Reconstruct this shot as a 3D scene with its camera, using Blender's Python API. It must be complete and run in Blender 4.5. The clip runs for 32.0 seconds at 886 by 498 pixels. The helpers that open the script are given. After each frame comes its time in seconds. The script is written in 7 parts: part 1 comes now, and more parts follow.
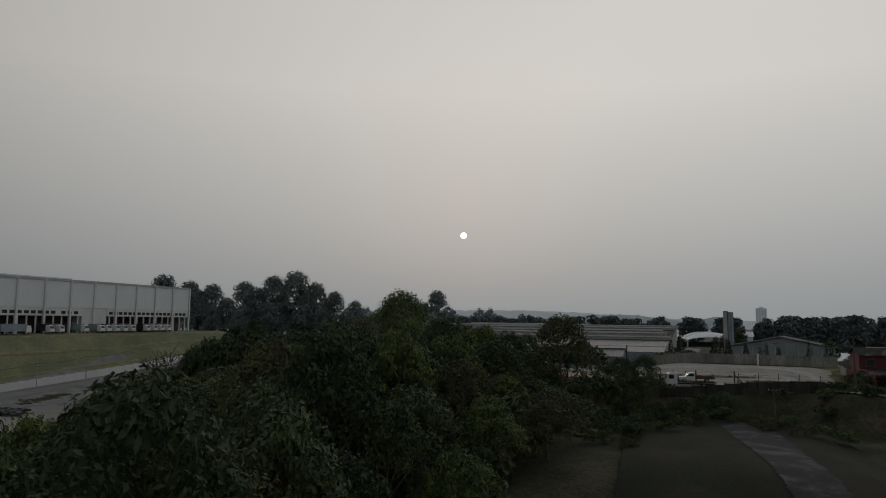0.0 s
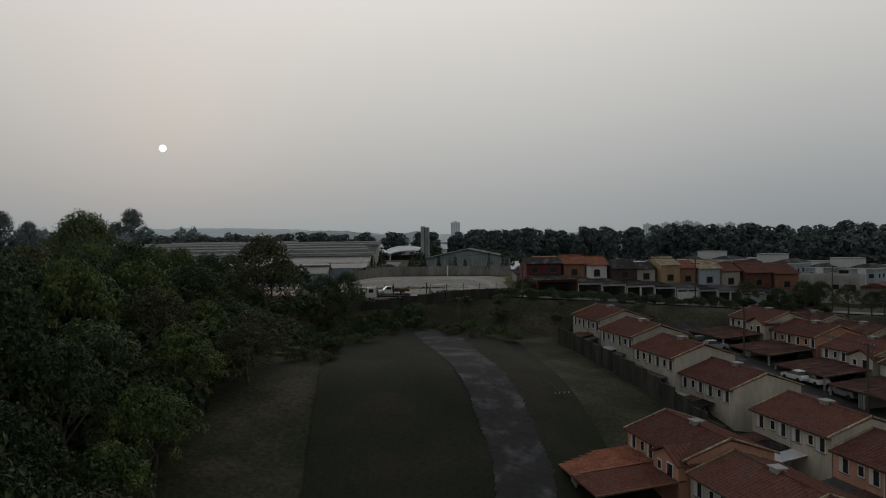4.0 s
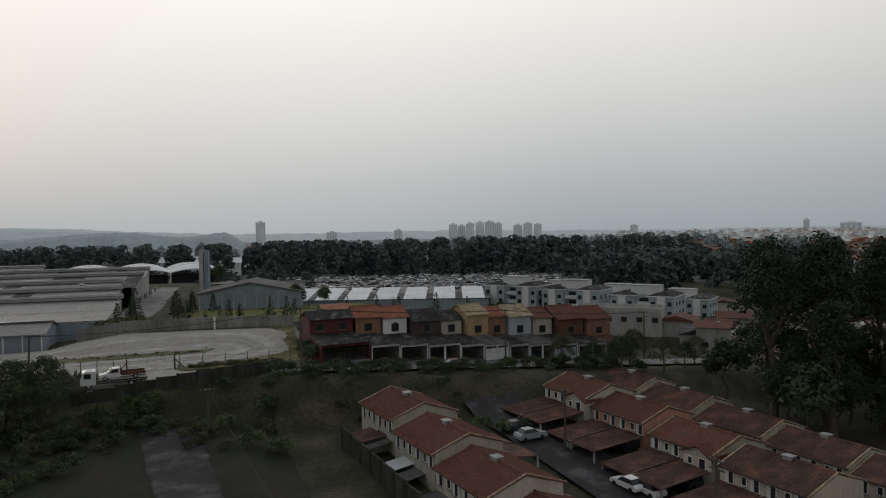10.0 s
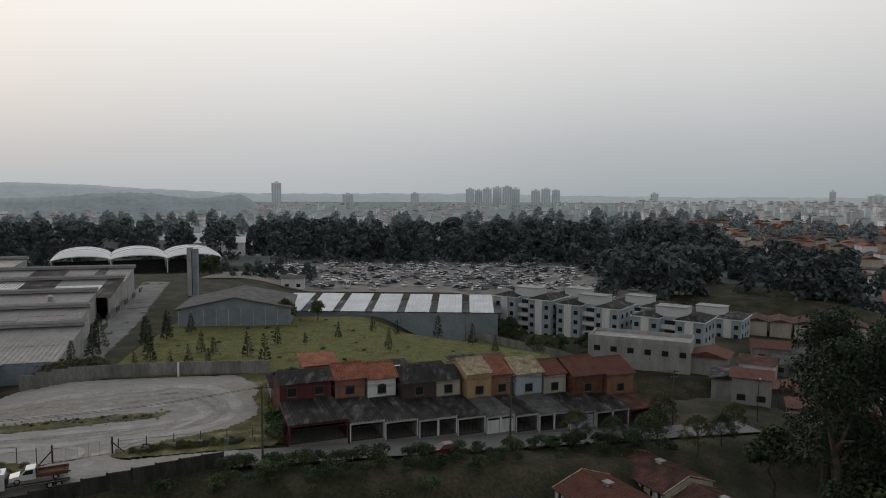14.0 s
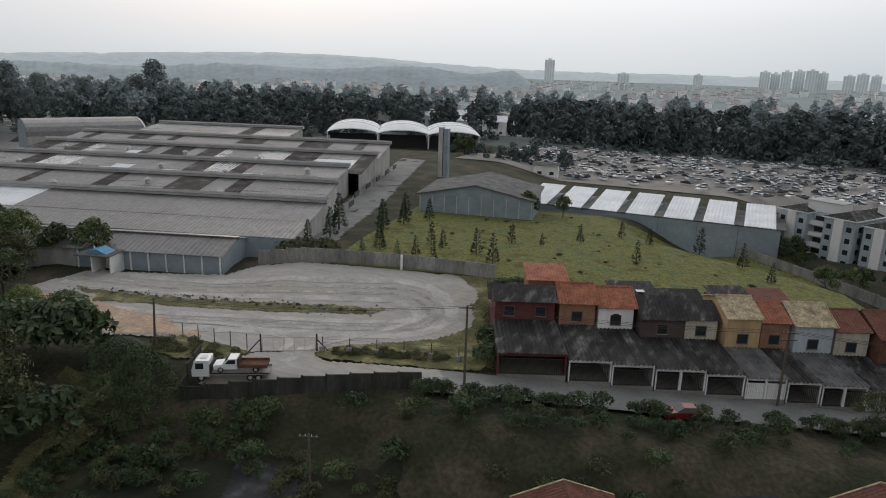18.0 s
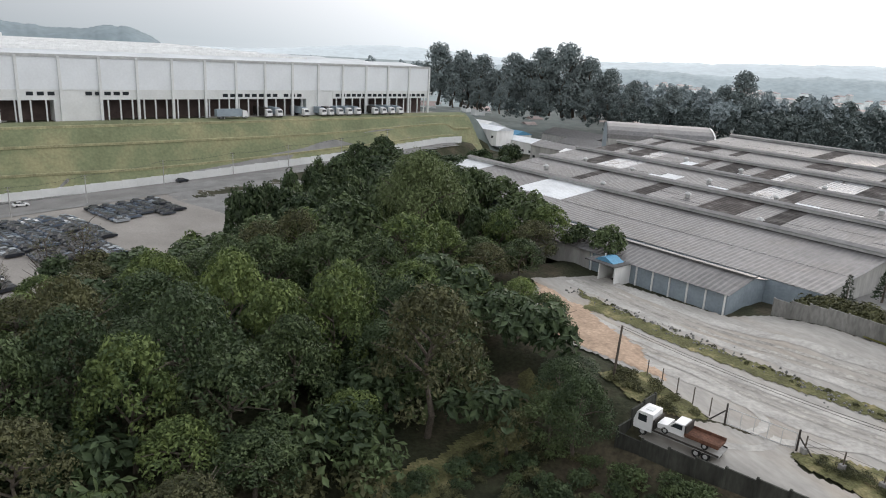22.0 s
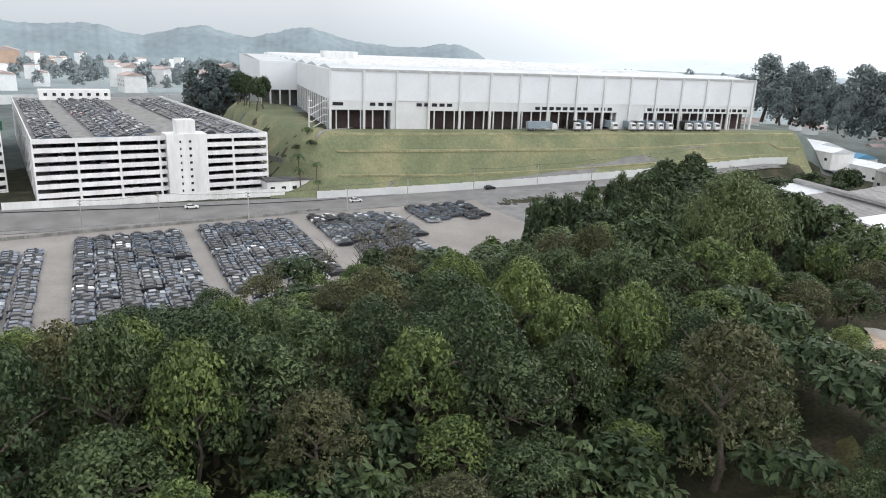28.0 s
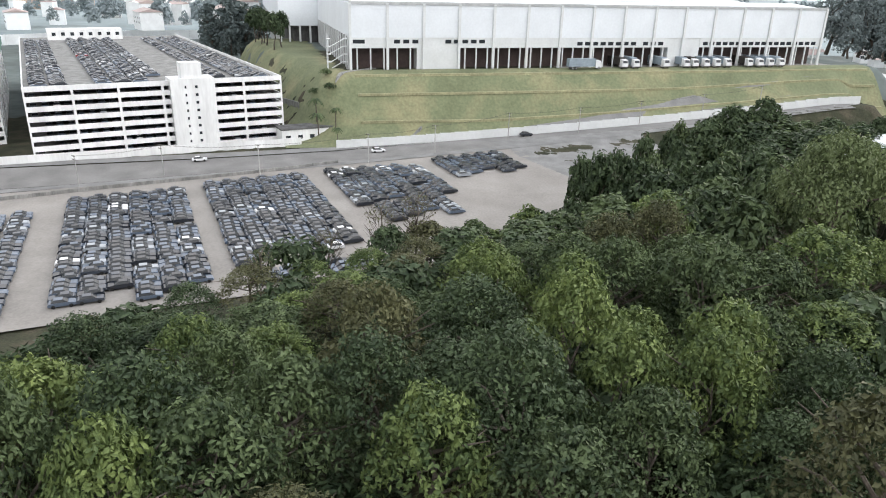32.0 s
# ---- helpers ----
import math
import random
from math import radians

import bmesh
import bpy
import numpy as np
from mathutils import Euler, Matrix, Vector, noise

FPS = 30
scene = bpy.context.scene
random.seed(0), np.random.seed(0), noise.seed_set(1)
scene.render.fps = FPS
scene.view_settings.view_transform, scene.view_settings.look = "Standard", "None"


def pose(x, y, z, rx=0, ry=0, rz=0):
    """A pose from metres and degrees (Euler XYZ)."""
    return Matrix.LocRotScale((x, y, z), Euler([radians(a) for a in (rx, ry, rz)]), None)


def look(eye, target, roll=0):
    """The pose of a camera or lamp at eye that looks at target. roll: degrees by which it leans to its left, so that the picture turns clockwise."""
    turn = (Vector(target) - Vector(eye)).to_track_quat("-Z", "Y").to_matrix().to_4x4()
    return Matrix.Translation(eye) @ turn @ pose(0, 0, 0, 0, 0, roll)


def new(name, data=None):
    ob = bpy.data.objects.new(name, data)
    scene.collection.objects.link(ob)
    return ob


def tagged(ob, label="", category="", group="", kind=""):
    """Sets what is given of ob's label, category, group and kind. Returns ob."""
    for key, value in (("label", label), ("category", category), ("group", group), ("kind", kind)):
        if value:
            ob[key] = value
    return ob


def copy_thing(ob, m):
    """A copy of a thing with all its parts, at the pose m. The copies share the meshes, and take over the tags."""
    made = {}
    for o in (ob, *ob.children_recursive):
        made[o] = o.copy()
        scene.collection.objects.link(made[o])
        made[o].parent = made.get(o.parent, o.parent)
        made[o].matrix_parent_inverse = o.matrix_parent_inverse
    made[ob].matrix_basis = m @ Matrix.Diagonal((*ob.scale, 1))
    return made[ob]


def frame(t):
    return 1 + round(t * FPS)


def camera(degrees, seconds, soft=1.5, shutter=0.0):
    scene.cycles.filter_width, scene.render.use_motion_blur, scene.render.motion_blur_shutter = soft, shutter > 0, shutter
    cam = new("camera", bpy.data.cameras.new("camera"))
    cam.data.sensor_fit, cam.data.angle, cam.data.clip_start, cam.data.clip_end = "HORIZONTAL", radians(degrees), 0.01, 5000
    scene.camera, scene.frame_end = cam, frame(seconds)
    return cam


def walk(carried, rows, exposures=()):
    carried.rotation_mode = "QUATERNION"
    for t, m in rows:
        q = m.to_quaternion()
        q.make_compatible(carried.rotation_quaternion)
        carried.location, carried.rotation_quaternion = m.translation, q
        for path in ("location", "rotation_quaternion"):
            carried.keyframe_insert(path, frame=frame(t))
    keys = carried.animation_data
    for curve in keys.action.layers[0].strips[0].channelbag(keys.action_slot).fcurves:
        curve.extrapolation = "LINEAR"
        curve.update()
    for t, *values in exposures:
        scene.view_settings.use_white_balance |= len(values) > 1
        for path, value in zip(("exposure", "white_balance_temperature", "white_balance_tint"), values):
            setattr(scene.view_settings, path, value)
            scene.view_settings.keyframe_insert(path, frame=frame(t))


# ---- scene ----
cam = camera(65.0, 32.0, 1.05)

PATH = [
    (0, (-0.723, -24.228, 11.478), (-1.991, -22.695, 11.684), 0.6),
    (0.5, (-1.469, -23.708, 11.925), (-2.682, -22.13, 12.116), 1.2),
    (1, (-1.45, -23.275, 12.284), (-2.599, -21.649, 12.477), 0.5),
    (1.5, (-0.514, -22.777, 12.453), (-1.616, -21.119, 12.65), 0.0),
    (2, (-0.181, -22.77, 12.275), (-1.169, -21.044, 12.478), -0.4),
    (2.5, (0.458, -22.805, 12.125), (-0.455, -21.03, 12.249), -0.3),
    (3, (0.388, -22.536, 12.127), (-0.457, -20.723, 12.107), -0.2),
    (3.5, (0.172, -22.668, 11.982), (-0.537, -20.799, 11.957), -0.6),
    (4, (0.164, -23.074, 12.029), (-0.391, -21.153, 11.994), -0.8),
    (4.5, (1.115, -23.08, 11.808), (0.662, -21.133, 11.758), -1.1),
    (6.5, (-0.244, -18.508, 12.026), (-0.311, -16.51, 11.966), -1.8),
    (7, (-0.428, -15.885, 11.981), (-0.445, -13.886, 11.921), -2.0),
    (7.5, (-0.559, -12.778, 11.983), (-0.577, -10.779, 11.927), -1.9),
    (8, (-0.442, -9.372, 12.945), (-0.463, -7.373, 12.89), -1.8),
    (8.5, (-0.201, -5.61, 14.895), (-0.223, -3.611, 14.84), -1.6),
    (9, (0.0, -1.967, 16.951), (-0.021, 0.032, 16.898), -1.5),
    (9.5, (0.226, 1.543, 19.065), (0.206, 3.542, 19.013), -1.3),
    (10, (0.606, 4.951, 21.108), (0.586, 6.95, 21.058), -1.0),
    (10.5, (1.108, 7.98, 23.356), (1.086, 9.98, 23.307), -0.9),
    (11, (1.469, 10.846, 25.559), (1.448, 12.845, 25.512), -0.7),
    (11.5, (1.81, 13.699, 27.763), (1.791, 15.698, 27.718), -0.6),
    (12, (2.234, 16.327, 29.751), (2.215, 18.326, 29.676), -0.4),
    (12.5, (2.59, 18.715, 31.752), (2.571, 20.709, 31.601), -0.2),
    (13, (3.048, 21.091, 33.568), (3.03, 23.084, 33.402), -0.0),
    (13.5, (3.496, 23.376, 34.448), (3.476, 25.369, 34.284), -0.0),
    (14, (3.539, 25.695, 34.703), (3.47, 27.688, 34.54), 0.2),
    (14.5, (3.678, 28.302, 34.966), (3.412, 30.278, 34.802), 0.7),
    (15, (4.015, 30.993, 34.984), (3.496, 32.917, 34.819), 1.2),
    (15.5, (4.549, 33.208, 34.912), (3.921, 35.1, 34.749), 1.2),
    (17.5, (3.918, 42.761, 35.442), (3.278, 44.586, 34.933), 1.6),
    (18, (3.579, 44.884, 35.337), (2.807, 46.657, 34.827), 1.8),
    (18.5, (3.218, 47.196, 35.206), (2.306, 48.901, 34.696), 2.0),
    (19, (2.614, 49.562, 35.26), (1.527, 51.16, 34.746), 2.3),
    (19.5, (1.999, 52.081, 35.14), (0.755, 53.558, 34.623), 2.4),
    (20, (1.323, 54.361, 35.166), (-0.059, 55.71, 34.646), 2.5),
    (20.5, (0.744, 56.176, 35.233), (-0.782, 57.357, 34.707), 2.8),
    (21, (0.355, 57.611, 35.291), (-1.289, 58.617, 34.759), 3.0),
    (21.5, (0.229, 58.408, 35.353), (-1.499, 59.258, 34.813), 3.0),
    (22, (0.338, 58.932, 35.42), (-1.46, 59.619, 34.874), 3.1),
    (22.5, (0.509, 59.297, 35.479), (-1.311, 59.923, 34.932), 3.0),
    (23, (0.401, 59.484, 35.493), (-1.423, 60.096, 34.947), 2.9),
    (23.5, (0.316, 59.5, 35.491), (-1.527, 60.054, 34.946), 2.9),
    (24, (0.306, 59.602, 35.455), (-1.558, 60.084, 34.911), 2.7),
    (24.5, (0.28, 59.438, 35.506), (-1.598, 59.858, 34.961), 2.6),
    (25, (0.149, 59.422, 35.433), (-1.745, 59.762, 34.888), 2.6),
    (25.5, (0.292, 59.3, 35.516), (-1.616, 59.547, 34.969), 2.5),
    (26, (0.166, 59.319, 35.525), (-1.751, 59.476, 34.977), 2.4),
    (26.5, (-0.096, 59.405, 35.429), (-2.018, 59.48, 34.881), 2.3),
    (28.5, (-3.202, 59.336, 34.98), (-5.118, 59.149, 34.436), 2.1),
    (29, (-4.911, 59.009, 34.999), (-6.824, 58.789, 34.46), 2.0),
    (29.5, (-7.36, 59.034, 34.946), (-9.274, 58.809, 34.413), 1.9),
    (30, (-10.113, 58.965, 34.821), (-12.029, 58.738, 34.294), 1.8),
    (30.5, (-12.888, 58.596, 34.998), (-14.796, 58.372, 34.445), 1.6),
    (31, (-15.997, 58.402, 34.972), (-17.881, 58.182, 34.338), 1.6),
    (31.5, (-19.742, 58.399, 34.967), (-21.598, 58.181, 34.257), 1.4),
    (32, (-23.658, 58.381, 34.95), (-25.51, 58.162, 34.229), 1.3),
]

# exposure of the flight camera: darker while it faces the sun
EXPOSURES = [(0, -2.3, 6500, 10), (4, -2.1, 6500, 10), (7, -1.72, 6500, 10), (9, -1.66, 6500, 10), (13, -1.6, 6480, 11), (15.5, -1.42, 6480, 12), (18, -0.94, 6450, 12), (21, -0.34, 6430, 13), (23, 0.04, 6420, 13), (29, 0.36, 6400, 13), (32, 0.54, 6400, 13)]

walk(cam, [(t, look(eye, target, roll)) for t, eye, target, roll in PATH], EXPOSURES)

# ---------------------------------------------------------------- sky and sun
SUN_YAW, SUN_UP = 38.1, 7.2
sun_way = Vector((-math.sin(radians(SUN_YAW)) * math.cos(radians(SUN_UP)), math.cos(radians(SUN_YAW)) * math.cos(radians(SUN_UP)), math.sin(radians(SUN_UP))))


def make_world():
    w = bpy.data.worlds.new("hazy_sky")
    scene.world = w
    w.use_nodes = True
    nt = w.node_tree
    nt.nodes.clear()
    N, L = nt.nodes.new, nt.links.new
    out = N("ShaderNodeOutputWorld")
    bg = N("ShaderNodeBackground")
    tc = N("ShaderNodeTexCoord")
    sep = N("ShaderNodeSeparateXYZ")
    L(tc.outputs["Generated"], sep.inputs[0])
    ramp = N("ShaderNodeValToRGB")
    e = ramp.color_ramp.elements
    e[0].position, e[0].color = 0.0, (1.10, 1.22, 1.27, 1)
    e[1].position, e[1].color = 1.0, (1.75, 1.86, 2.0, 1)
    for p, c in ((0.06, (1.38, 1.46, 1.50, 1)), (0.16, (1.98, 2.01, 1.98, 1)), (0.32, (2.9, 2.82, 2.68, 1)), (0.42, (2.9, 2.85, 2.74, 1)), (0.68, (2.15, 2.22, 2.3, 1))):
        k = e.new(p)
        k.color = c
    L(sep.outputs[2], ramp.inputs[0])
    # warm brightening of the haze round the sun
    dot = N("ShaderNodeVectorMath")
    dot.operation = "DOT_PRODUCT"
    dot.inputs[1].default_value = sun_way
    L(tc.outputs["Generated"], dot.inputs[0])
    mr = N("ShaderNodeMapRange")
    mr.interpolation_type = "SMOOTHERSTEP"
    mr.inputs[1].default_value, mr.inputs[2].default_value = 0.55, 1.0
    mr.inputs[3].default_value, mr.inputs[4].default_value = 0.0, 0.5
    L(dot.outputs["Value"], mr.inputs[0])
    glow = N("ShaderNodeMix")
    glow.data_type, glow.blend_type = "RGBA", "ADD"
    glow.inputs[7].default_value = (0.60, 0.54, 0.49, 1)
    L(mr.outputs[0], glow.inputs[0])
    L(ramp.outputs[0], glow.inputs[6])
    sky = N("ShaderNodeTexSky")
    sky.sky_type, sky.sun_disc = "NISHITA", False
    sky.sun_elevation, sky.sun_rotation = radians(SUN_UP), radians(-SUN_YAW)
    sky.dust_density, sky.air_density = 6.0, 1.5
    add = N("ShaderNodeMix")
    add.data_type, add.blend_type = "RGBA", "ADD"
    add.inputs[0].default_value = 0.006
    L(glow.outputs[2], add.inputs[6])
    L(sky.outputs[0], add.inputs[7])
    # the haze is brighter on the sun's side of the sky than on the other
    east = N("ShaderNodeVectorMath")
    east.operation = "DOT_PRODUCT"
    east.inputs[1].default_value = (-math.sin(radians(8)), math.cos(radians(8)), 0)
    L(tc.outputs["Generated"], east.inputs[0])
    side = N("ShaderNodeMapRange")
    side.inputs[1].default_value, side.inputs[2].default_value = -0.1, 0.88
    side.inputs[3].default_value, side.inputs[4].default_value = 0.48, 1.04
    L(east.outputs["Value"], side.inputs[0])
    dim = N("ShaderNodeMix")
    dim.data_type, dim.blend_type = "RGBA", "MULTIPLY"
    dim.inputs[0].default_value = 1.0
    L(add.outputs[2], dim.inputs[6])
    L(side.outputs[0], dim.inputs[7])
    L(dim.outputs[2], bg.inputs[0])
    bg.inputs[1].default_value = 0.92
    L(bg.outputs[0], out.inputs[0])


make_world()
sun = new("sun", bpy.data.lights.new("sun", "SUN"))
sun.data.energy, sun.data.angle, sun.data.color = 0.6, radians(10), (1.0, 0.87, 0.74)
sun.matrix_world = look((0, 0, 200), Vector((0, 0, 200)) - sun_way)


# ---------------------------------------------------------------- materials
def mat(name, colour, rough=0.85, vary=0.25, size=3.0, fine=0.15, fine_size=0.25, bump=0.0, bump_size=0.2, metal=0.0, second=None, second_at=0.55, per_object=0.0, island=0.0, stretch=(1, 1, 1), spec=0.3):
    """A procedural surface: base colour varied at two scales, with an optional second colour in patches, and relief."""
    m = bpy.data.materials.new(name)
    m.use_nodes = True
    nt = m.node_tree
    N, L = nt.nodes.new, nt.links.new
    b = nt.nodes["Principled BSDF"]
    b.inputs["Roughness"].default_value, b.inputs["Metallic"].default_value = rough, metal
    b.inputs["Specular IOR Level"].default_value = spec
    geo = N("ShaderNodeNewGeometry")
    mp = N("ShaderNodeMapping")
    mp.inputs["Scale"].default_value = stretch
    L(geo.outputs["Position"], mp.inputs[0])

    def tex(s, detail=4.0):
        t = N("ShaderNodeTexNoise")
        t.inputs["Scale"].default_value, t.inputs["Detail"].default_value = 1.0 / s, detail
        L(mp.outputs[0], t.inputs["Vector"])
        return t

    def mixin(kind, fac, a, c):
        x = N("ShaderNodeMix")
        x.data_type, x.blend_type = "RGBA", kind
        for i, v in ((0, fac), (6, a), (7, c)):
            if isinstance(v, bpy.types.NodeSocket):
                L(v, x.inputs[i])
            else:
                x.inputs[i].default_value = v
        return x.outputs[2]

    def ranged(sock, lo, hi, a, c):
        r = N("ShaderNodeMapRange")
        for i, v in enumerate((lo, hi, a, c)):
            r.inputs[i + 1].default_value = v
        L(sock, r.inputs[0])
        return r.outputs[0]

    col = (*colour, 1)
    big = tex(size)
    if second:
        col = mixin("MIX", ranged(big.outputs[0], second_at - 0.08, second_at + 0.08, 0, 1), col, (*second, 1))
    value = ranged(big.outputs[0], 0.3, 0.7, 1 - vary, 1 + vary)
    small = ranged(tex(fine_size, 3.0).outputs[0], 0.3, 0.7, 1 - fine, 1 + fine)
    for v in (value, small):
        col = mixin("MULTIPLY", 1.0, col, v)
    if per_object:
        oi = N("ShaderNodeObjectInfo")
        col = mixin("MULTIPLY", 1.0, col, ranged(oi.outputs["Random"], 0, 1, 1 - per_object, 1 + per_object))
    if island:
        col = mixin("MULTIPLY", 1.0, col, ranged(geo.outputs["Random Per Island"], 0, 1, 1 - island, 1 + island))
    L(col, b.inputs["Base Color"])
    if bump:
        bp = N("ShaderNodeBump")
        bp.inputs["Strength"].default_value, bp.inputs["Distance"].default_value = min(1.0, bump * 4), bump
        L(tex(bump_size, 3.0).outputs[0], bp.inputs["Height"])
        L(bp.outputs[0], b.inputs["Normal"])
    return m


def leaf_mat(name, a, b2, light=0.14, sprig=0.55):
    """Foliage: two greens that differ leaf by leaf and tree by tree, with a little light through the leaf."""
    m = bpy.data.materials.new(name)
    m.use_nodes = True
    nt = m.node_tree
    N, L = nt.nodes.new, nt.links.new
    b = nt.nodes["Principled BSDF"]
    b.inputs["Roughness"].default_value = 0.6
    b.inputs["Specular IOR Level"].default_value = 0.25
    geo, oi = N("ShaderNodeNewGeometry"), N("ShaderNodeObjectInfo")
    x = N("ShaderNodeMix")
    x.data_type = "RGBA"
    x.inputs[6].default_value, x.inputs[7].default_value = (*a, 1), (*b2, 1)
    add = N("ShaderNodeMath")
    add.operation = "MULTIPLY_ADD"
    add.inputs[1].default_value = 0.36
    L(geo.outputs["Random Per Island"], add.inputs[0])
    # sprigs of fresh growth between older, darker ones
    tone = N("ShaderNodeTexNoise")
    tone.inputs["Scale"].default_value, tone.inputs["Detail"].default_value = sprig, 2.0
    L(geo.outputs["Position"], tone.inputs["Vector"])
    fresh = N("ShaderNodeMapRange")
    fresh.inputs[1].default_value, fresh.inputs[2].default_value = 0.42, 0.68
    fresh.inputs[3].default_value, fresh.inputs[4].default_value = -0.04, 0.46
    L(tone.outputs[0], fresh.inputs[0])
    L(fresh.outputs[0], add.inputs[2])
    half = N("ShaderNodeMath")
    half.operation = "MULTIPLY_ADD"
    half.inputs[1].default_value = 0.3
    L(oi.outputs["Random"], half.inputs[0])
    L(add.outputs[0], half.inputs[2])
    L(half.outputs[0], x.inputs[0])
    L(x.outputs[2], b.inputs["Base Color"])
    tr = N("ShaderNodeBsdfTranslucent")
    L(x.outputs[2], tr.inputs[0])
    ms = N("ShaderNodeMixShader")
    ms.inputs[0].default_value = light
    L(b.outputs[0], ms.inputs[1])
    L(tr.outputs[0], ms.inputs[2])
    L(ms.outputs[0], nt.nodes["Material Output"].inputs[0])
    return m


def glow_mat(name, colour, strength):
    m = bpy.data.materials.new(name)
    m.use_nodes = True
    b = m.node_tree.nodes["Principled BSDF"]
    b.inputs["Base Color"].default_value = (*colour, 1)
    b.inputs["Emission Color"].default_value, b.inputs["Emission Strength"].default_value = (*colour, 1), strength
    return m


M = {}
M["scrub"] = mat("scrub_ground", (0.034, 0.038, 0.019), 0.95, 0.4, 6, 0.35, 0.5, 0.15, 0.4, second=(0.050, 0.043, 0.028))
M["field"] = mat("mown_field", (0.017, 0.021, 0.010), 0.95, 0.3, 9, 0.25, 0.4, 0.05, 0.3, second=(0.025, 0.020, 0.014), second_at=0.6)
M["meadow"] = mat("yellow_green_meadow", (0.150, 0.150, 0.042), 0.95, 0.5, 3.5, 0.45, 0.5, 0.25, 0.4, second=(0.065, 0.085, 0.028), second_at=0.55)
M["lawn"] = mat("terraced_lawn", (0.165, 0.185, 0.105), 0.95, 0.2, 14, 0.15, 1.0, 0.05, 0.5, second=(0.205, 0.20, 0.115), second_at=0.56)
M["drygrass"] = mat("dry_yellow_grass", (0.30, 0.29, 0.175), 0.95, 0.25, 4, 0.2, 0.6)
M["dirt"] = mat("pale_packed_dirt", (0.355, 0.343, 0.318), 0.95, 0.16, 9, 0.12, 0.8, 0.03, 0.4, second=(0.30, 0.275, 0.24), second_at=0.56, stretch=(0.5, 1.4, 1))
M["dirtdark"] = mat("damp_rutted_dirt", (0.322, 0.309, 0.282), 0.95, 0.3, 3, 0.25, 0.5, 0.03, 0.3)
M["dirtpale"] = mat("dusty_white_dirt", (0.39, 0.379, 0.354), 0.95, 0.2, 3, 0.15, 0.5, 0.02, 0.3)
M["redsoil"] = mat("reddish_soil", (0.40, 0.295, 0.215), 0.95, 0.25, 4, 0.2, 0.5, 0.04, 0.3)
M["verge"] = mat("weedy_verge", (0.115, 0.115, 0.05), 0.95, 0.4, 2.5, 0.3, 0.3, 0.2, 0.3, second=(0.19, 0.165, 0.085), second_at=0.6)
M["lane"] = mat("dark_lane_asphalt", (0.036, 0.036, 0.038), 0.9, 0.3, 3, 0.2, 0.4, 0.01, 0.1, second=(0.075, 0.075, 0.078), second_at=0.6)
M["asphalt"] = mat("worn_asphalt", (0.185, 0.182, 0.175), 0.9, 0.2, 8, 0.12, 0.3, 0.01, 0.1)
M["street"] = mat("concrete_street", (0.20, 0.20, 0.195), 0.9, 0.2, 5, 0.12, 0.3, 0.01, 0.1)
M["lotfloor"] = mat("car_lot_concrete", (0.255, 0.24, 0.22), 0.9, 0.15, 12, 0.1, 0.5, 0.0, 0.1)
M["concrete"] = mat("stained_concrete", (0.22, 0.22, 0.21), 0.9, 0.3, 2.2, 0.2, 0.3, 0.02, 0.2, stretch=(1, 1, 0.3), per_object=0.15)
M["mossy"] = mat("mossy_block_wall", (0.048, 0.050, 0.043), 0.95, 0.4, 1.6, 0.25, 0.3, 0.02, 0.2, stretch=(1, 1, 0.25), per_object=0.2)
M["white"] = mat("white_paint", (0.74, 0.75, 0.745), 0.75, 0.12, 4, 0.06, 0.6, 0.0, 0.2, stretch=(1, 1, 0.2), per_object=0.05)
M["panel"] = mat("white_metal_cladding", (0.72, 0.755, 0.785), 0.6, 0.04, 9, 0.03, 0.8, per_object=0.03)
M["hallroof"] = mat("dusty_white_roof_sheet", (0.47, 0.50, 0.515), 0.6, 0.12, 14, 0.06, 1.5, per_object=0.08)
M["panel2"] = mat("grey_white_base_cladding", (0.64, 0.66, 0.66), 0.7, 0.06, 7, 0.04, 0.8)
M["cream"] = mat("cream_render", (0.50, 0.465, 0.395), 0.85, 0.15, 2.5, 0.1, 0.4, 0.005, 0.1, stretch=(1, 1, 0.3), per_object=0.12)
M["peach"] = mat("peach_render", (0.55, 0.30, 0.21), 0.85, 0.15, 2.5, 0.1, 0.4, 0.005, 0.1, stretch=(1, 1, 0.3))
M["yellow"] = mat("ochre_render", (0.42, 0.30, 0.17), 0.85, 0.15, 2.5, 0.1, 0.4, 0.005, 0.1, stretch=(1, 1, 0.3))
M["orange"] = mat("orange_brown_render", (0.27, 0.15, 0.10), 0.85, 0.15, 2.0, 0.1, 0.4, stretch=(1, 1, 0.3))
M["maroon"] = mat("dark_red_render", (0.115, 0.034, 0.033), 0.8, 0.2, 2.0, 0.1, 0.4, stretch=(1, 1, 0.3))
M["paleblue"] = mat("pale_blue_render", (0.37, 0.43, 0.47), 0.85, 0.12, 2.5, 0.1, 0.4, stretch=(1, 1, 0.3), per_object=0.08)
M["greyblock"] = mat("grey_block_render", (0.36, 0.36, 0.35), 0.9, 0.2, 2.0, 0.1, 0.4, stretch=(1, 1, 0.3), per_object=0.12)
M["tile"] = mat("clay_roof_tile", (0.155, 0.064, 0.047), 0.85, 0.3, 1.8, 0.3, 0.25, 0.02, 0.15, second=(0.10, 0.055, 0.045), second_at=0.58, per_object=0.15)
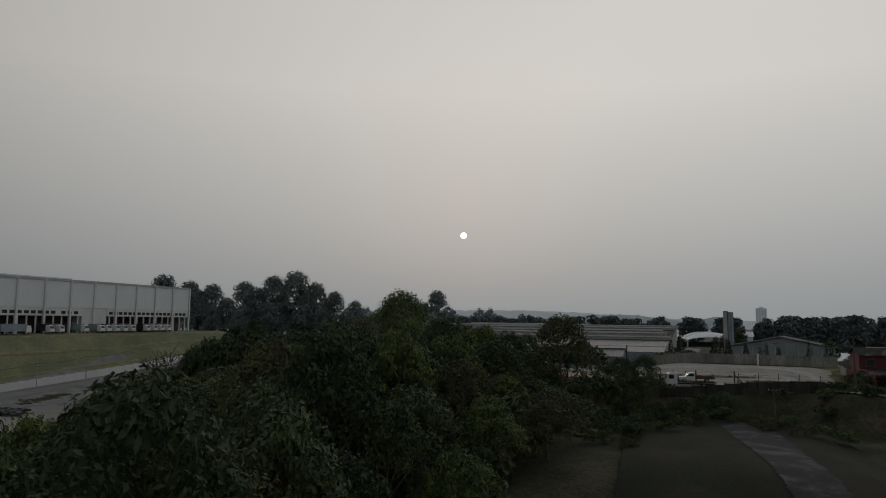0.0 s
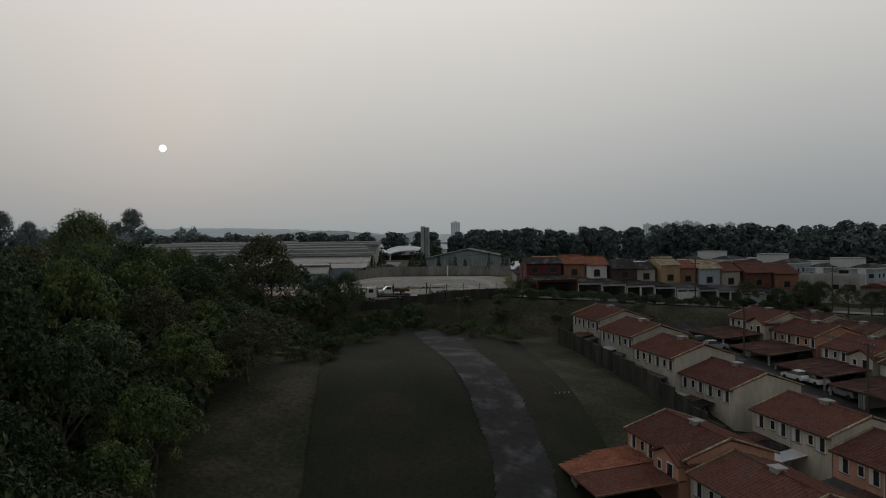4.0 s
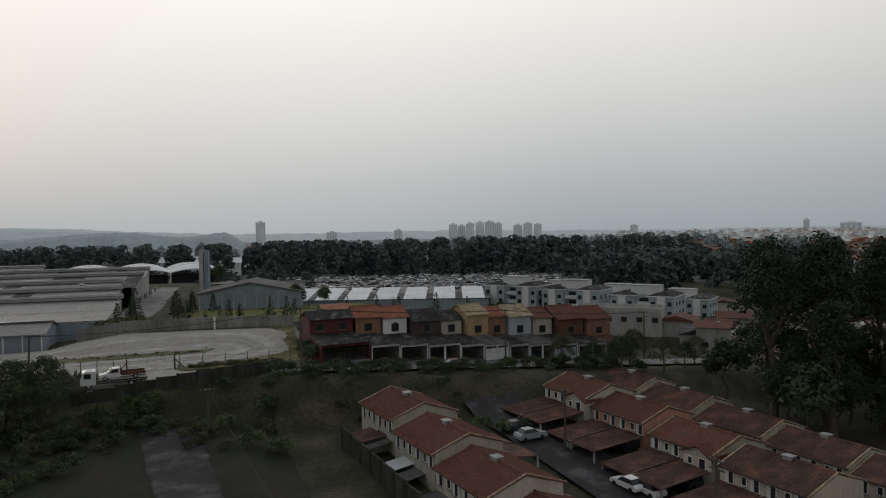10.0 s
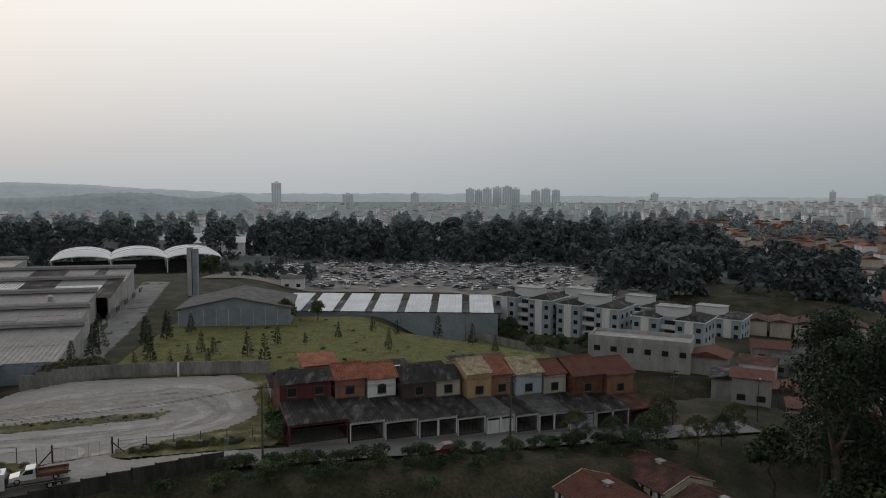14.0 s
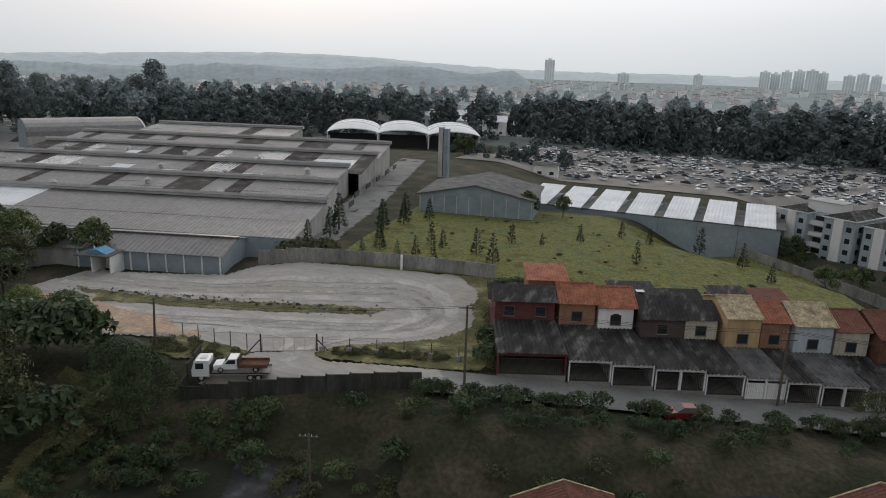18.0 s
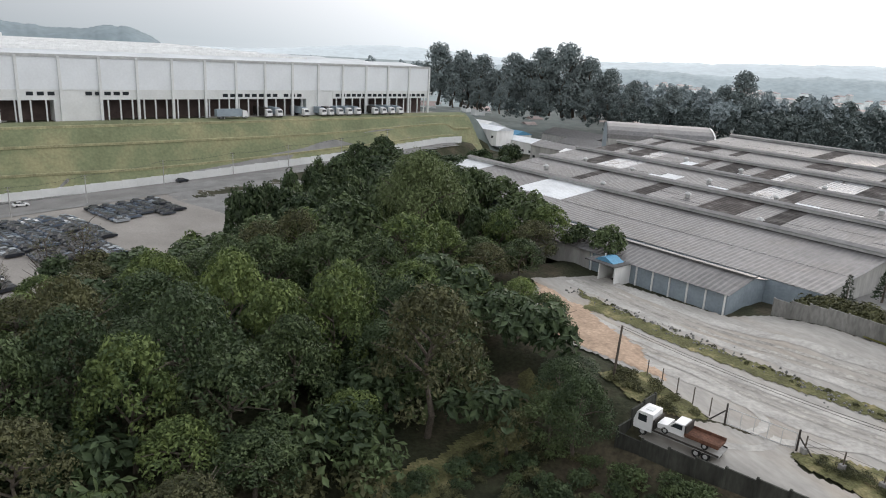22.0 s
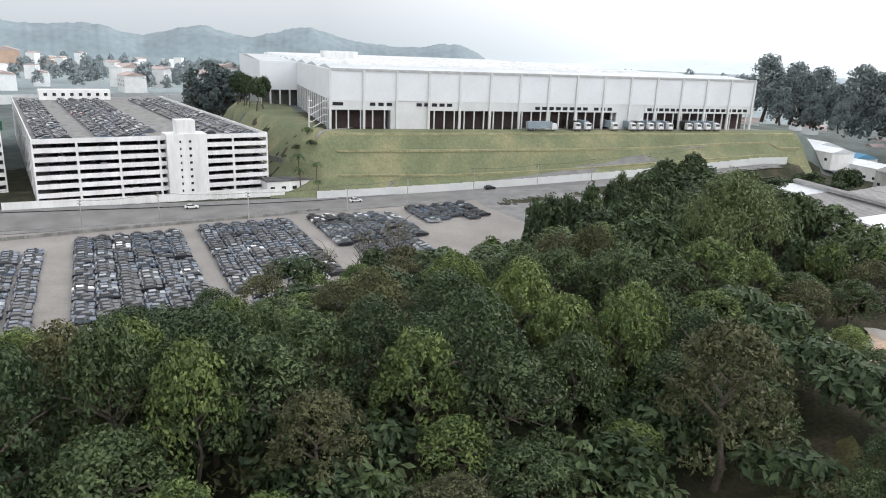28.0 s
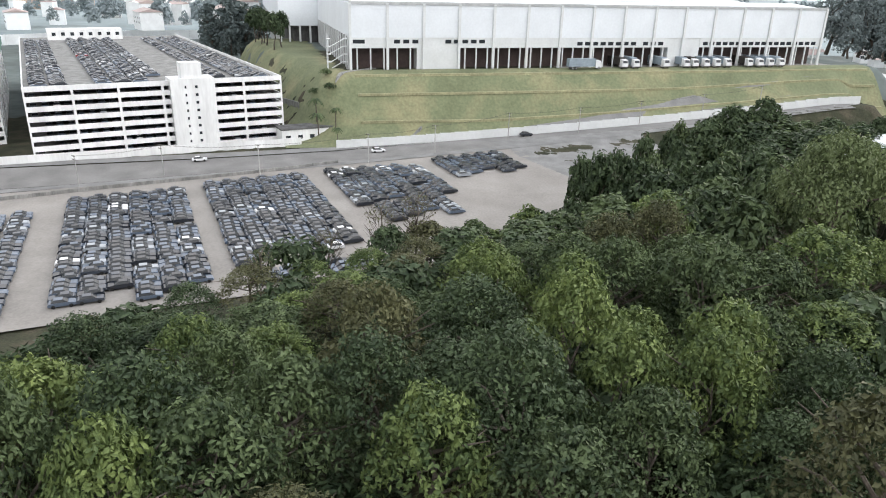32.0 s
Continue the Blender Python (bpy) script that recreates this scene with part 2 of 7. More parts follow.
M["tiledark"] = mat("weathered_brown_tile", (0.105, 0.06, 0.05), 0.9, 0.35, 1.8, 0.3, 0.25, 0.02, 0.15, second=(0.15, 0.07, 0.05), second_at=0.6, per_object=0.15)
M["tilebright"] = mat("orange_clay_tile", (0.29, 0.115, 0.07), 0.85, 0.3, 1.5, 0.3, 0.25, 0.02, 0.15, per_object=0.1)
M["tilepale"] = mat("pale_mottled_tile", (0.36, 0.30, 0.20), 0.9, 0.4, 1.0, 0.35, 0.3, 0.02, 0.15)
M["fibre"] = mat("grey_fibre_cement_sheet", (0.10, 0.10, 0.10), 0.9, 0.35, 2.5, 0.25, 0.4, 0.01, 0.2, per_object=0.15, island=0.35)
M["fibredark"] = mat("dark_fibre_cement_sheet", (0.034, 0.033, 0.033), 0.9, 0.45, 1.6, 0.35, 0.3, 0.01, 0.2, second=(0.085, 0.082, 0.08), second_at=0.62, per_object=0.5, stretch=(1.6, 0.5, 1))
M["facroof"] = mat("weathered_factory_roof", (0.132, 0.130, 0.130), 0.42, 0.35, 5, 0.25, 0.6, 0.01, 0.3, second=(0.090, 0.086, 0.083), second_at=0.55, per_object=0.14, stretch=(0.6, 0.6, 1), spec=0.5)
M["facdark"] = mat("dark_brown_sheet", (0.050, 0.043, 0.040), 0.8, 0.35, 3, 0.3, 0.5, 0.01, 0.3, second=(0.10, 0.095, 0.09), second_at=0.6, per_object=0.4)
M["facwet"] = mat("wet_shining_sheet", (0.24, 0.25, 0.26), 0.18, 0.3, 3, 0.2, 0.5, 0.005, 0.3, second=(0.08, 0.075, 0.07), second_at=0.6, per_object=0.3, spec=0.8)
# peach render with the veil of haze put into its colour
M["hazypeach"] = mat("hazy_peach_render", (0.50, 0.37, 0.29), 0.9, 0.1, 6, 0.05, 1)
M["facnew"] = mat("pale_replaced_sheet", (0.62, 0.65, 0.67), 0.45, 0.12, 4, 0.08, 0.6, per_object=0.15)
M["faclight"] = mat("grey_gutter_metal", (0.42, 0.43, 0.43), 0.6, 0.15, 3, 0.1, 0.5)
M["tent"] = mat("white_tent_fabric", (0.80, 0.82, 0.83), 0.6, 0.05, 6, 0.04, 1.0)
M["zinc"] = mat("bright_zinc_sheet", (0.66, 0.69, 0.72), 0.5, 0.12, 5, 0.08, 0.8, per_object=0.05)
M["bluegrey"] = mat("blue_grey_sheet_wall", (0.24, 0.29, 0.33), 0.7, 0.15, 3, 0.1, 0.4, per_object=0.06)
# near-black that stands in for the shade inside openings
M["dark"] = mat("opening_shade", (0.02, 0.02, 0.022), 0.7, 0.1, 2, 0.1, 0.5)
M["glass"] = mat("window_glass", (0.025, 0.03, 0.035), 0.2, 0.1, 2, 0.05, 0.5, spec=0.4)
M["steel"] = mat("dark_steel", (0.06, 0.055, 0.05), 0.6, 0.2, 0.8, 0.1, 0.2, metal=0.5)
M["rust"] = mat("rusty_planks", (0.12, 0.06, 0.04), 0.9, 0.3, 0.8, 0.2, 0.2, per_object=0.2)
M["dockwall"] = mat("red_brown_dock_wall", (0.075, 0.056, 0.052), 0.9, 0.2, 3, 0.1, 0.5, per_object=0.15)
M["wood"] = mat("weathered_pole_wood", (0.10, 0.085, 0.07), 0.9, 0.2, 0.8, 0.2, 0.2)
M["greenpaint"] = mat("dark_green_paint", (0.02, 0.11, 0.06), 0.6, 0.1, 2, 0.05, 0.5)
M["bluetarp"] = mat("blue_tarpaulin", (0.10, 0.27, 0.42), 0.6, 0.15, 0.8, 0.1, 0.2)
M["rubber"] = mat("tyre_rubber", (0.02, 0.02, 0.02), 0.9, 0.1, 1, 0.1, 0.2)
M["bark"] = mat("grey_bark", (0.10, 0.085, 0.07), 0.95, 0.3, 0.6, 0.2, 0.15, 0.02, 0.1)
M["leafA"] = leaf_mat("deep_green_leaves", (0.016, 0.031, 0.014), (0.122, 0.165, 0.070))
M["leafB"] = leaf_mat("fresh_green_leaves", (0.026, 0.050, 0.018), (0.205, 0.262, 0.084))
M["leafC"] = leaf_mat("olive_brown_leaves", (0.028, 0.034, 0.016), (0.140, 0.142, 0.066))
M["leafD"] = leaf_mat("very_dark_glossy_leaves", (0.014, 0.028, 0.013), (0.085, 0.122, 0.055))
M["leafE"] = leaf_mat("olive_green_dome_leaves", (0.050, 0.070, 0.030), (0.150, 0.190, 0.080))
M["leafP"] = leaf_mat("dark_pine_needles", (0.014, 0.028, 0.015), (0.040, 0.062, 0.030), 0.1)
# leaves of distant trees: greens lightened and blued to look veiled by haze
M["leafF"] = leaf_mat("haze_grey_far_leaves", (0.23, 0.28, 0.295), (0.30, 0.35, 0.36), 0.1, 0.08)
M["leafM"] = leaf_mat("haze_paled_wood_leaves", (0.070, 0.094, 0.094), (0.120, 0.148, 0.142), 0.1, 0.12)
M["leafG"] = leaf_mat("haze_blue_tall_leaves", (0.145, 0.178, 0.178), (0.20, 0.24, 0.235), 0.1, 0.15)
# haze is mixed into these land and hill colours, paler with distance
M["midland"] = mat("haze_paled_fields", (0.105, 0.125, 0.118), 1.0, 0.3, 40, 0.2, 6)
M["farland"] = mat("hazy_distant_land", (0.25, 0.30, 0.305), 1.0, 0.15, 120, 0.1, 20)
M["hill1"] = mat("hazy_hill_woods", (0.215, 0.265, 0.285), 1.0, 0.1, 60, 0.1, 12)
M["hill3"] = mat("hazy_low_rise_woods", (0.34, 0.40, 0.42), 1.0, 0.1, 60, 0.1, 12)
M["hill2"] = mat("haze_pale_far_hills", (0.56, 0.625, 0.65), 1.0, 0.06, 120, 0.05, 30)
# town and tower colours are washed out to carry the distance haze
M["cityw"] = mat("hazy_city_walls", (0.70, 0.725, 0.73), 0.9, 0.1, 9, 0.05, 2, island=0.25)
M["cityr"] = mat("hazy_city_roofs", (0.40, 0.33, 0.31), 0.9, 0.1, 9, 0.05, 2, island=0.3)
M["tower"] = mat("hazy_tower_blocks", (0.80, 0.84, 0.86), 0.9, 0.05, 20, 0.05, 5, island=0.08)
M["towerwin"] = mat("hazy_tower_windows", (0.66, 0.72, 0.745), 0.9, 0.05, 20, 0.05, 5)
CAR = [mat("car_paint_" + n, c, 0.28, 0.04, 2, 0.03, 0.4, spec=0.6) for n, c in
       (("black", (0.016, 0.020, 0.028)), ("graphite", (0.045, 0.055, 0.072)), ("silver", (0.30, 0.33, 0.36)), ("white", (0.72, 0.73, 0.74)), ("red", (0.16, 0.012, 0.014)), ("blue_grey", (0.09, 0.12, 0.165)))]


# ---------------------------------------------------------------- mesh tools
class Geo:
    """Vertices and faces that become one mesh."""

    def __init__(self):
        self.v, self.f = [], []

    def add(self, vs, fs):
        n = len(self.v)
        self.v += [tuple(p) for p in vs]
        self.f += [tuple(n + i for i in q) for q in fs]
        return self

    def box(self, x0, y0, z0, x1, y1, z1):
        return self.add([(x, y, z) for z in (z0, z1) for x, y in ((x0, y0), (x1, y0), (x1, y1), (x0, y1))],
                        [(3, 2, 1, 0), (4, 5, 6, 7), (0, 1, 5, 4), (1, 2, 6, 5), (2, 3, 7, 6), (3, 0, 4, 7)])

    def prism(self, prof, y0, y1, axis="y"):
        """A profile of (a, z) swept along y, or along x with axis 'x'."""
        n = len(prof)
        f = [tuple(range(n))[::-1], tuple(range(n, 2 * n))] + [(i, (i + 1) % n, n + (i + 1) % n, n + i) for i in range(n)]
        if axis == "y":
            vs = [(a, y, z) for y in (y0, y1) for a, z in prof]
        else:
            vs = [(y, a, z) for y in (y0, y1) for a, z in prof]
        return self.add(vs, f)

    def tube(self, a, b, r0, r1=None, n=6):
        a, b = Vector(a), Vector(b)
        r1 = r0 if r1 is None else r1
        d = (b - a).normalized()
        s = d.orthogonal().normalized()
        u = d.cross(s)
        vs = [p + (s * math.cos(k * math.tau / n) + u * math.sin(k * math.tau / n)) * r for p, r in ((a, r0), (b, r1)) for k in range(n)]
        return self.add(vs, [(i, (i + 1) % n, n + (i + 1) % n, n + i) for i in range(n)] + [tuple(range(n))[::-1], tuple(range(n, 2 * n))])

    def sheet(self, xs, ys, z):
        nx = len(xs)
        vs = [(x, y, z(x, y)) for y in ys for x in xs]
        return self.add(vs, [(j * nx + i, j * nx + i + 1, (j + 1) * nx + i + 1, (j + 1) * nx + i) for j in range(len(ys) - 1) for i in range(nx - 1)])

    def wavy(self, x0, x1, y0, y1, z0, z1, pitch=0.4, deep=0.06, thick=0.04):
        """A corrugated sheet that rises from z0 at y0 to z1 at y1; the ribs run along y."""
        n = max(2, int(round((x1 - x0) / pitch)) * 2)
        vs, fs = [], []
        for i in range(n + 1):
            x, h = x0 + (x1 - x0) * i / n, deep * (i % 2)
            vs += [(x, y0, z0 + h), (x, y1, z1 + h), (x, y0, z0 + h - thick), (x, y1, z1 + h - thick)]
        for i in range(n):
            a, b = 4 * i, 4 * i + 4
            fs += [(a, b, b + 1, a + 1), (a + 2, a + 3, b + 3, b + 2), (a, a + 2, b + 2, b), (a + 1, b + 1, b + 3, a + 3)]
        fs += [(0, 1, 3, 2), (4 * n, 4 * n + 2, 4 * n + 3, 4 * n + 1)]
        return self.add(vs, fs)

    def mesh(self, name, material, smooth=False):
        me = bpy.data.meshes.new(name)
        me.from_pydata(self.v, [], self.f)
        me.materials.append(material)
        if smooth:
            me.polygons.foreach_set("use_smooth", [True] * len(me.polygons))
        return me


def thing(name, m, label, category, group="", kind=""):
    """The Empty at the base of a thing, at the pose m."""
    ob = new(name)
    ob.matrix_world = m
    ob.empty_display_size = 0.3
    return tagged(ob, label, category, group, kind)


def part(name, geo, material, parent, label="", at=None, smooth=False):
    ob = new(name, geo if isinstance(geo, bpy.types.Mesh) else geo.mesh(name, material, smooth))
    ob.parent = parent
    if at is not None:
        ob.matrix_basis = at
    return tagged(ob, label)


def solo(name, geo, material, m, label, category, group="", kind="", smooth=False):
    ob = new(name, geo if isinstance(geo, bpy.types.Mesh) else geo.mesh(name, material, smooth))
    ob.matrix_world = m
    return tagged(ob, label, category, group, kind)


def heading(dx, dy):
    return math.degrees(math.atan2(dy, dx))


# ---------------------------------------------------------------- the lie of the land
def soft_box(x, y, cx, cy, hx, hy, ang, edge):
    """1 inside a turned rectangle, falling to 0 over the edge width outside it."""
    c, s = math.cos(radians(ang)), math.sin(radians(ang))
    u, v = (x - cx) * c + (y - cy) * s, -(x - cx) * s + (y - cy) * c
    d = np.hypot(np.maximum(np.abs(u) - hx, 0), np.maximum(np.abs(v) - hy, 0))
    k = np.clip(1 - d / edge, 0, 1)
    return k * k * (3 - 2 * k)


def ground_z(x, y):
    x, y = np.asarray(x, float), np.asarray(y, float)
    z = np.full(np.broadcast(x, y).shape, -14.0)

    def blend(target, *b):
        nonlocal z
        k = soft_box(x, y, *b)
        z = z * (1 - k) + target * k

    blend(-4.5, -40, 350, 170, 110, 0, 50)                                # scrapyard and works beyond
    blend(-11.0, 30, 40, 90, 110, 0, 60)                                  # the estate
    s = (x - 10) * 0.474 - (y - 70) * 0.881
    blend(np.clip(-9.9 - 0.115 * s, -13, -5.5), 25, 72, 34, 62, 28.3, 25)   # its sloping street rows
    blend(-9.6 - np.clip((90 - y) / 35, 0, 1.2) * 3.4, -25, 60, 15, 36, 22, 12)  # the mown field
    blend(-4.5, -75, 75, 45, 28, 20, 45)                                  # under the wood
    blend(-17.8 + np.clip((-150 - x) / 100, 0, 1) * 2.0, -178, 8, 44, 78, 31, 26)   # car lot
    t = np.clip((y + 75) / 250, 0, 1)
    blend(-18.3 + 9 * t * t + 2.5 * t, -247, 35, 10, 170, 27, 8)           # avenue
    blend(4.6, -365, 60, 69, 125, 22.4, 20)                               # warehouse terrace
    blend(-16.0, -300, -130, 110, 60, 34, 20)                             # car park ground
    blend(0.6, -140, 215, 75, 82, 17, 28)                                 # factory ground
    blend(0.4, -62, 122, 40, 21, 17, 11)                                  # dirt yard
    blend(2.2 - np.clip((y - 160) / 60, 0, 1) * 3.0 - np.clip((x + 20) / 50, 0, 1) * 4, -25, 185, 45, 38, 12, 16)   # meadow
    st = np.clip((x + 22) * 0.917 + (y - 116) * 0.4, -5, 200)
    blend(np.maximum(-0.05 - 0.075 * st, -10), 20, 136, 52, 14, 23.6, 6)   # row street
    blend(-9.6, 66, 235, 60, 40, -20, 25)                                # flats
    blend(-7.6, 44, 222, 30, 26, -30, 16)
    return z


ROADS = dict(yard=(-62, 124, 36, 14, 20, 3), alley=(23, 80, 5, 36, 28.3, 2), lot=(-178, 8, 43, 76, 31, 3), avenue=(-247, 35, 8, 165, 27, 2), street=(3, 124.7, 56, 3.2, 23.6, 1.5), bank=(-293, 90, 13, 121, 22.4, 2), meadow=(-22, 182, 45, 35, 12, 2), field=(-25, 62, 14, 35, 22, 2))


def drape(b, lift, step=3.0):
    """A sheet over a turned rectangle that follows the land."""
    cx, cy, hx, hy, ang = b[:5]
    c, s = math.cos(radians(ang)), math.sin(radians(ang))
    g = Geo()
    us, vs = np.linspace(-hx, hx, max(2, int(2 * hx / step) + 1)), np.linspace(-hy, hy, max(2, int(2 * hy / step) + 1))
    for v in vs:
        for u in us:
            x, y = cx + u * c - v * s, cy + u * s + v * c
            g.v.append((x, y, float(ground_z(x, y)) + lift))
    n = len(us)
    g.f = [(j * n + i, j * n + i + 1, (j + 1) * n + i + 1, (j + 1) * n + i) for j in range(len(vs) - 1) for i in range(n - 1)]
    return g


def z_at(x, y):
    return float(ground_z(x, y))


I4 = Matrix.Identity(4)


def build_ground():
    def lines(lo, hi, step):
        a = list(np.arange(lo, hi + 0.1, step))
        d = step
        while a[-1] < 4600:
            d *= 1.35
            a.append(a[-1] + d)
        d = step
        while a[0] > -4600:
            d *= 1.35
            a.insert(0, a[0] - d)
        return np.array(a)
    xs, ys = lines(-400, 140, 3.0), lines(-120, 330, 3.0)
    X, Y = np.meshgrid(xs, ys)
    Z = ground_z(X, Y)
    rough = np.zeros_like(Z)
    for b in ROADS.values():
        rough = np.maximum(rough, soft_box(X, Y, *b))
    Z = Z - 0.4 * rough
    rng = np.random.RandomState(3)
    Z += (1 - rough) * rng.uniform(-0.12, 0.12, Z.shape)
    g = Geo()
    g.v = list(zip(X.ravel().tolist(), Y.ravel().tolist(), Z.ravel().tolist()))
    n = len(xs)
    g.f = [(j * n + i, j * n + i + 1, (j + 1) * n + i + 1, (j + 1) * n + i) for j in range(len(ys) - 1) for i in range(n - 1)]
    ob = solo("ground", g, M["scrub"], I4, "dark scrubby grass ground over rolling land", "ground", kind="structure", smooth=True)
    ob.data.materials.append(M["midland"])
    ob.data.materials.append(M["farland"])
    # ground farther out takes the colours with haze painted in
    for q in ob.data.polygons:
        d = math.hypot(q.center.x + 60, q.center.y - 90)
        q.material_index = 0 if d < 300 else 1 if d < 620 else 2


build_ground()
for nm, key, b, lift, lab in (("car_lot", "lotfloor", (-178, 8, 42.5, 75.5, 31), 0.02, "pale concrete storage lot for cars"),
                              ("road", "asphalt", (-247, 35, 7.2, 164, 27), 0.05, "wide grey asphalt avenue with pale edges"),
                              ("road", "street", (13.1, 129.1, 44, 2.9, 23.6), 0.05, "narrow grey concrete street"),
                              ("alley", "lane", (23, 80, 4.6, 35, 28.3), 0.05, "dark asphalt lane between the row houses"),
                              ("lawn", "lawn", (-293, 90, 13.5, 122, 22.4), 0.16, "terraced green and yellow grass embankment"),
                              ("pavement", "street", (-255.6, 30.6, 1.9, 160, 27), 0.14, "pale concrete pavement along the avenue"),
                              ("pavement", "street", (-238.4, 39.4, 1.9, 160, 27), 0.14, "pale concrete pavement along the avenue"),
                              ("scrapyard", "lotfloor", (-5, 346, 96, 52, 0), 0.25, "dusty pale ground of the scrapyard"),
                              ("meadow", "meadow", (-22, 185.6, 46, 35.6, 12), 0.15, "bright yellow-green meadow with rough grass"),
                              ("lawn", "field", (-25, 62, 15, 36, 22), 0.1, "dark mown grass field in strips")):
    solo(nm, drape(b, lift), M[key], I4, lab, nm.replace("_", " "), kind="structure", smooth=True)


def inside(x, y, poly):
    hit = False
    for (xa, ya), (xb, yb) in zip(poly, poly[1:] + poly[:1]):
        if (ya > y) != (yb > y) and x < (xb - xa) * (y - ya) / (yb - ya) + xa:
            hit = not hit
    return hit


def edge_gap(x, y, pts):
    """Distance to an open line of points."""
    best = 1e9
    for (xa, ya), (xb, yb) in zip(pts, pts[1:]):
        dx, dy = xb - xa, yb - ya
        t = max(0, min(1, ((x - xa) * dx + (y - ya) * dy) / (dx * dx + dy * dy)))
        best = min(best, math.hypot(x - xa - t * dx, y - ya - t * dy))
    return best


def patch(poly, lift, step=0.9, ragged=0.5, seed=1):
    """A sheet over a free shape, with an uneven edge, that follows the land."""
    rng = random.Random(seed)
    xs = np.arange(min(q[0] for q in poly) - 1, max(q[0] for q in poly) + 1, step)
    ys = np.arange(min(q[1] for q in poly) - 1, max(q[1] for q in poly) + 1, step)
    X, Y = np.meshgrid(xs, ys)
    Z = ground_z(X, Y) + lift
    g, idx = Geo(), {}
    def vert(i, j):
        if (i, j) not in idx:
            idx[i, j] = len(g.v)
            g.v.append((float(X[j, i]) + rng.uniform(-0.3, 0.3) * step, float(Y[j, i]) + rng.uniform(-0.3, 0.3) * step, float(Z[j, i])))
        return idx[i, j]
    for j in range(len(ys) - 1):
        for i in range(len(xs) - 1):
            x, y = xs[i] + step / 2, ys[j] + step / 2
            n = noise.noise((x * 0.35, y * 0.35, seed)) * ragged * 2
            if inside(x + n, y + n, poly):
                g.f.append((vert(i, j), vert(i + 1, j), vert(i + 1, j + 1), vert(i, j + 1)))
    return g


YARD = [(-96, 112), (-95, 123), (-74, 132), (-71.5, 138), (-47, 144.6), (-33, 146), (-26, 133), (-25, 119.5), (-41.5, 113), (-43, 111.3), (-49.5, 108.6), (-60, 108.5), (-76, 102)]
solo("dirt_yard", patch(YARD, 0.02, 0.45), M["dirt"], I4, "pale packed dirt yard with wheel tracks", "yard", kind="structure", smooth=True)
for nm, key, poly, lift, lab in (
        ("verge", "verge", [(-90, 116), (-80, 113.6), (-60, 120), (-43, 127.5), (-42.5, 129.5), (-50, 127.5), (-66, 121.5), (-82, 117)], 0.10, "weedy strip with stones between two wheel tracks"),
        ("verge", "verge", [(-42.4, 112.2), (-41, 115), (-36, 119), (-24, 121.5), (-22.6, 117.6), (-26.4, 115.0), (-40, 110.9)], 0.12, "dry weedy corner beside the gate"),
        ("verge", "verge", [(-38, 146.4), (-31.5, 139), (-29, 131), (-30.5, 124), (-36, 119), (-40, 114.6), (-25, 119.6), (-21.5, 119), (-24, 147)], 0.09, "weedy margin beside the houses"),
        ("verge", "verge", [(-61, 108.6), (-49.6, 108.6), (-51, 105.5), (-56, 103), (-62, 103)], 0.12, "yellow-green weeds behind the trucks"),
        ("bare_soil", "redsoil", [(-95, 111.5), (-84, 107), (-76, 102.8), (-66, 106.5), (-58, 110), (-70, 112.5), (-84, 112.5)], 0.07, "patch of reddish bare soil"),
        ("driveway", "dirt", [(-49, 108.8), (-42.8, 112), (-40, 110.5), (-27, 114.8), (-25, 112.5), (-48.5, 99.6), (-50.3, 100.6), (-50.8, 104.5)], 0.06, "pale dirt drive in front of the gate"),
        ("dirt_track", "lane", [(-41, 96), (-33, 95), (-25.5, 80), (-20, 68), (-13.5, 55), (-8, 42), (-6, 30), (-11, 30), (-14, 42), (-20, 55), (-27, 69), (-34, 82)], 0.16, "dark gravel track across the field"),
        ("lawn", "lawn", [(-246, -18), (-252, -6), (-268, -8), (-300, -22), (-360, -48), (-420, -73), (-446, -118), (-398, -130), (-330, -78), (-264, -29)], 0.4, "green grass bank beside the car park"),
        ("grass_lane", "verge", [(-52, 66), (-56, 76), (-59.5, 84), (-62.5, 90), (-66.5, 96), (-61.5, 97.5), (-57.5, 92), (-54, 85), (-50, 75), (-46, 66)], 0.2, "yellow-green grass lane along the edge of the wood"),
        ("pavement", "street", [(-253, 46), (-214, 74), (-232, 112), (-272, 94)], 0.06, "pale concrete corner beside the avenue"),
        ("truck_apron", "lotfloor", [(-306, 66), (-297, 70), (-333, 158), (-345, 186), (-352, 182)], 0.10, "pale concrete apron in front of the docks"),
        ("factory_lane", "street", [(-75, 150), (-66, 152), (-108, 282), (-118, 282)], 0.08, "pale dusty lane along the factory wall")):
    solo(nm, patch(poly, lift, 2.0 if nm == "lawn" else 0.3 if nm in ("dirt_track", "driveway") else 0.4 if nm in ("verge", "grass_lane", "bare_soil") else 0.7, 0.12 if key in ("lane", "asphalt", "street", "lotfloor") or nm == "driveway" else 0.5, seed=len(lab)), M[key], I4, lab, nm.replace("_", " "), kind="structure", smooth=True)


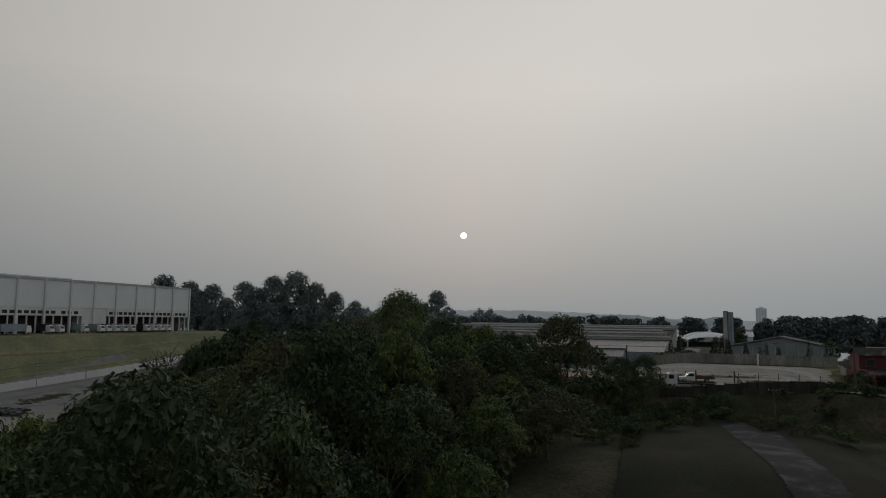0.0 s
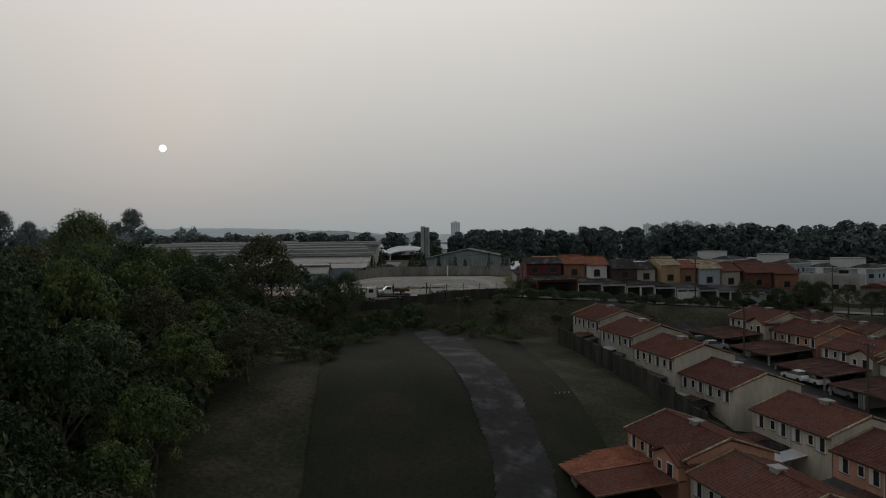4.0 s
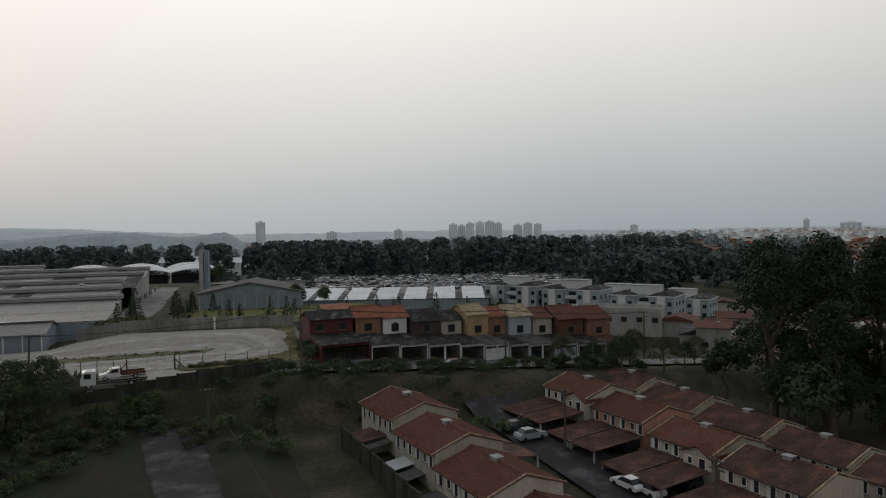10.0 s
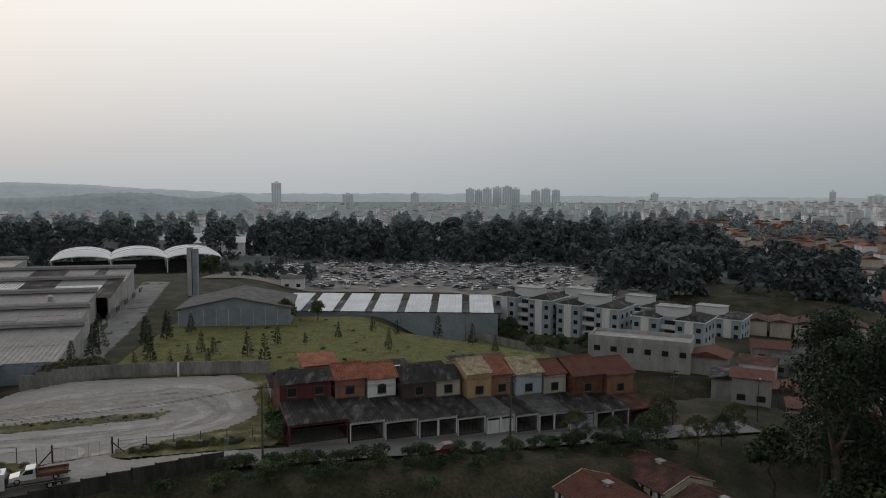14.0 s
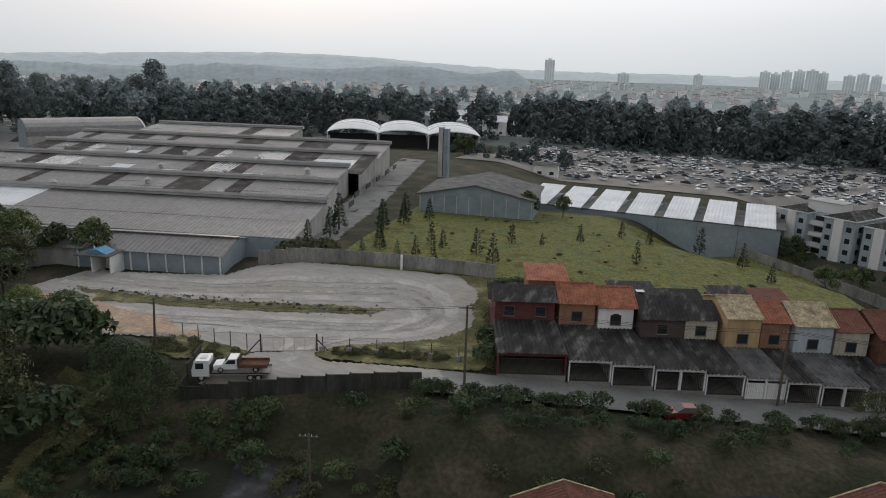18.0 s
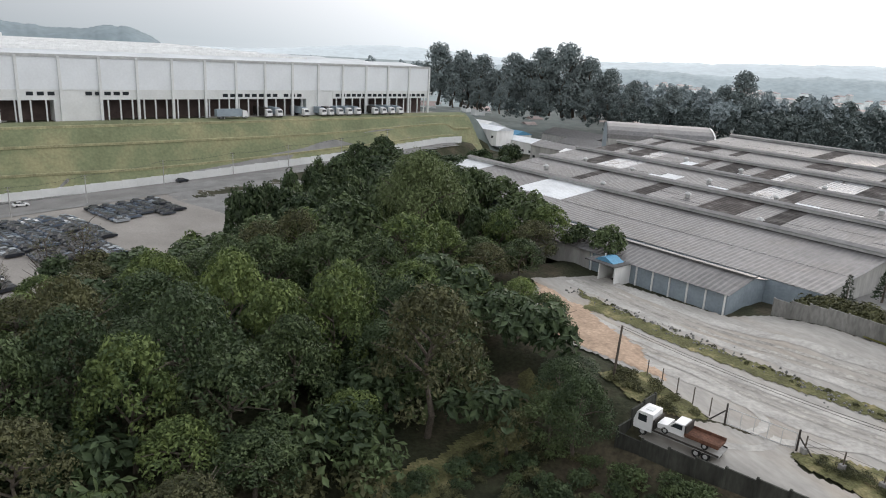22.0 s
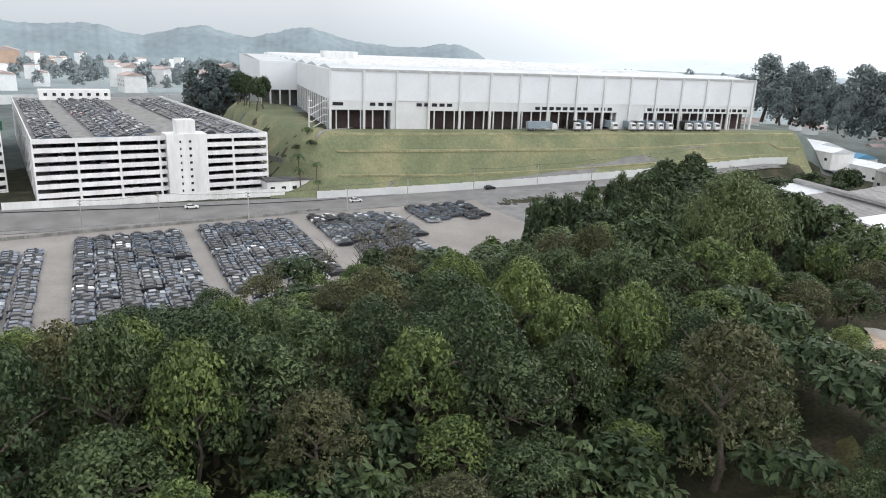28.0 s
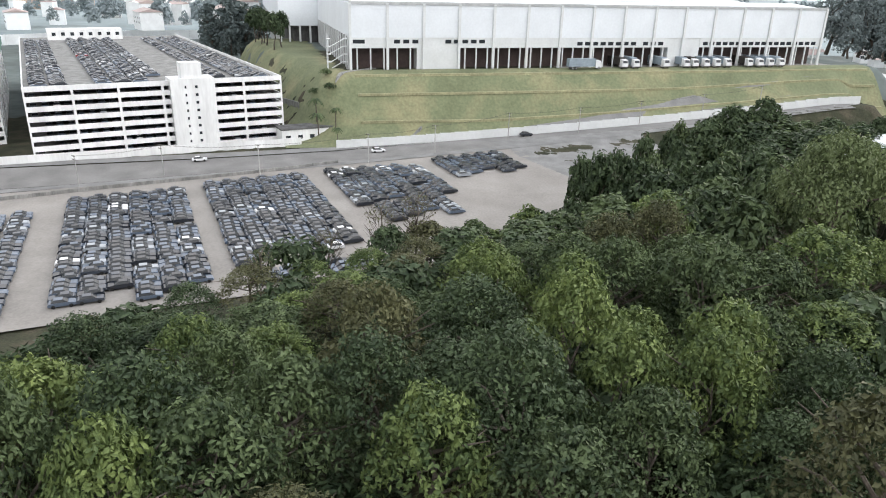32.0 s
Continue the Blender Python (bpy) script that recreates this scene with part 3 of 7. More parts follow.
def ribbon(pts, width, lift, seed):
    """A worn strip along a smooth line, of uneven width, that follows the land."""
    rng = random.Random(seed)
    line = []
    for i in range(len(pts) - 1):
        p0, p1, p2, p3 = (Vector(pts[max(0, min(len(pts) - 1, i + k))]) for k in (-1, 0, 1, 2))
        for q in range(14):
            t = q / 14
            line.append(0.5 * ((2 * p1) + (p2 - p0) * t + (2 * p0 - 5 * p1 + 4 * p2 - p3) * t * t + (3 * p1 - p0 - 3 * p2 + p3) * t * t * t))
    g = Geo()
    for i, p in enumerate(line):
        d = (line[min(i + 1, len(line) - 1)] - line[max(i - 1, 0)]).normalized()
        for k in (-1, 1):
            w = width * (0.5 + 0.3 * noise.noise((i * 0.23, seed, k)) + rng.uniform(-0.08, 0.08))
            x, y = p.x - d.y * w * k, p.y + d.x * w * k
            g.v.append((x, y, z_at(x, y) + lift))
    g.f = [(2 * i, 2 * i + 2, 2 * i + 3, 2 * i + 1) for i in range(len(line) - 1)]
    return g


LOOP = [(-94, 119), (-82, 121), (-66, 126), (-50, 132), (-41, 134.5), (-36, 131), (-37, 126), (-44, 122), (-58, 116.5), (-72, 111.5), (-86, 110)]
for n, (off, wd, key) in enumerate(((0, 0.8, "dirtdark"), (1.9, 0.7, "dirtdark"), (-1.9, 1.5, "dirtpale"), (4.4, 2.0, "dirtpale"))):
    pts = []
    for i, (x, y) in enumerate(LOOP):
        (xa, ya), (xb, yb) = LOOP[max(0, i - 1)], LOOP[min(len(LOOP) - 1, i + 1)]
        ln = math.hypot(xb - xa, yb - ya)
        pts.append((x + (yb - ya) / ln * -off * (1 if i < 5 else 0.8), y + (xb - xa) / ln * off * (1 if i < 5 else 0.8)))
    solo("wheel_track", ribbon(pts, wd, 0.045 + 0.004 * n, n), M[key], I4, "worn wheel track curving through the dirt yard", "track", kind="structure", smooth=True)
for n, pts in enumerate(([(-45, 111), (-42, 117), (-38, 124), (-36, 131)], [(-46.5, 110.5), (-48, 114), (-56, 115), (-66, 112)], [(-47, 104), (-44, 109), (-45, 113)])):
    solo("wheel_track", ribbon(pts, 1.1, 0.072 + 0.004 * n, 9 + n), M["dirtpale"], I4, "pale wheel track from the gate", "track", kind="structure", smooth=True)


# ---------------------------------------------------------------- warehouse on the terrace
def build_warehouse():
    """A white distribution hall: local x along its front, y to the back."""
    x0, y0, z0 = -270.0, -5.0, 4.6
    w = thing("warehouse", pose(x0, y0, z0, rz=heading(-0.38, 0.925)), "long white metal-clad warehouse with loading docks and columns", "warehouse")
    # local -y looks east to the avenue, because x runs north
    w.matrix_world = Matrix.Translation((x0, y0, z0)) @ Matrix(((-0.38, -0.925, 0, 0), (0.925, -0.38, 0, 0), (0, 0, 1, 0), (0, 0, 0, 1)))
    LEN, DEP, H = 198.0, 400.0, 22.5
    g = Geo().box(0.4, 6.0, 0, LEN - 0.4, DEP, 11.0)
    part("wall", g, M["panel2"], w)
    g = Geo().box(0, 0, 11.0, LEN, DEP, H)
    part("upper_wall", g, M["panel"], w)
    for i in range(10):
        part("roof_bay", Geo().prism([(0 + i * 40, H + 0.01), (20 + i * 40, H + 1.6), (40 + i * 40, H + 0.01)], 1, LEN - 1, "x"), M["hallroof"], w)
        part("ridge_light", Geo().box(4, 19.2 + i * 40, H + 1.45, LEN - 60 + 9 * i, 20.8 + i * 40, H + 2.3), M["white"], w)
    part("roof_edge", Geo().box(-0.3, -0.3, H - 0.5, LEN + 0.3, 0, H + 0.5), M["faclight"], w)
    # the rear half stands out towards the car park
    part("rear_wing", Geo().box(-19, 112, 8.0, -0.02, DEP, H), M["panel"], w)
    part("rear_wing_roof", Geo().prism([(112, H + 0.01), (256, H + 1.4), (DEP, H + 0.01)], -19, -0.02, "x"), M["hallroof"], w)
    part("rear_wing_back", Geo().box(-12, 116, -6, -0.05, DEP, 8.0), M["fibre"], w)
    for k in range(14):
        part("side_column", Geo().box(-18.8, 113 + k * 21, -8, -17.8, 114 + k * 21, 8.0), M["panel2"], w)
    for x in (-14, -9, -4):
        part("side_column", Geo().box(x - 0.45, 112.1, -6, x + 0.45, 113, 8.0), M["panel2"], w)
    bays = 15
    for i in range(bays + 1):
        x = LEN * i / bays
        part("column", Geo().box(x - 0.45, -0.55, 0, x + 0.45, 0.35, H), M["panel2"], w)
    # office walls between the open docks
    for a, b in ((24, 40), (126, 140)):
        part("office_wall", Geo().box(a, 0.3, 0, b, 6, 11), M["panel2"], w)
    for a, b in ((0, 24), (40, 126), (140, LEN)):
        n = int((b - a) / 4.2)
        for k in range(n):
            x = a + (k + 0.5) * (b - a) / n
            part("post", Geo().box(x - 0.22, 0.3, 0, x + 0.22, 0.8, 7.6), M["panel2"], w)
        part("lintel", Geo().box(a, 0.1, 7.4, b, 6.0, 11.05), M["panel2"], w)
        # dock backs: red-brown, with the shade under the lintel put into the colour
        part("dock_back", Geo().box(a, 5.6, 0, b, 5.9, 7.4), M["dockwall"], w)
    for a, b, z in ((1, 5, 9.0), (15, 25, 9.0), (34, 50, 9.0), (86, 112, 8.2), (114, 124, 8.2), (141, 196, 8.2)):
        n = max(2, int((b - a) / 3))
        for k in range(n):
            x = a + (k + 0.5) * (b - a) / n
            part("window", Geo().box(x - 1.1, 0.02, z, x + 1.1, 0.2, z + 1.3), M["glass"], w)
    # the side towards the car park
    for k in range(16):
        y = 4 + k * 7
        part("side_column", Geo().box(-0.5, y - 0.4, -3, 0.2, y + 0.4, 11), M["panel2"], w)
    part("side_back", Geo().box(0.1, 1, -2, 0.38, DEP - 1, 10.9), M["fibre"], w)
    # a roof plant room
    part("plant_room", Geo().box(20, 150, H + 1, 40, 165, H + 6), M["white"], w)
    # a zigzag stair at the near corner
    g = Geo()
    for k in range(4):
        z = k * 2.6
        y = 1.2 if k % 2 else 2.8
        g.prism([(-7, z), (-6.7, z), (-2, z + 2.6), (-2.3, z + 2.6)], y, y + 1.2)
        g.box(-8, 1, z + 2.5, -6.6, 4.2, z + 2.7)
        g.box(-2.2, 1, z + 2.5, -0.8, 4.2, z + 2.7)
    for x in (-7.9, -1):
        for y in (1, 4):
            g.box(x, y, -1, x + 0.25, y + 0.25, 12)
    part("outer_stair", g, M["panel2"], w)
    return w


build_warehouse()


# ---------------------------------------------------------------- car parks
def car_park(px, py, dx, dy, z0, length, depth, levels, name, label, roof_green=False):
    """local x along the front, y to the back"""
    k = math.hypot(dx, dy)
    dx, dy = dx / k, dy / k
    w = thing(name, Matrix.Translation((px, py, z0)) @ Matrix(((dx, -dy, 0, 0), (dy, dx, 0, 0), (0, 0, 1, 0), (0, 0, 0, 1))), label, "car park")
    H = 2.8
    # near-black block paints the shade deep between the decks
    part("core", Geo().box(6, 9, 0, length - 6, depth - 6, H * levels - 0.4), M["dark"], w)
    bays = max(4, int(round(length / 12)))
    for i in range(1, levels + 1):
        z = i * H
        part("floor_slab", Geo().box(0.3, 0.3, z - 0.35, length - 0.3, depth, z), M["concrete"], w)
        part("parapet", Geo().box(0, 0, z - 0.55, length, 0.3, z + 0.95), M["white"], w)
        part("side_parapet", Geo().box(length - 0.3, 0.3, z - 0.55, length, depth, z + 0.95), M["white"], w)
        part("side_parapet", Geo().box(0, 0.3, z - 0.55, 0.3, depth, z + 0.95), M["white"], w)
    for i in range(bays + 1):
        x = length * i / bays
        part("column", Geo().box(max(-0.1, x - 0.35), -0.15, -1.5, min(length + 0.1, x + 0.35), 0.3, H * levels + 0.9), M["white"], w)
    for i in range(1, int(depth / 12)):
        part("side_column", Geo().box(length - 0.3, i * 12 - 0.3, -1, length + 0.12, i * 12 + 0.3, H * levels + 0.9), M["white"], w)
        part("side_column", Geo().box(-0.12, i * 12 - 0.3, -1, 0.3, i * 12 + 0.3, H * levels + 0.9), M["white"], w)
    if roof_green:
        part("roof", Geo().box(-0.5, -0.5, H * levels + 3.0, length + 0.5, depth, H * levels + 3.4), M["fibre"], w)
        part("roof_band", Geo().box(-0.4, -0.7, H * levels + 1.0, length + 0.7, -0.4, H * levels + 4.0), M["greenpaint"], w)
        part("roof_band", Geo().box(length + 0.45, -0.7, H * levels + 1.0, length + 0.75, depth, H * levels + 4.0), M["greenpaint"], w)
    return w


PK = dict(px=-202.0, py=-80.5, dx=-44.0, dy=58.5, z0=-18.3, length=73.0, levels=8)
garage = car_park(PK["px"], PK["py"], PK["dx"], PK["dy"], PK["z0"], 73, 185, 8, "multi_storey_car_park", "white eight-level concrete car park full of cars")
H8 = 2.8 * 8
g = Geo().box(38.5, -2.2, -1.5, 51.5, 6, H8 + 1.5).box(42, -1.5, H8 + 1.5, 48, 4, H8 + 6.0)
part("stair_tower", g, M["white"], garage)
for i in range(9):
    for x in (42.5, 45.5):
        part("window", Geo().box(x, -2.3, 2.2 + i * 2.35, x + (0.5 if x < 45 else 0.8), -2.15, 3.0 + i * 2.35), M["glass"], garage)
g = Geo().box(12, 168, H8, 45, 178, H8 + 5)
part("roof_office", g, M["white"], garage)
for i in range(8):
    part("window", Geo().box(14 + i * 4, 167.85, H8 + 2, 15.6 + i * 4, 168.05, H8 + 3.5), M["glass"], garage)
car_park(-196.8, -135.8, PK["dx"], PK["dy"], -18.6, 40, 120, 8, "multi_storey_car_park", "white car park with a dark green roof edge", True)


# ---------------------------------------------------------------- old factory
F0 = (-76.6, 166.6)      # south-east corner of the main hall


def fac_pose(z=0.6):
    c, s = math.cos(radians(17)), math.sin(radians(17))
    return Matrix.Translation((F0[0], F0[1], z)) @ Matrix(((c, -s, 0, 0), (s, c, 0, 0), (0, 0, 1, 0), (0, 0, 0, 1)))


def build_factory():
    """local x to the east (0 at the east wall, hall lies at negative x), y to the north"""
    w = thing("factory_hall", fac_pose(), "old factory hall with rows of weathered grey sheet roofs", "factory")
    rng = random.Random(5)
    bays = [(-22, 0, -108, 0, 3.6, 6.2), (0, 20, -100, -3, 4.6, 7.0), (20, 42, -106, -6, 5.2, 7.6), (42, 64, -108, -3, 5.8, 8.4), (64, 89, -112, -4, 6.2, 8.9), (89, 126, -104, -46, 6.2, 9.2)]
    for n, (y0, y1, xa, xb, lo, hi) in enumerate(bays):
        # end walls with their gable profile, one at each end
        prof = [(y0, -1.5), (y1, -1.5), (y1, hi - 0.2), (y0, lo - 0.2)]
        part("gable_wall", Geo().prism(prof, xb - 0.3, xb, "x"), M["greyblock"], w)
        part("gable_wall", Geo().prism(prof, xa, xa + 0.3, "x"), M["greyblock"], w)
        part("back_wall", Geo().box(xa, y1 - 0.3, -1.5, xb, y1, hi), M["greyblock"], w)
        # roof as strips of sheet, some of them replaced
        x = xa - 0.5
        for x1, x2, k in ((-108.5, -97, "facnew"), (-97, -76.5, "facroof"), (-76.5, -61.5, "facnew"), (-61.5, -30, "facroof"), (-30, 0.5, "facroof")) if n == 0 else ():
            zm = lo + (hi - lo) * 0.42
            part("roof_sheet", Geo().wavy(x1, x2 - 0.02, y0, y0 + 0.42 * (y1 - y0), lo, zm, 0.9, 0.09), M["facroof" if k == "facnew" and x1 > -90 else k], w)
            part("roof_sheet", Geo().wavy(x1, x2 - 0.02, y0 + 0.42 * (y1 - y0) - 0.1, y1, zm + 0.05, hi + 0.05, 0.9, 0.09), M[k], w)
            x = x2
        while x < xb + 0.4 and n:
            wd = min(rng.choice((3.0, 4.0, 5.5, 7.0, 9.0)), xb + 0.5 - x)
            k = rng.choice(("facroof", "facroof", "facroof", "facdark", "facwet", "facwet") if n in (2, 3) else ("facroof", "facroof", "facroof", "facroof", "facroof", "facdark"))
            if n in (2, 3) and -78 < x < -10 and rng.random() < 0.35 or rng.random() < 0.05:
                k = "facnew"
            mid = y0 + (y1 - y0) * rng.choice((0.35, 0.5, 0.65))
            zm = lo + (hi - lo) * (mid - y0) / (y1 - y0)
            part("roof_sheet", Geo().wavy(x, x + wd - 0.02, y0, mid, lo, zm, 0.9, 0.09), M[k], w)
            part("roof_sheet", Geo().wavy(x, x + wd - 0.02, mid - 0.1, y1, zm + 0.05, hi + 0.05, 0.9, 0.09), M["facroof" if k == "facnew" and n else k if rng.random() < 0.6 else rng.choice(("facroof", "facdark"))], w)
            x += wd
        # raised ridge cap along the top
        part("ridge_cap", Geo().box(xa - 0.6, y1 - 1.1, hi + 0.1, xb + 0.6, y1 + 0.5, hi + 0.75), M["faclight"], w)
        part("ridge_top", Geo().prism([(y1 - 1.4, hi + 0.754), (y1 - 0.3, hi + 1.15), (y1 + 0.8, hi + 0.754)], xa - 0.6, xb + 0.6, "x"), M["facroof"], w)
        for k in range(int((xb - xa) / 20)):
            if n in (1, 2, 3):
                vx = xa + 12 + k * 20 + rng.uniform(-3, 3)
                vy = (y0 + y1) / 2 + rng.uniform(-4, 4)
                vz = lo + (hi - lo) * (vy - y0) / (y1 - y0)
                part("roof_vent", Geo().tube((vx, vy, vz), (vx, vy, vz + 0.9), 0.55, 0.55, 8).tube((vx, vy, vz + 0.85), (vx, vy, vz + 1.3), 0.9, 0.3, 8), M["faclight"], w)
    part("front_wall", Geo().box(-108, -22, -1.5, 0, -21.7, 3.5), M["bluegrey"], w)
    for i in range(7):
        y = 6 + i * 13
        part("window", Geo().box(-0.02 if i < 2 else -1.9, y, 1.2, 0.06 if i < 2 else -1.7, y + 5, 2.6), M["glass"], w)
    return w


build_factory()


def build_low_shed():
    c = heading(0.95, 0.31)
    w = thing("low_shed", pose(-75.0, 132.6, 0.5, rz=c), "low blue-grey sheet shed with a weathered lean-to roof", "shed")
    part("wall", Geo().box(-26, 0.2, -1, 0, 12.8, 3.0), M["bluegrey"], w)
    part("gable", Geo().prism([(0, 3.0), (6.5, 4.4), (13, 3.0)], -0.25, 0.02, "x"), M["bluegrey"], w)
    part("roof_sheet", Geo().wavy(-52, 0.5, -0.5, 6.5, 2.9, 4.5, 0.9, 0.08), M["facroof"], w)
    part("roof_sheet", Geo().wavy(-52, 0.5, 13.4, 6.5, 2.9, 4.5, 0.9, 0.08), M["facroof"], w)
    part("ridge_cap", Geo().box(-52, 6.0, 4.5, 0.6, 7.0, 4.75), M["facroof"], w)
    for k in range(9):
        part("post", Geo().box(-25.6 + k * 3.15, -0.05, -0.8, -25.4 + k * 3.15, 0.22, 3.0), M["white"], w)
    part("wall", Geo().box(-52, 0.2, -1, -26, 12.8, 2.8), M["greyblock"], w)
    h = thing("hut", pose(-93.5, 122.5, 0.4, rz=c), "small white rendered hut with a blue tarpaulin on its roof", "hut")
    part("wall", Geo().box(0, 0, -0.5, 0.2, 4.2, 3.0).box(0, 4.0, -0.5, 3.4, 4.2, 3.0).box(3.2, 0, -0.5, 3.4, 4.0, 3.0), M["white"], h)
    part("roof", Geo().box(-2.4, -0.8, 3.0, 3.8, 4.5, 3.15), M["fibre"], h)
    part("tarpaulin", Geo().prism([(-1.2, 3.15), (-0.3, 3.7), (0.9, 3.95), (1.8, 3.5), (2.6, 3.15)], 0.4, 3.2), M["bluetarp"], h)


build_low_shed()


def build_arch_hall():
    w = thing("arched_hall", pose(-240, 258, 0, rz=60), "arched barrel-roof hall of grey sheet metal", "hall")
    n = 10
    prof = [(16 * math.cos(math.pi * i / n), 5 + 5.5 * math.sin(math.pi * i / n)) for i in range(n + 1)]
    g = Geo().prism(prof + [(c * 0.97, z - 0.3) for c, z in prof[::-1]], -34, 8, "x")
    part("roof", g, M["facroof"], w)
    for q in range(3):
        part("rib", Geo().prism([(c * 1.015, 5 + (z - 5) * 1.02) for c, z in prof] + [(c * 0.99, z - 0.05) for c, z in prof[::-1]], -33.8 + q * 20.6, -33.5 + q * 20.6, "x"), M["facroof"], w)
    part("wall", Geo().prism(prof + [(-16, -2), (16, -2)], 7.5, 8.5, "x"), M["white"], w)
    part("wall", Geo().prism(prof + [(-16, -2), (16, -2)], -33.9, -33.5, "x"), M["bluegrey"], w)
    part("wall", Geo().box(-34, -16, -2, 8, -15.6, 5).box(-34, 15.6, -2, 8, 16, 5), M["greyblock"], w)


build_arch_hall()


def build_grey_shed():
    w = thing("grey_shed", pose(-69.5, 197, 0.2, rz=heading(0.93, 0.18)), "grey sheet-metal gabled shed beside the meadow", "shed")
    part("wall", Geo().box(0, 0, -1, 28, 22, 4.5), M["bluegrey"], w)
    part("gable", Geo().prism([(0, 4.5), (14, 7.4), (28, 4.5)], 0, 0.2), M["bluegrey"], w)
    part("gable", Geo().prism([(0, 4.5), (14, 7.4), (28, 4.5)], 21.8, 22), M["bluegrey"], w)
    part("roof", Geo().prism([(-0.7, 4.45), (14, 7.45), (14, 7.7), (-0.7, 4.7)], -0.6, 22.6), M["fibre"], w)
    part("roof", Geo().prism([(28.7, 4.45), (28.7, 4.7), (14, 7.7), (14, 7.45)], -0.6, 22.6), M["fibre"], w)
    for k in range(10):
        part("rib", Geo().box(0.2 + k * 3.05, -0.12, -1, 0.4 + k * 3.05, 0, 4.5), M["faclight"], w)
    # chimney of the works
    c = thing("chimney", pose(-85.9, 248.7, -1), "tall grey twin-flue concrete chimney", "chimney")
    part("shaft", Geo().box(-1.6, -0.9, 0, -0.15, 0.9, 17.4), M["greyblock"], c)
    part("shaft", Geo().box(0.15, -0.9, 0, 1.6, 0.9, 17.0), M["bluegrey"], c)
    part("tie", Geo().box(-0.15, -0.6, 2, 0.15, 0.6, 16), M["steel"], c)


build_grey_shed()


def build_strip_sheds():
    for i in range(7):
        x, y = -49 + i * 9.5, 236.0 - i * 0.1
        w = thing("strip_shed", pose(x, y, -4.5), "low shed with bright ribbed zinc roof", "shed", "row of zinc-roofed sheds")
        part("wall", Geo().box(-4.7, -9, -6, 4.7, 12, 4.0), M["bluegrey"], w)
        part("roof_sheet", Geo().wavy(-3.6, 3.6, -9.4, 12, 4.3, 6.4, 0.9, 0.12), M["zinc"], w)
        part("gutter", Geo().box(3.6, -9.2, 4.0, 5.9, 12, 4.3), M["fibre"], w)


build_strip_sheds()


def build_domes():
    for k, (x, y) in enumerate(((-184, 358), (-161, 367), (-138, 376))):
        w = thing("tent_hall", pose(x, y, -1.0, rz=27), "white domed tent hall", "tent hall", "white tent halls")
        g = Geo()
        n, mm = 14, 10
        vs = []
        for j in range(mm + 1):
            v = -1 + 2 * j / mm
            for i in range(n + 1):
                a = math.pi * i / n
                vs.append((13.4 * math.cos(a), 20 * v, 2.4 + 5.6 * (1 - 0.5 * v ** 4) * math.sin(a)))
        g.add(vs, [(j * (n + 1) + i, j * (n + 1) + i + 1, (j + 1) * (n + 1) + i + 1, (j + 1) * (n + 1) + i) for j in range(mm) for i in range(n)])
        part("canopy", g, M["tent"], w, smooth=True)
        part("post", Geo().box(-12.5, -20, -3.5, -12.1, -19.6, 3.3).box(12.1, -20, -3.5, 12.5, -19.6, 3.3), M["white"], w)
        for q in range(5):
            v = -0.98 + 0.49 * q
            part("arch_rib", Geo().prism([(13.55 * math.cos(math.pi * i / n), 2.45 + 5.65 * (1 - 0.5 * v ** 4) * math.sin(math.pi * i / n)) for i in range(n + 1)] + [(13.2 * math.cos(math.pi * i / n), 2.3 + 5.55 * (1 - 0.5 * v ** 4) * math.sin(math.pi * i / n)) for i in range(n, -1, -1)], 20 * v - 0.15, 20 * v + 0.15), M["faclight"], w)
        # dark sheet imitates the shade under the canopy
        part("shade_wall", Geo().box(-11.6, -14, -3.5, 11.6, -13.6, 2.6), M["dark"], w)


build_domes()


# ---------------------------------------------------------------- estate row houses
U, V = Vector((0.474, -0.881, 0)), Vector((0.881, 0.474, 0))


def tiled_roof(g, x0, x1, y0, y1, z_low, z_high, course=0.34):
    """A roof slope from (y0, z_low) up to (y1, z_high) in overlapping courses of tiles, each course a small step."""
    n = max(3, int(math.hypot(y1 - y0, z_high - z_low) / course))
    for i in range(n):
        a, b = i / n, (i + 1.12) / n
        ya, yb = y0 + (y1 - y0) * a, y0 + (y1 - y0) * min(b, 1)
        za, zb = z_low + (z_high - z_low) * a, z_low + (z_high - z_low) * min(b, 1)
        g.add([(x0, ya, za + 0.06), (x1, ya, za + 0.06), (x1, yb, zb + 0.02), (x0, yb, zb + 0.02), (x0, ya, za - 0.02), (x1, ya, za - 0.02)],
              [(0, 1, 2, 3), (4, 5, 1, 0), (1, 5, 2), (0, 3, 4)])
    # cover tiles: ribs up the slope
    for k in range(int((x1 - x0) / 0.42) + 1):
        x = x0 + 0.1 + k * 0.42
        g.add([(x, y0, z_low + 0.05), (x + 0.1, y0, z_low + 0.13), (x + 0.2, y0, z_low + 0.05), (x, y1, z_high + 0.03), (x + 0.1, y1, z_high + 0.11), (x + 0.2, y1, z_high + 0.03)],
              [(0, 1, 4, 3), (1, 2, 5, 4), (0, 2, 1)])


ROOFS = {}


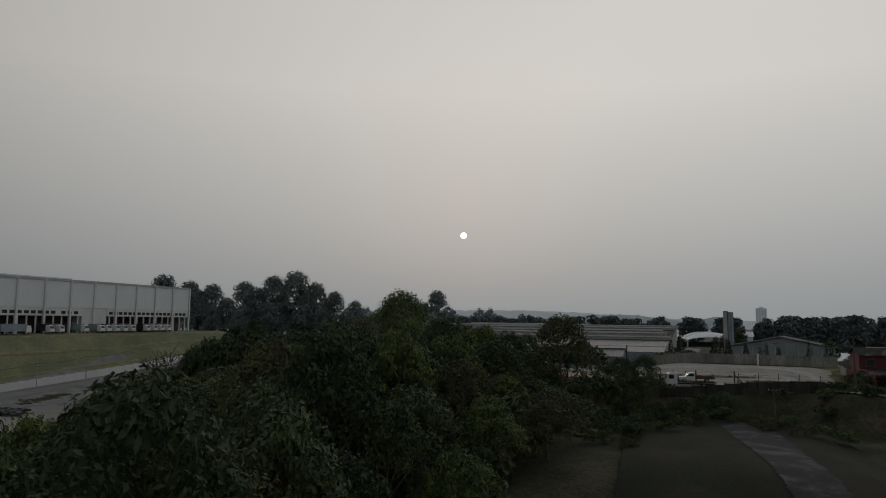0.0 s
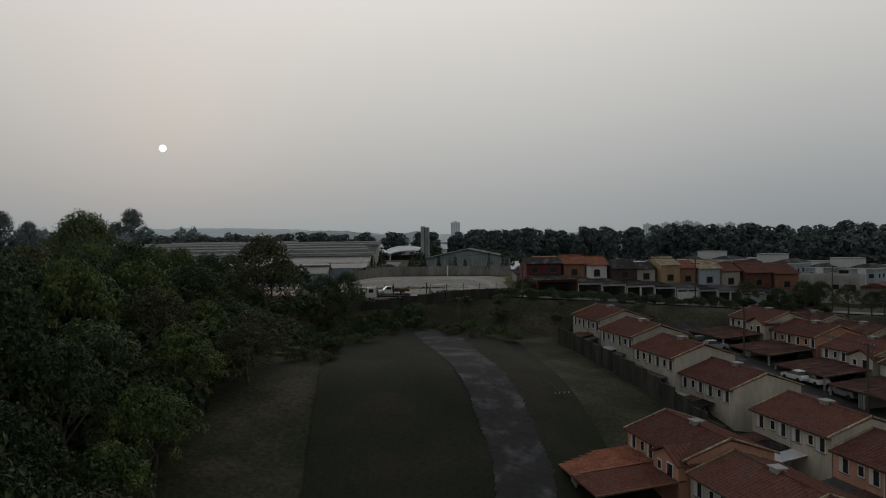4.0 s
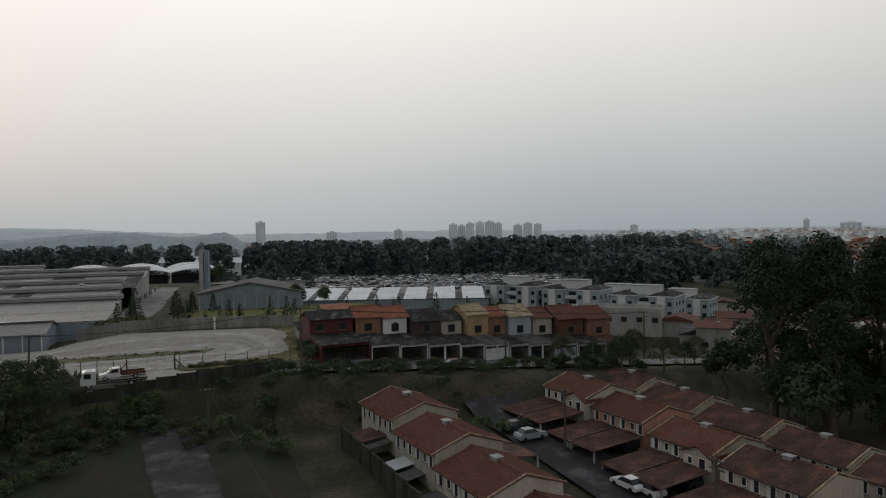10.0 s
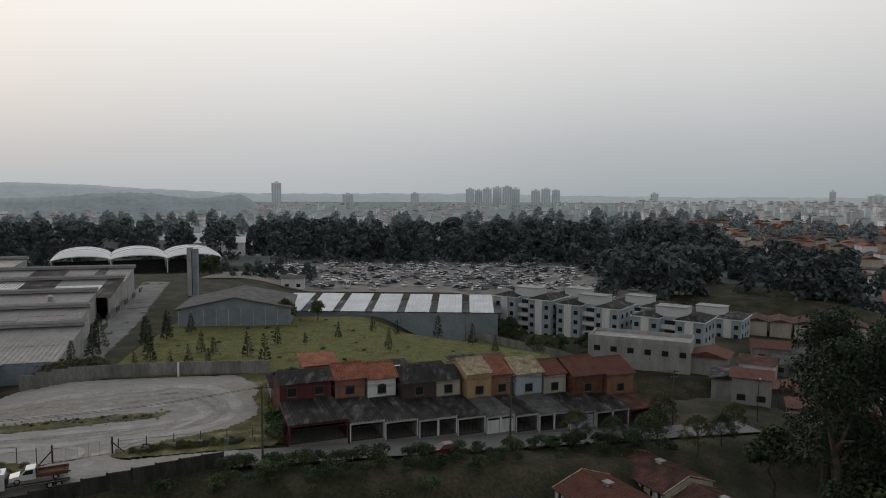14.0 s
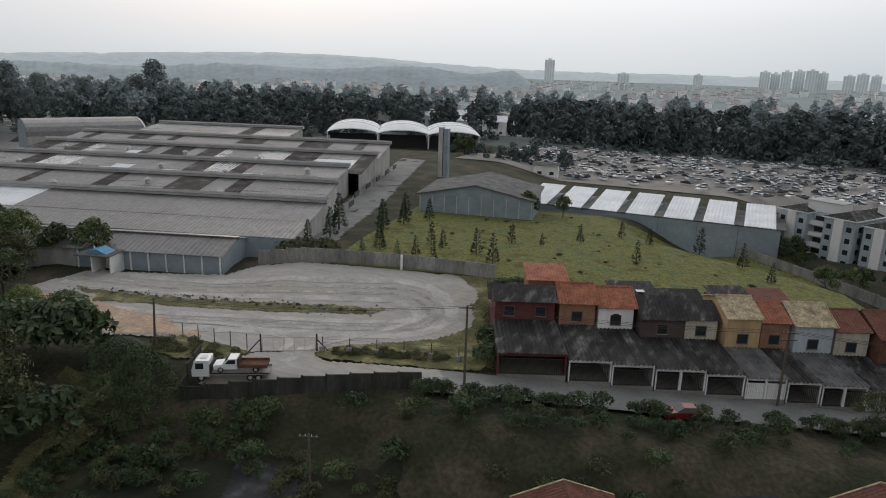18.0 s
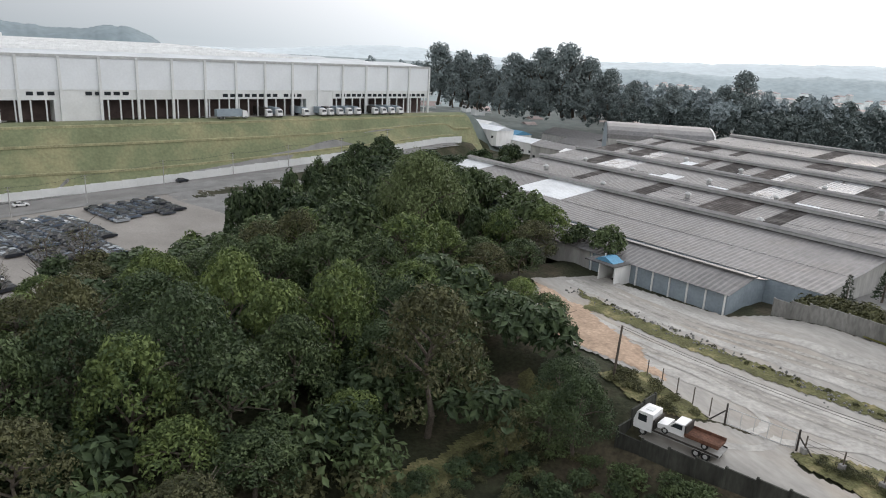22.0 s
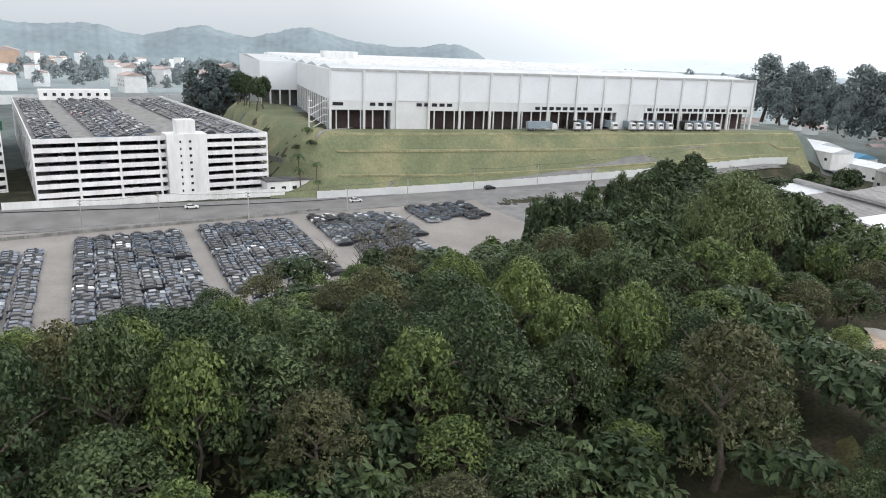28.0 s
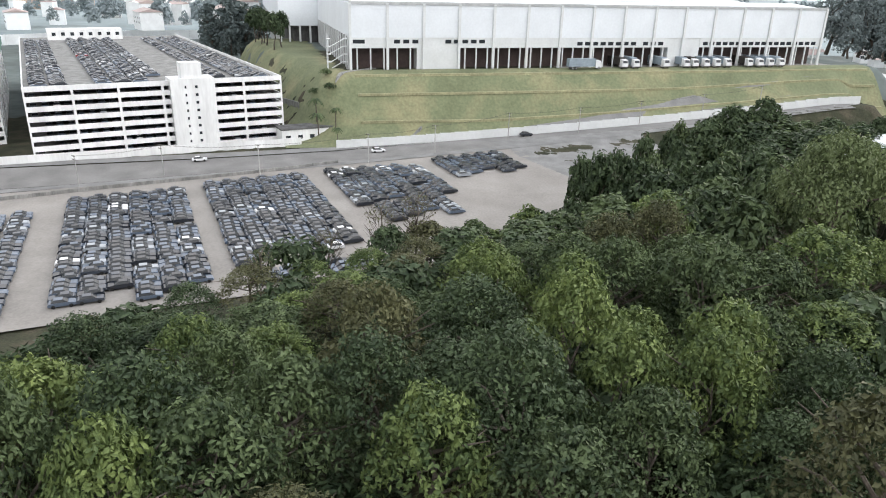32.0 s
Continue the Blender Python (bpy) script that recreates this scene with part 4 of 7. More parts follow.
def roof_mesh(length, half, rise, key):
    k = (round(length, 1), round(half, 1), round(rise, 2), key)
    if k not in ROOFS:
        a, b = Geo(), Geo()
        tiled_roof(a, -length / 2, length / 2, -half, 0, 0, rise)
        tiled_roof(b, -length / 2, length / 2, half, 0, 0, rise)
        ROOFS[k] = (a.mesh("roof_slope", M[key]), b.mesh("roof_slope", M[key]),
                    Geo().prism([(-0.16, rise + 0.06), (0, rise + 0.24), (0.16, rise + 0.06)], -length / 2, length / 2, "x").mesh("ridge_tiles", M[key]))
    return ROOFS[k]


def window_at(parent, x, y, z, wd, ht, side=-1, shut=True, frame_key="white"):
    """A window with a white frame, two leaves and a sill on a wall that looks along local y (side -1 or 1)."""
    f = side
    win = part("window", Geo().box(x - wd / 2 - 0.07, min(y, y + f * 0.06), z - 0.07, x + wd / 2 + 0.07, max(y, y + f * 0.06), z + ht + 0.07), M[frame_key], parent)
    if shut:
        part("shutter", Geo().box(x - wd / 2, min(y + f * 0.062, y + f * 0.09), z, x - wd * 0.12, max(y + f * 0.062, y + f * 0.09), z + ht), M["panel2"], win)
        part("pane", Geo().box(x - wd * 0.08, min(y + f * 0.062, y + f * 0.085), z, x + wd / 2 - 0.04, max(y + f * 0.062, y + f * 0.085), z + ht), M["dark"], win)
    else:
        part("pane", Geo().box(x - wd / 2 + 0.04, min(y + f * 0.062, y + f * 0.085), z + 0.04, x + wd / 2 - 0.04, max(y + f * 0.062, y + f * 0.085), z + ht - 0.04), M["glass"], win)
    part("sill", Geo().box(x - wd / 2 - 0.12, min(y, y + f * 0.18), z - 0.13, x + wd / 2 + 0.12, max(y, y + f * 0.18), z - 0.075), M["concrete"], win)


def row_house(vx, vy, vz, wall="cream", tile="tile", dormer=0, carport=0, length=11.3, back=False, group="estate row houses", cport_tile="tiledark", east=False):
    """local x along the row (southwards), -y looks west. The vent on the ridge stands at (vx, vy, vz)."""
    base = vz - 6.35
    w = thing("row_house", Matrix.Translation((vx, vy, base)) @ Matrix(((U.x, V.x, 0, 0), (U.y, V.y, 0, 0), (0, 0, 1, 0), (0, 0, 0, 1))),
              {"cream": "cream two-storey row house with clay tile roof", "peach": "peach-painted two-storey row house with clay tile roof", "yellow": "yellow-ochre two-storey row house with brown tile roof"}[wall] + (" and carport" if carport else ""),
              "house", group)
    hl, hd, eave, rise = length / 2, 4.3, 4.75, 1.5
    prof = [(-hd, -2.5), (hd, -2.5), (hd, eave), (0, eave + rise - 0.12), (-hd, eave)]
    part("wall", Geo().prism(prof, -hl + 0.05, hl - 0.05, "x"), M[wall], w)
    s1, s2, rt = roof_mesh(length + 0.1, hd + 0.45, rise + 0.12, tile)
    up = Matrix.Translation((0, 0, eave - 0.12))
    for me in (s1, s2, rt):
        tagged(part("roof_tiles" if "ridge" not in me.name else "ridge_tiles", me, None, w, at=up), kind="stuff" if "ridge" not in me.name else "")
    # verge tiles along both gable edges
    for sx in (-hl - 0.02, hl - 0.12):
        for sy in (-1, 1):
            part("verge_tiles", Geo().prism([(sy * (hd + 0.45), eave - 0.1), (0, eave + rise + 0.05), (0, eave + rise + 0.22), (sy * (hd + 0.45), eave + 0.07)][::sy], sx, sx + 0.16, "x"), M["tilepale"], w)
    part("roof_vent", Geo().box(-0.5, -0.42, eave + rise - 0.1, 0.5, 0.42, eave + rise + 0.3).box(-0.62, -0.54, eave + rise + 0.3, 0.62, 0.54, eave + rise + 0.39), M["greyblock"], w)
    part("eave_board", Geo().box(-hl, -hd - 0.45, eave - 0.22, hl, -hd - 0.38, eave - 0.08), M["wood"], w)
    for x, wd, ht in ((-4.2, 1.0, 1.25), (-2.3, 0.6, 0.9), (-0.9, 1.0, 1.25), (1.1, 1.0, 1.25), (3.0, 0.6, 0.9), (4.3, 1.0, 1.25)):
        if dormer and abs(x - 3) < 2.1:
            continue
        window_at(w, x, -hd, 3.1 if ht > 1 else 3.35, wd, ht, -1, ht > 1)
    part("downpipe", Geo().tube((0.1, -hd - 0.06, -0.5), (0.1, -hd - 0.06, eave), 0.05), M["panel2"], w)
    if dormer:
        part("cross_wing", Geo().prism([(1.0, -2.5), (5.2, -2.5), (5.2, 4.3), (3.1, 5.25), (1.0, 4.3)], -hd - 0.7, -hd + 0.5), M[wall], w)
        g = Geo()
        for sx in (-1, 1):
            g.prism([(3.1 + sx * 2.5, 4.2), (3.1, 5.36), (3.1, 5.5), (3.1 + sx * 2.5, 4.34)][::-sx], -hd - 1.0, -0.9)
            for k in range(9):
                y = -hd - 0.95 + k * 0.42
                g.prism([(3.1 + sx * 2.5, 4.34), (3.1, 5.5), (3.1, 5.57), (3.1 + sx * 2.5, 4.41)][::-sx], y, y + 0.16)
        tagged(part("cross_roof_tiles", g, M[tile], w), kind="stuff")
        window_at(w, 3.9, -hd - 0.7, 2.9, 0.9, 1.2, -1, False)
        window_at(w, 2.1, -hd - 0.7, 3.1, 0.6, 0.8, -1, False)
    if east:
        for a, b in ((-hl + 0.1, -0.2), (0.1, hl - 0.1)):
            g = Geo().prism([(hd, 2.85), (hd + 5.0, 2.3), (hd + 5.0, 2.4), (hd, 2.97)], a, b, "x")
            part("carport_roof", g, M["tiledark"], w)
            for x in (a + 0.15, b - 0.35):
                part("carport_post", Geo().box(x, hd + 4.7, -2, x + 0.2, hd + 4.9, 2.3), M["greyblock"], w)
    if back:
        g = Geo()
        for k in range(8):
            g.prism([(-5.0 + k * 0.4, 3.0), (-4.82 + k * 0.4, 3.08), (-4.64 + k * 0.4, 3.0)], hd + 0.2, hd + 3.2)
        g.prism([(hd, 3.6), (hd + 3.4, 2.7), (hd + 3.4, 2.8), (hd, 3.75)], -5.2, 0.2, "x")
        tagged(part("back_roof_tiles", g, M[tile], w), kind="stuff")
        part("back_wall", Geo().box(-5.0, hd + 2.9, -2.5, 0, hd + 3.1, 2.7), M[wall], w)
    if carport:
        for a, b, key in ((-hl + 0.1, -0.2, cport_tile), (0.1, hl - 0.1, cport_tile if carport == 1 else "tile")):
            g = Geo()
            g.prism([(-hd, 2.9), (-hd - 8.4, 2.25), (-hd - 8.4, 2.4), (-hd, 2.97)][::-1], a, b, "x")
            for k in range(int((b - a) / 0.42)):
                x = a + 0.1 + k * 0.42
                g.add([(x, -hd - 8.4, 2.4), (x + 0.1, -hd - 8.4, 2.48), (x + 0.2, -hd - 8.4, 2.4), (x, -hd, 2.97), (x + 0.1, -hd, 3.05), (x + 0.2, -hd, 2.97)], [(0, 1, 4, 3), (1, 2, 5, 4), (0, 2, 1)])
            tagged(part("carport_tiles", g, M[key], w), kind="stuff")
            for x in (a + 0.15, b - 0.35):
                part("carport_post", Geo().box(x, -hd - 8.2, -2, x + 0.2, -hd - 8.0, 2.3), M["greyblock"], w)
        part("divider", Geo().box(-0.12, -hd - 8.2, -2, 0.02, -hd, 2.4), M["greyblock"], w)
    else:
        # small lean-tos between the house and the boundary wall
        rng = random.Random(int(vx * 10))
        x = -hl + 0.2
        while x < hl - 1.5:
            wd = min(rng.uniform(2.2, 3.4), hl - 0.2 - x)
            if rng.random() < 0.75:
                key = rng.choice(("tiledark", "fibre", "fibredark", "facnew", "tiledark"))
                zt = rng.uniform(1.9, 2.5)
                part("lean_to", Geo().wavy(x, x + wd - 0.1, -hd - 3.6, -hd, zt - 0.5, zt, 0.3, 0.05), M[key], w)
                part("lean_to_wall", Geo().box(x, -hd - 3.5, -2.5, x + 0.14, -hd, zt - 0.55), M["greyblock"], w)
            x += wd
    return w


rowA = [(-5.3, 94.8, 0.1), (-0.1, 84.6, -0.85), (5.0, 75.0, -2.0), (10.7, 66.2, -3.7), (17.5, 53.7, -5.0), (22.8, 43.7, -6.0), (28.3, 33.7, -7.0)]
for i, (x, y, z) in enumerate(rowA):
    row_house(x, y, z, "peach" if i == 5 else "cream", "tile", 0, 0, 10.6 if i < 3 else 11.2, back=i in (0, 2, 4), east=i in (1, 3, 5))
rowB = [(21.3, 110.5, -1.5), (26.8, 101.5, -2.6), (32.1, 91.3, -3.6), (37.2, 80.6, -4.2), (43.4, 66.5, -5.5), (48.8, 56.3, -6.4)]
for i, (x, y, z) in enumerate(rowB):
    row_house(x, y, z, ("cream", "peach", "cream", "cream", "peach", "cream")[i], "tiledark" if i > 2 else "tile", i in (0, 2, 4), 2 if i == 4 else 1, 10.4 if i < 3 else 11.2)
for i in range(6):
    row_house(30.9 + i * 5.4, 121.8 - i * 10.1, (-3.0, -3.8, -4.6, -5.2, -5.8, -6.4)[i], "cream", "tiledark", 0, 0, 11.2)
for i, (x, y, z) in enumerate(((4.8, 46.9, -6.0), (10.2, 36.8, -6.8))):
    row_house(x, y, z, "peach" if i == 0 else "cream", "tile", 1, 2 if i == 0 else 0, 11.0, cport_tile="tilebright")


# ---------------------------------------------------------------- houses along the street
E1, N1 = Vector((0.917, 0.400, 0)), Vector((-0.400, 0.917, 0))


def street_pose(s, n=0.0):
    p = Vector((-20.6, 117.6, 0)) + E1 * s + N1 * n
    return Matrix.Translation((p.x, p.y, -0.075 * s)) @ Matrix(((E1.x, N1.x, 0, 0), (E1.y, N1.y, 0, 0), (0, 0, 1, 0), (0, 0, 0, 1)))


def sheet_roof(w, key, x0, x1, y0, y1, z0, z1, wide=1.05, deep=0.16):
    """A lean-to of ribbed sheets laid side by side, each lapping a little over the next."""
    n = max(2, int(round((x1 - x0) / wide)))
    for i in range(n):
        a, b = x0 + (x1 - x0) * i / n, x0 + (x1 - x0) * (i + 1) / n
        lift = 0.03 * (i % 2)
        ym = y0 + (y1 - y0) * (0.46 + 0.06 * (i % 3))
        zm = z0 + (z1 - z0) * (ym - y0) / (y1 - y0)
        part("garage_sheet", Geo().wavy(a, b, y0, ym, z0 + lift, zm + lift, wide / 2, deep), M[key], w)
        part("garage_sheet", Geo().wavy(a, b, ym - 0.15, y1, zm + lift + 0.05, z1 + lift + 0.05, wide / 2, deep), M[key], w)


def street_house(s, width, wall, roof, gar_wall, gar_roof, label, up_n=9.5, up_depth=7.5, eave=4.9, rise=1.4, openings=2, gate="steel", ridge="x", front_h=2.9, arched=False):
    """A narrow house: garage roof to the street at y=0, the upper storey set back. local x along the street."""
    w = thing("street_house", street_pose(s), label, "house", "houses along the street")
    part("floor", Geo().box(0, 0, -2.5, width, 18, 0.05), M["street"], w)
    part("side_wall", Geo().box(0, 0.1, -1, 0.18, 18, front_h), M[gar_wall], w)
    part("side_wall", Geo().box(width - 0.18, 0.1, -1, width, 18, front_h), M[gar_wall], w)
    part("ground_storey", Geo().box(0.18, up_n - 1.0, 0, width - 0.18, up_n + up_depth, front_h - 0.1), M[wall], w)
    # near-black sheet paints the shade at the back of the garage
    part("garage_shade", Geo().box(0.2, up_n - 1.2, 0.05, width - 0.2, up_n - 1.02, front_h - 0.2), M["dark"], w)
    eave += 0.75
    sheet_roof(w, gar_roof, -0.1, width + 0.05, -0.5, up_n, front_h, front_h + 0.35)
    part("front_beam", Geo().box(0, 0, front_h - 0.45, width, 0.22, front_h - 0.05), M[gar_wall if gar_wall == "maroon" else "panel2"], w)
    ow = width / openings
    for i in range(openings + 1):
        part("gate_post", Geo().box(max(0, i * ow - 0.16), 0.02, -0.8, min(width, i * ow + 0.16), 0.24, front_h - 0.45), M[gar_wall if gar_wall == "maroon" else "panel2"], w)
    for i in range(openings):
        ga = part("gate", Geo().box(i * ow + 0.2, 0.1, 0.02, (i + 1) * ow - 0.2, 0.13, 0.25).box(i * ow + 0.2, 0.1, 2.0, (i + 1) * ow - 0.2, 0.13, 2.1), M[gate], w)
        for k in range(int((ow - 0.4) / 0.22)):
            x = i * ow + 0.25 + k * 0.22
            part("bar", Geo().box(x, 0.105, 0.25, x + 0.05 if gate == "steel" else x + 0.19, 0.125, 2.0), M[gate], ga)
    u0, u1 = up_n, up_n + up_depth
    if ridge == "x":
        prof = [(u0, 2.5), (u1, 2.5), (u1, eave), ((u0 + u1) / 2, eave + rise), (u0, eave)]
        part("upper_storey", Geo().prism(prof, 0.2, width - 0.2, "x"), M[wall], w)
        half = up_depth / 2 + 0.4
        if roof.startswith("tile"):
            for me in roof_mesh(width + 0.1, half, rise + 0.1, roof):
                tagged(part("roof_tiles" if "ridge" not in me.name else "ridge_tiles", me, None, w, at=Matrix.Translation((width / 2, (u0 + u1) / 2, eave - 0.05))), kind="stuff" if "ridge" not in me.name else "")
        else:
            part("roof_slope", Geo().wavy(-0.1, width + 0.1, u0 - 0.4, (u0 + u1) / 2, eave - 0.05, eave + rise + 0.08, 0.5, 0.05), M[roof], w)
            part("roof_slope", Geo().wavy(-0.1, width + 0.1, u1 + 0.4, (u0 + u1) / 2, eave - 0.05, eave + rise + 0.08, 0.5, 0.05), M[roof], w)
    for i in range(max(1, int(width / 4))):
        x = (i + 0.5) * width / max(1, int(width / 4))
        window_at(w, x, u0, 3.95, 1.3, 1.25, -1, False, "wood")
        if arched:
            part("arch_head", Geo().prism([(x - 0.65 + 1.3 * k / 8, 5.2 + 0.28 * math.sin(math.pi * k / 8)) for k in range(9)][::-1], u0 - 0.09, u0 - 0.01), M["dark"], w)
    return w


street_house(0.0, 8.2, "maroon", "fibredark", "maroon", "fibredark", "dark red two-storey house with corrugated garage roof", 9.8, 6.0, 5.2, 1.2, 1)
street_house(8.5, 5.1, "orange", "tilebright", "greyblock", "fibredark", "orange-brown house with bright clay tile roof", 10.2, 6.6, 5.6, 1.7, 1)
street_house(13.7, 5.0, "white", "tilebright", "greyblock", "fibredark", "white house with arched window and clay tile roof", 10.2, 6.6, 5.6, 1.7, 1, arched=True)
street_house(18.9, 6.0, "dockwall", "fibredark", "greyblock", "fibredark", "dark two-storey house with grey sheet roof", 8.5, 8.0, 5.2, 1.8, 2)
street_house(25.0, 4.6, "cream", "fibredark", "greyblock", "fibredark", "cream house with dark sheet roof", 9.5, 7.5, 5.4, 1.4, 1)
street_house(29.8, 4.8, "yellow", "tilepale", "paleblue", "fibre", "ochre house with mottled pale tile roof", 8.0, 9.0, 6.6, 1.5, 2, "white")
street_house(34.8, 4.0, "orange", "tilebright", "greyblock", "fibredark", "orange house with clay tile roof", 9.0, 7.5, 6.2, 1.4, 1)
street_house(39.0, 5.4, "paleblue", "tilepale", "greyblock", "fibre", "pale blue house with mottled tile roof", 8.6, 8.0, 6.3, 1.8, 2)
street_house(44.6, 4.8, "cream", "tile", "paleblue", "fibredark", "cream house with weathered red tile roof", 9.0, 8.0, 6.0, 1.6, 1, "paleblue")
street_house(49.6, 6.4, "rust", "tile", "greyblock", "fibredark", "brick-coloured house with large clay tile roof", 7.5, 9.5, 6.0, 2.2, 2)
street_house(56.2, 6.0, "orange", "tile", "maroon", "tiledark", "house with red tile roof and dark porch", 7.0, 9.0, 6.2, 2.0, 2)


def rear_rooms():
    rng = random.Random(2)
    for s, n, wd, dp, h, key, roof, lab in ((5.5, 19.0, 5.6, 5.0, 7.0, "orange", "tilebright", "small roof-top room with a pink tile roof"), (0.2, 19.0, 5.0, 4.6, 3.6, "greyblock", "fibredark", "rear lean-to with a dark sheet roof"),
                                           (18.5, 20.0, 6.5, 6.0, 5.0, "greyblock", "fibredark", "grey rear room with skylight sheets"), (26.0, 20.5, 6.5, 6.0, 4.4, "greyblock", "fibredark", "rear room under a dark sheet roof"),
                                           (34.0, 21.0, 5.5, 6.0, 5.6, "rust", "fibredark", "brick rear room with a dark roof"), (40.0, 21.0, 5.5, 6.0, 5.8, "orange", "tile", "rear room with red tiles"), (11.5, 20.0, 6.0, 5.0, 4.2, "white", "concrete", "white walled roof terrace")):
        w = thing("rear_room", street_pose(s, n), lab, "outbuilding")
        part("wall", Geo().box(0, 0, -1, wd, dp, h - 0.5), M[key], w)
        if roof == "concrete":
            part("parapet", Geo().box(0, 0, h - 0.5, wd, 0.15, h + 0.3).box(0, 0, h - 0.5, 0.15, dp, h + 0.3).box(wd - 0.15, 0, h - 0.5, wd, dp, h + 0.3), M["white"], w)
        else:
            part("roof", Geo().wavy(-0.3, wd + 0.3, -0.4, dp + 0.3, h - 0.5, h + 0.5, 0.4, 0.06), M[roof], w)
        if "skylight" in lab:
            for x in (1.2, 3.6):
                part("skylight", Geo().box(x, 2.0, h + 0.12, x + 1.2, 3.0, h + 0.2), M["facnew"], w)
        if "pink" in lab:
            window_at(w, 2.8, 0, h - 2.6, 1.2, 1.2, -1, False)


rear_rooms()


# ---------------------------------------------------------------- blocks of flats
def hip_roof(x0, x1, y0, y1, z, rise):
    m = min(x1 - x0, y1 - y0) * 0.42
    return Geo().add([(x0, y0, z), (x1, y0, z), (x1, y1, z), (x0, y1, z), (x0 + m, y0 + m, z + rise), (x1 - m, y0 + m, z + rise), (x1 - m, y1 - m, z + rise), (x0 + m, y1 - m, z + rise)],
                     [(0, 1, 5, 4), (1, 2, 6, 5), (2, 3, 7, 6), (3, 0, 4, 7), (4, 5, 6, 7), (3, 2, 1, 0)])


def flat_block(x, y, rz, eave, wall="paleblue", h=11.4):
    """Two wings with hipped roofs and white gutters either side of a recessed stair, a tank house on top."""
    w = thing("apartment_block", pose(x, y, eave - h, rz=rz), "pale blue-grey four-storey block of flats with dark hipped roofs", "apartment block", "blocks of flats")
    for sx in (-1, 1):
        a, b = (-9.6, -2.2) if sx < 0 else (2.2, 9.6)
        wing = part("wing", Geo().box(a, -6, -3, b, 6.5, h), M[wall], w)
        part("gutter", Geo().box(a - 0.45, -6.45, h, b + 0.45, 6.95, h + 0.28), M["white"], wing)
        part("hipped_roof", hip_roof(a - 0.35, b + 0.35, -6.35, 6.85, h + 0.285, 1.1), M["fibredark"], wing)
        part("bay_front", Geo().box(a + 2.6, -6.5, -3, b - 2.6, -6.0, h - 0.05), M["white"], wing)
        for k in range(4):
            z = 0.5 + k * 2.75
            for q in (a + 1.3, b - 1.3):
                part("window", Geo().box(q - 0.6, -6.05, z, q + 0.6, -5.95, z + 1.2), M["glass"], wing)
            for q in (-3.4, 0.2, 3.8):
                part("window", Geo().box(a - 0.05 if sx < 0 else b - 0.05, q - 0.6, z, a + 0.05 if sx < 0 else b + 0.05, q + 0.6, z + 1.2), M["glass"], wing)
    part("stair_core", Geo().box(-2.2, -3.0, -3, 2.2, 5, h + 0.2), M[wall], w)
    for k in range(4):
        part("balcony", Geo().box(-2.15, -4.4, 0.3 + k * 2.75, 2.15, -3.0, 1.3 + k * 2.75), M["white"], w)
        # dark plate on the wall, coloured as the shade of an opening
        part("stair_opening", Geo().box(-1.5, -3.06, 1.4 + k * 2.75, 1.5, -2.95, 2.5 + k * 2.75), M["dark"], w)
    tank = part("tank_house", Geo().box(-4.2, -2.6, h + 0.3, 4.2, 2.4, h + 2.9), M["panel2"], w)
    part("tank_lid", Geo().box(-4.4, -2.8, h + 2.9, 4.4, 2.6, h + 3.1), M["greyblock"], tank)
    return w


for x, y, e in ((23.5, 240.5, 2.6), (41.5, 230.5, 1.8), (60.5, 217.0, 0.8)):
    flat_block(x, y, -33, e)
for x, y, e in ((42.0, 262.0, -0.6), (60.0, 251.5, -1.4), (78.5, 238.5, -2.4)):
    flat_block(x, y, -33, e)
w = thing("terrace_building", pose(46.5, 196, -7.4, rz=-22), "grey rendered two-storey building with flat roof terrace", "building")
part("wall", Geo().box(-12, -5, -1, 12, 5, 6.5), M["greyblock"], w)
part("parapet", Geo().box(-12, -5, 6.5, 12, -4.8, 7.4).box(-12, 4.8, 6.5, 12, 5, 7.4).box(-12, -4.8, 6.5, -11.8, 4.8, 7.4).box(11.8, -4.8, 6.5, 12, 4.8, 7.4), M["greyblock"], w)
for k in range(6):
    part("window", Geo().box(-10.5 + k * 4, -5.06, 3.6, -9 + k * 4, -4.95, 4.9), M["glass"], w)


# ---------------------------------------------------------------- trees
def leaf_cloud(rng, blobs, count, size, flat=0.35, droop=0.0):
    """Many small folded leaves scattered over the shells of several blobs (x, y, z, rx, rz); gaps stay between."""
    g = Geo()
    tot = sum(b[3] ** 2 for b in blobs)
    for bx, by, bz, rx, rzz in blobs:
        n = int(count * rx * rx / tot)
        for _ in range(n):
            d = Vector((rng.gauss(0, 1), rng.gauss(0, 1), rng.gauss(0, 1))).normalized()
            if d.z < -0.45 and rng.random() < 0.7:
                continue
            r = rng.uniform(0.72, 1.06) if rng.random() < 0.8 else rng.uniform(0.3, 0.75)
            p = Vector((bx + d.x * rx * r, by + d.y * rx * r, bz + d.z * rzz * r))
            nrm = (d + Vector((rng.gauss(0, 0.5), rng.gauss(0, 0.5), rng.gauss(0.35, 0.5)))).normalized()
            s = nrm.orthogonal().normalized()
            s = (Matrix.Rotation(rng.uniform(0, math.tau), 3, nrm) @ s)
            t = nrm.cross(s)
            k = size * rng.uniform(0.6, 1.35)
            a, b = s * k, t * k * rng.uniform(0.35, 0.6)
            dn = Vector((0, 0, -droop * k))
            g.add([p - a, p + b + nrm * k * 0.12, p + a + dn, p - b + nrm * k * 0.12], [(0, 1, 2), (0, 2, 3)])
    return g


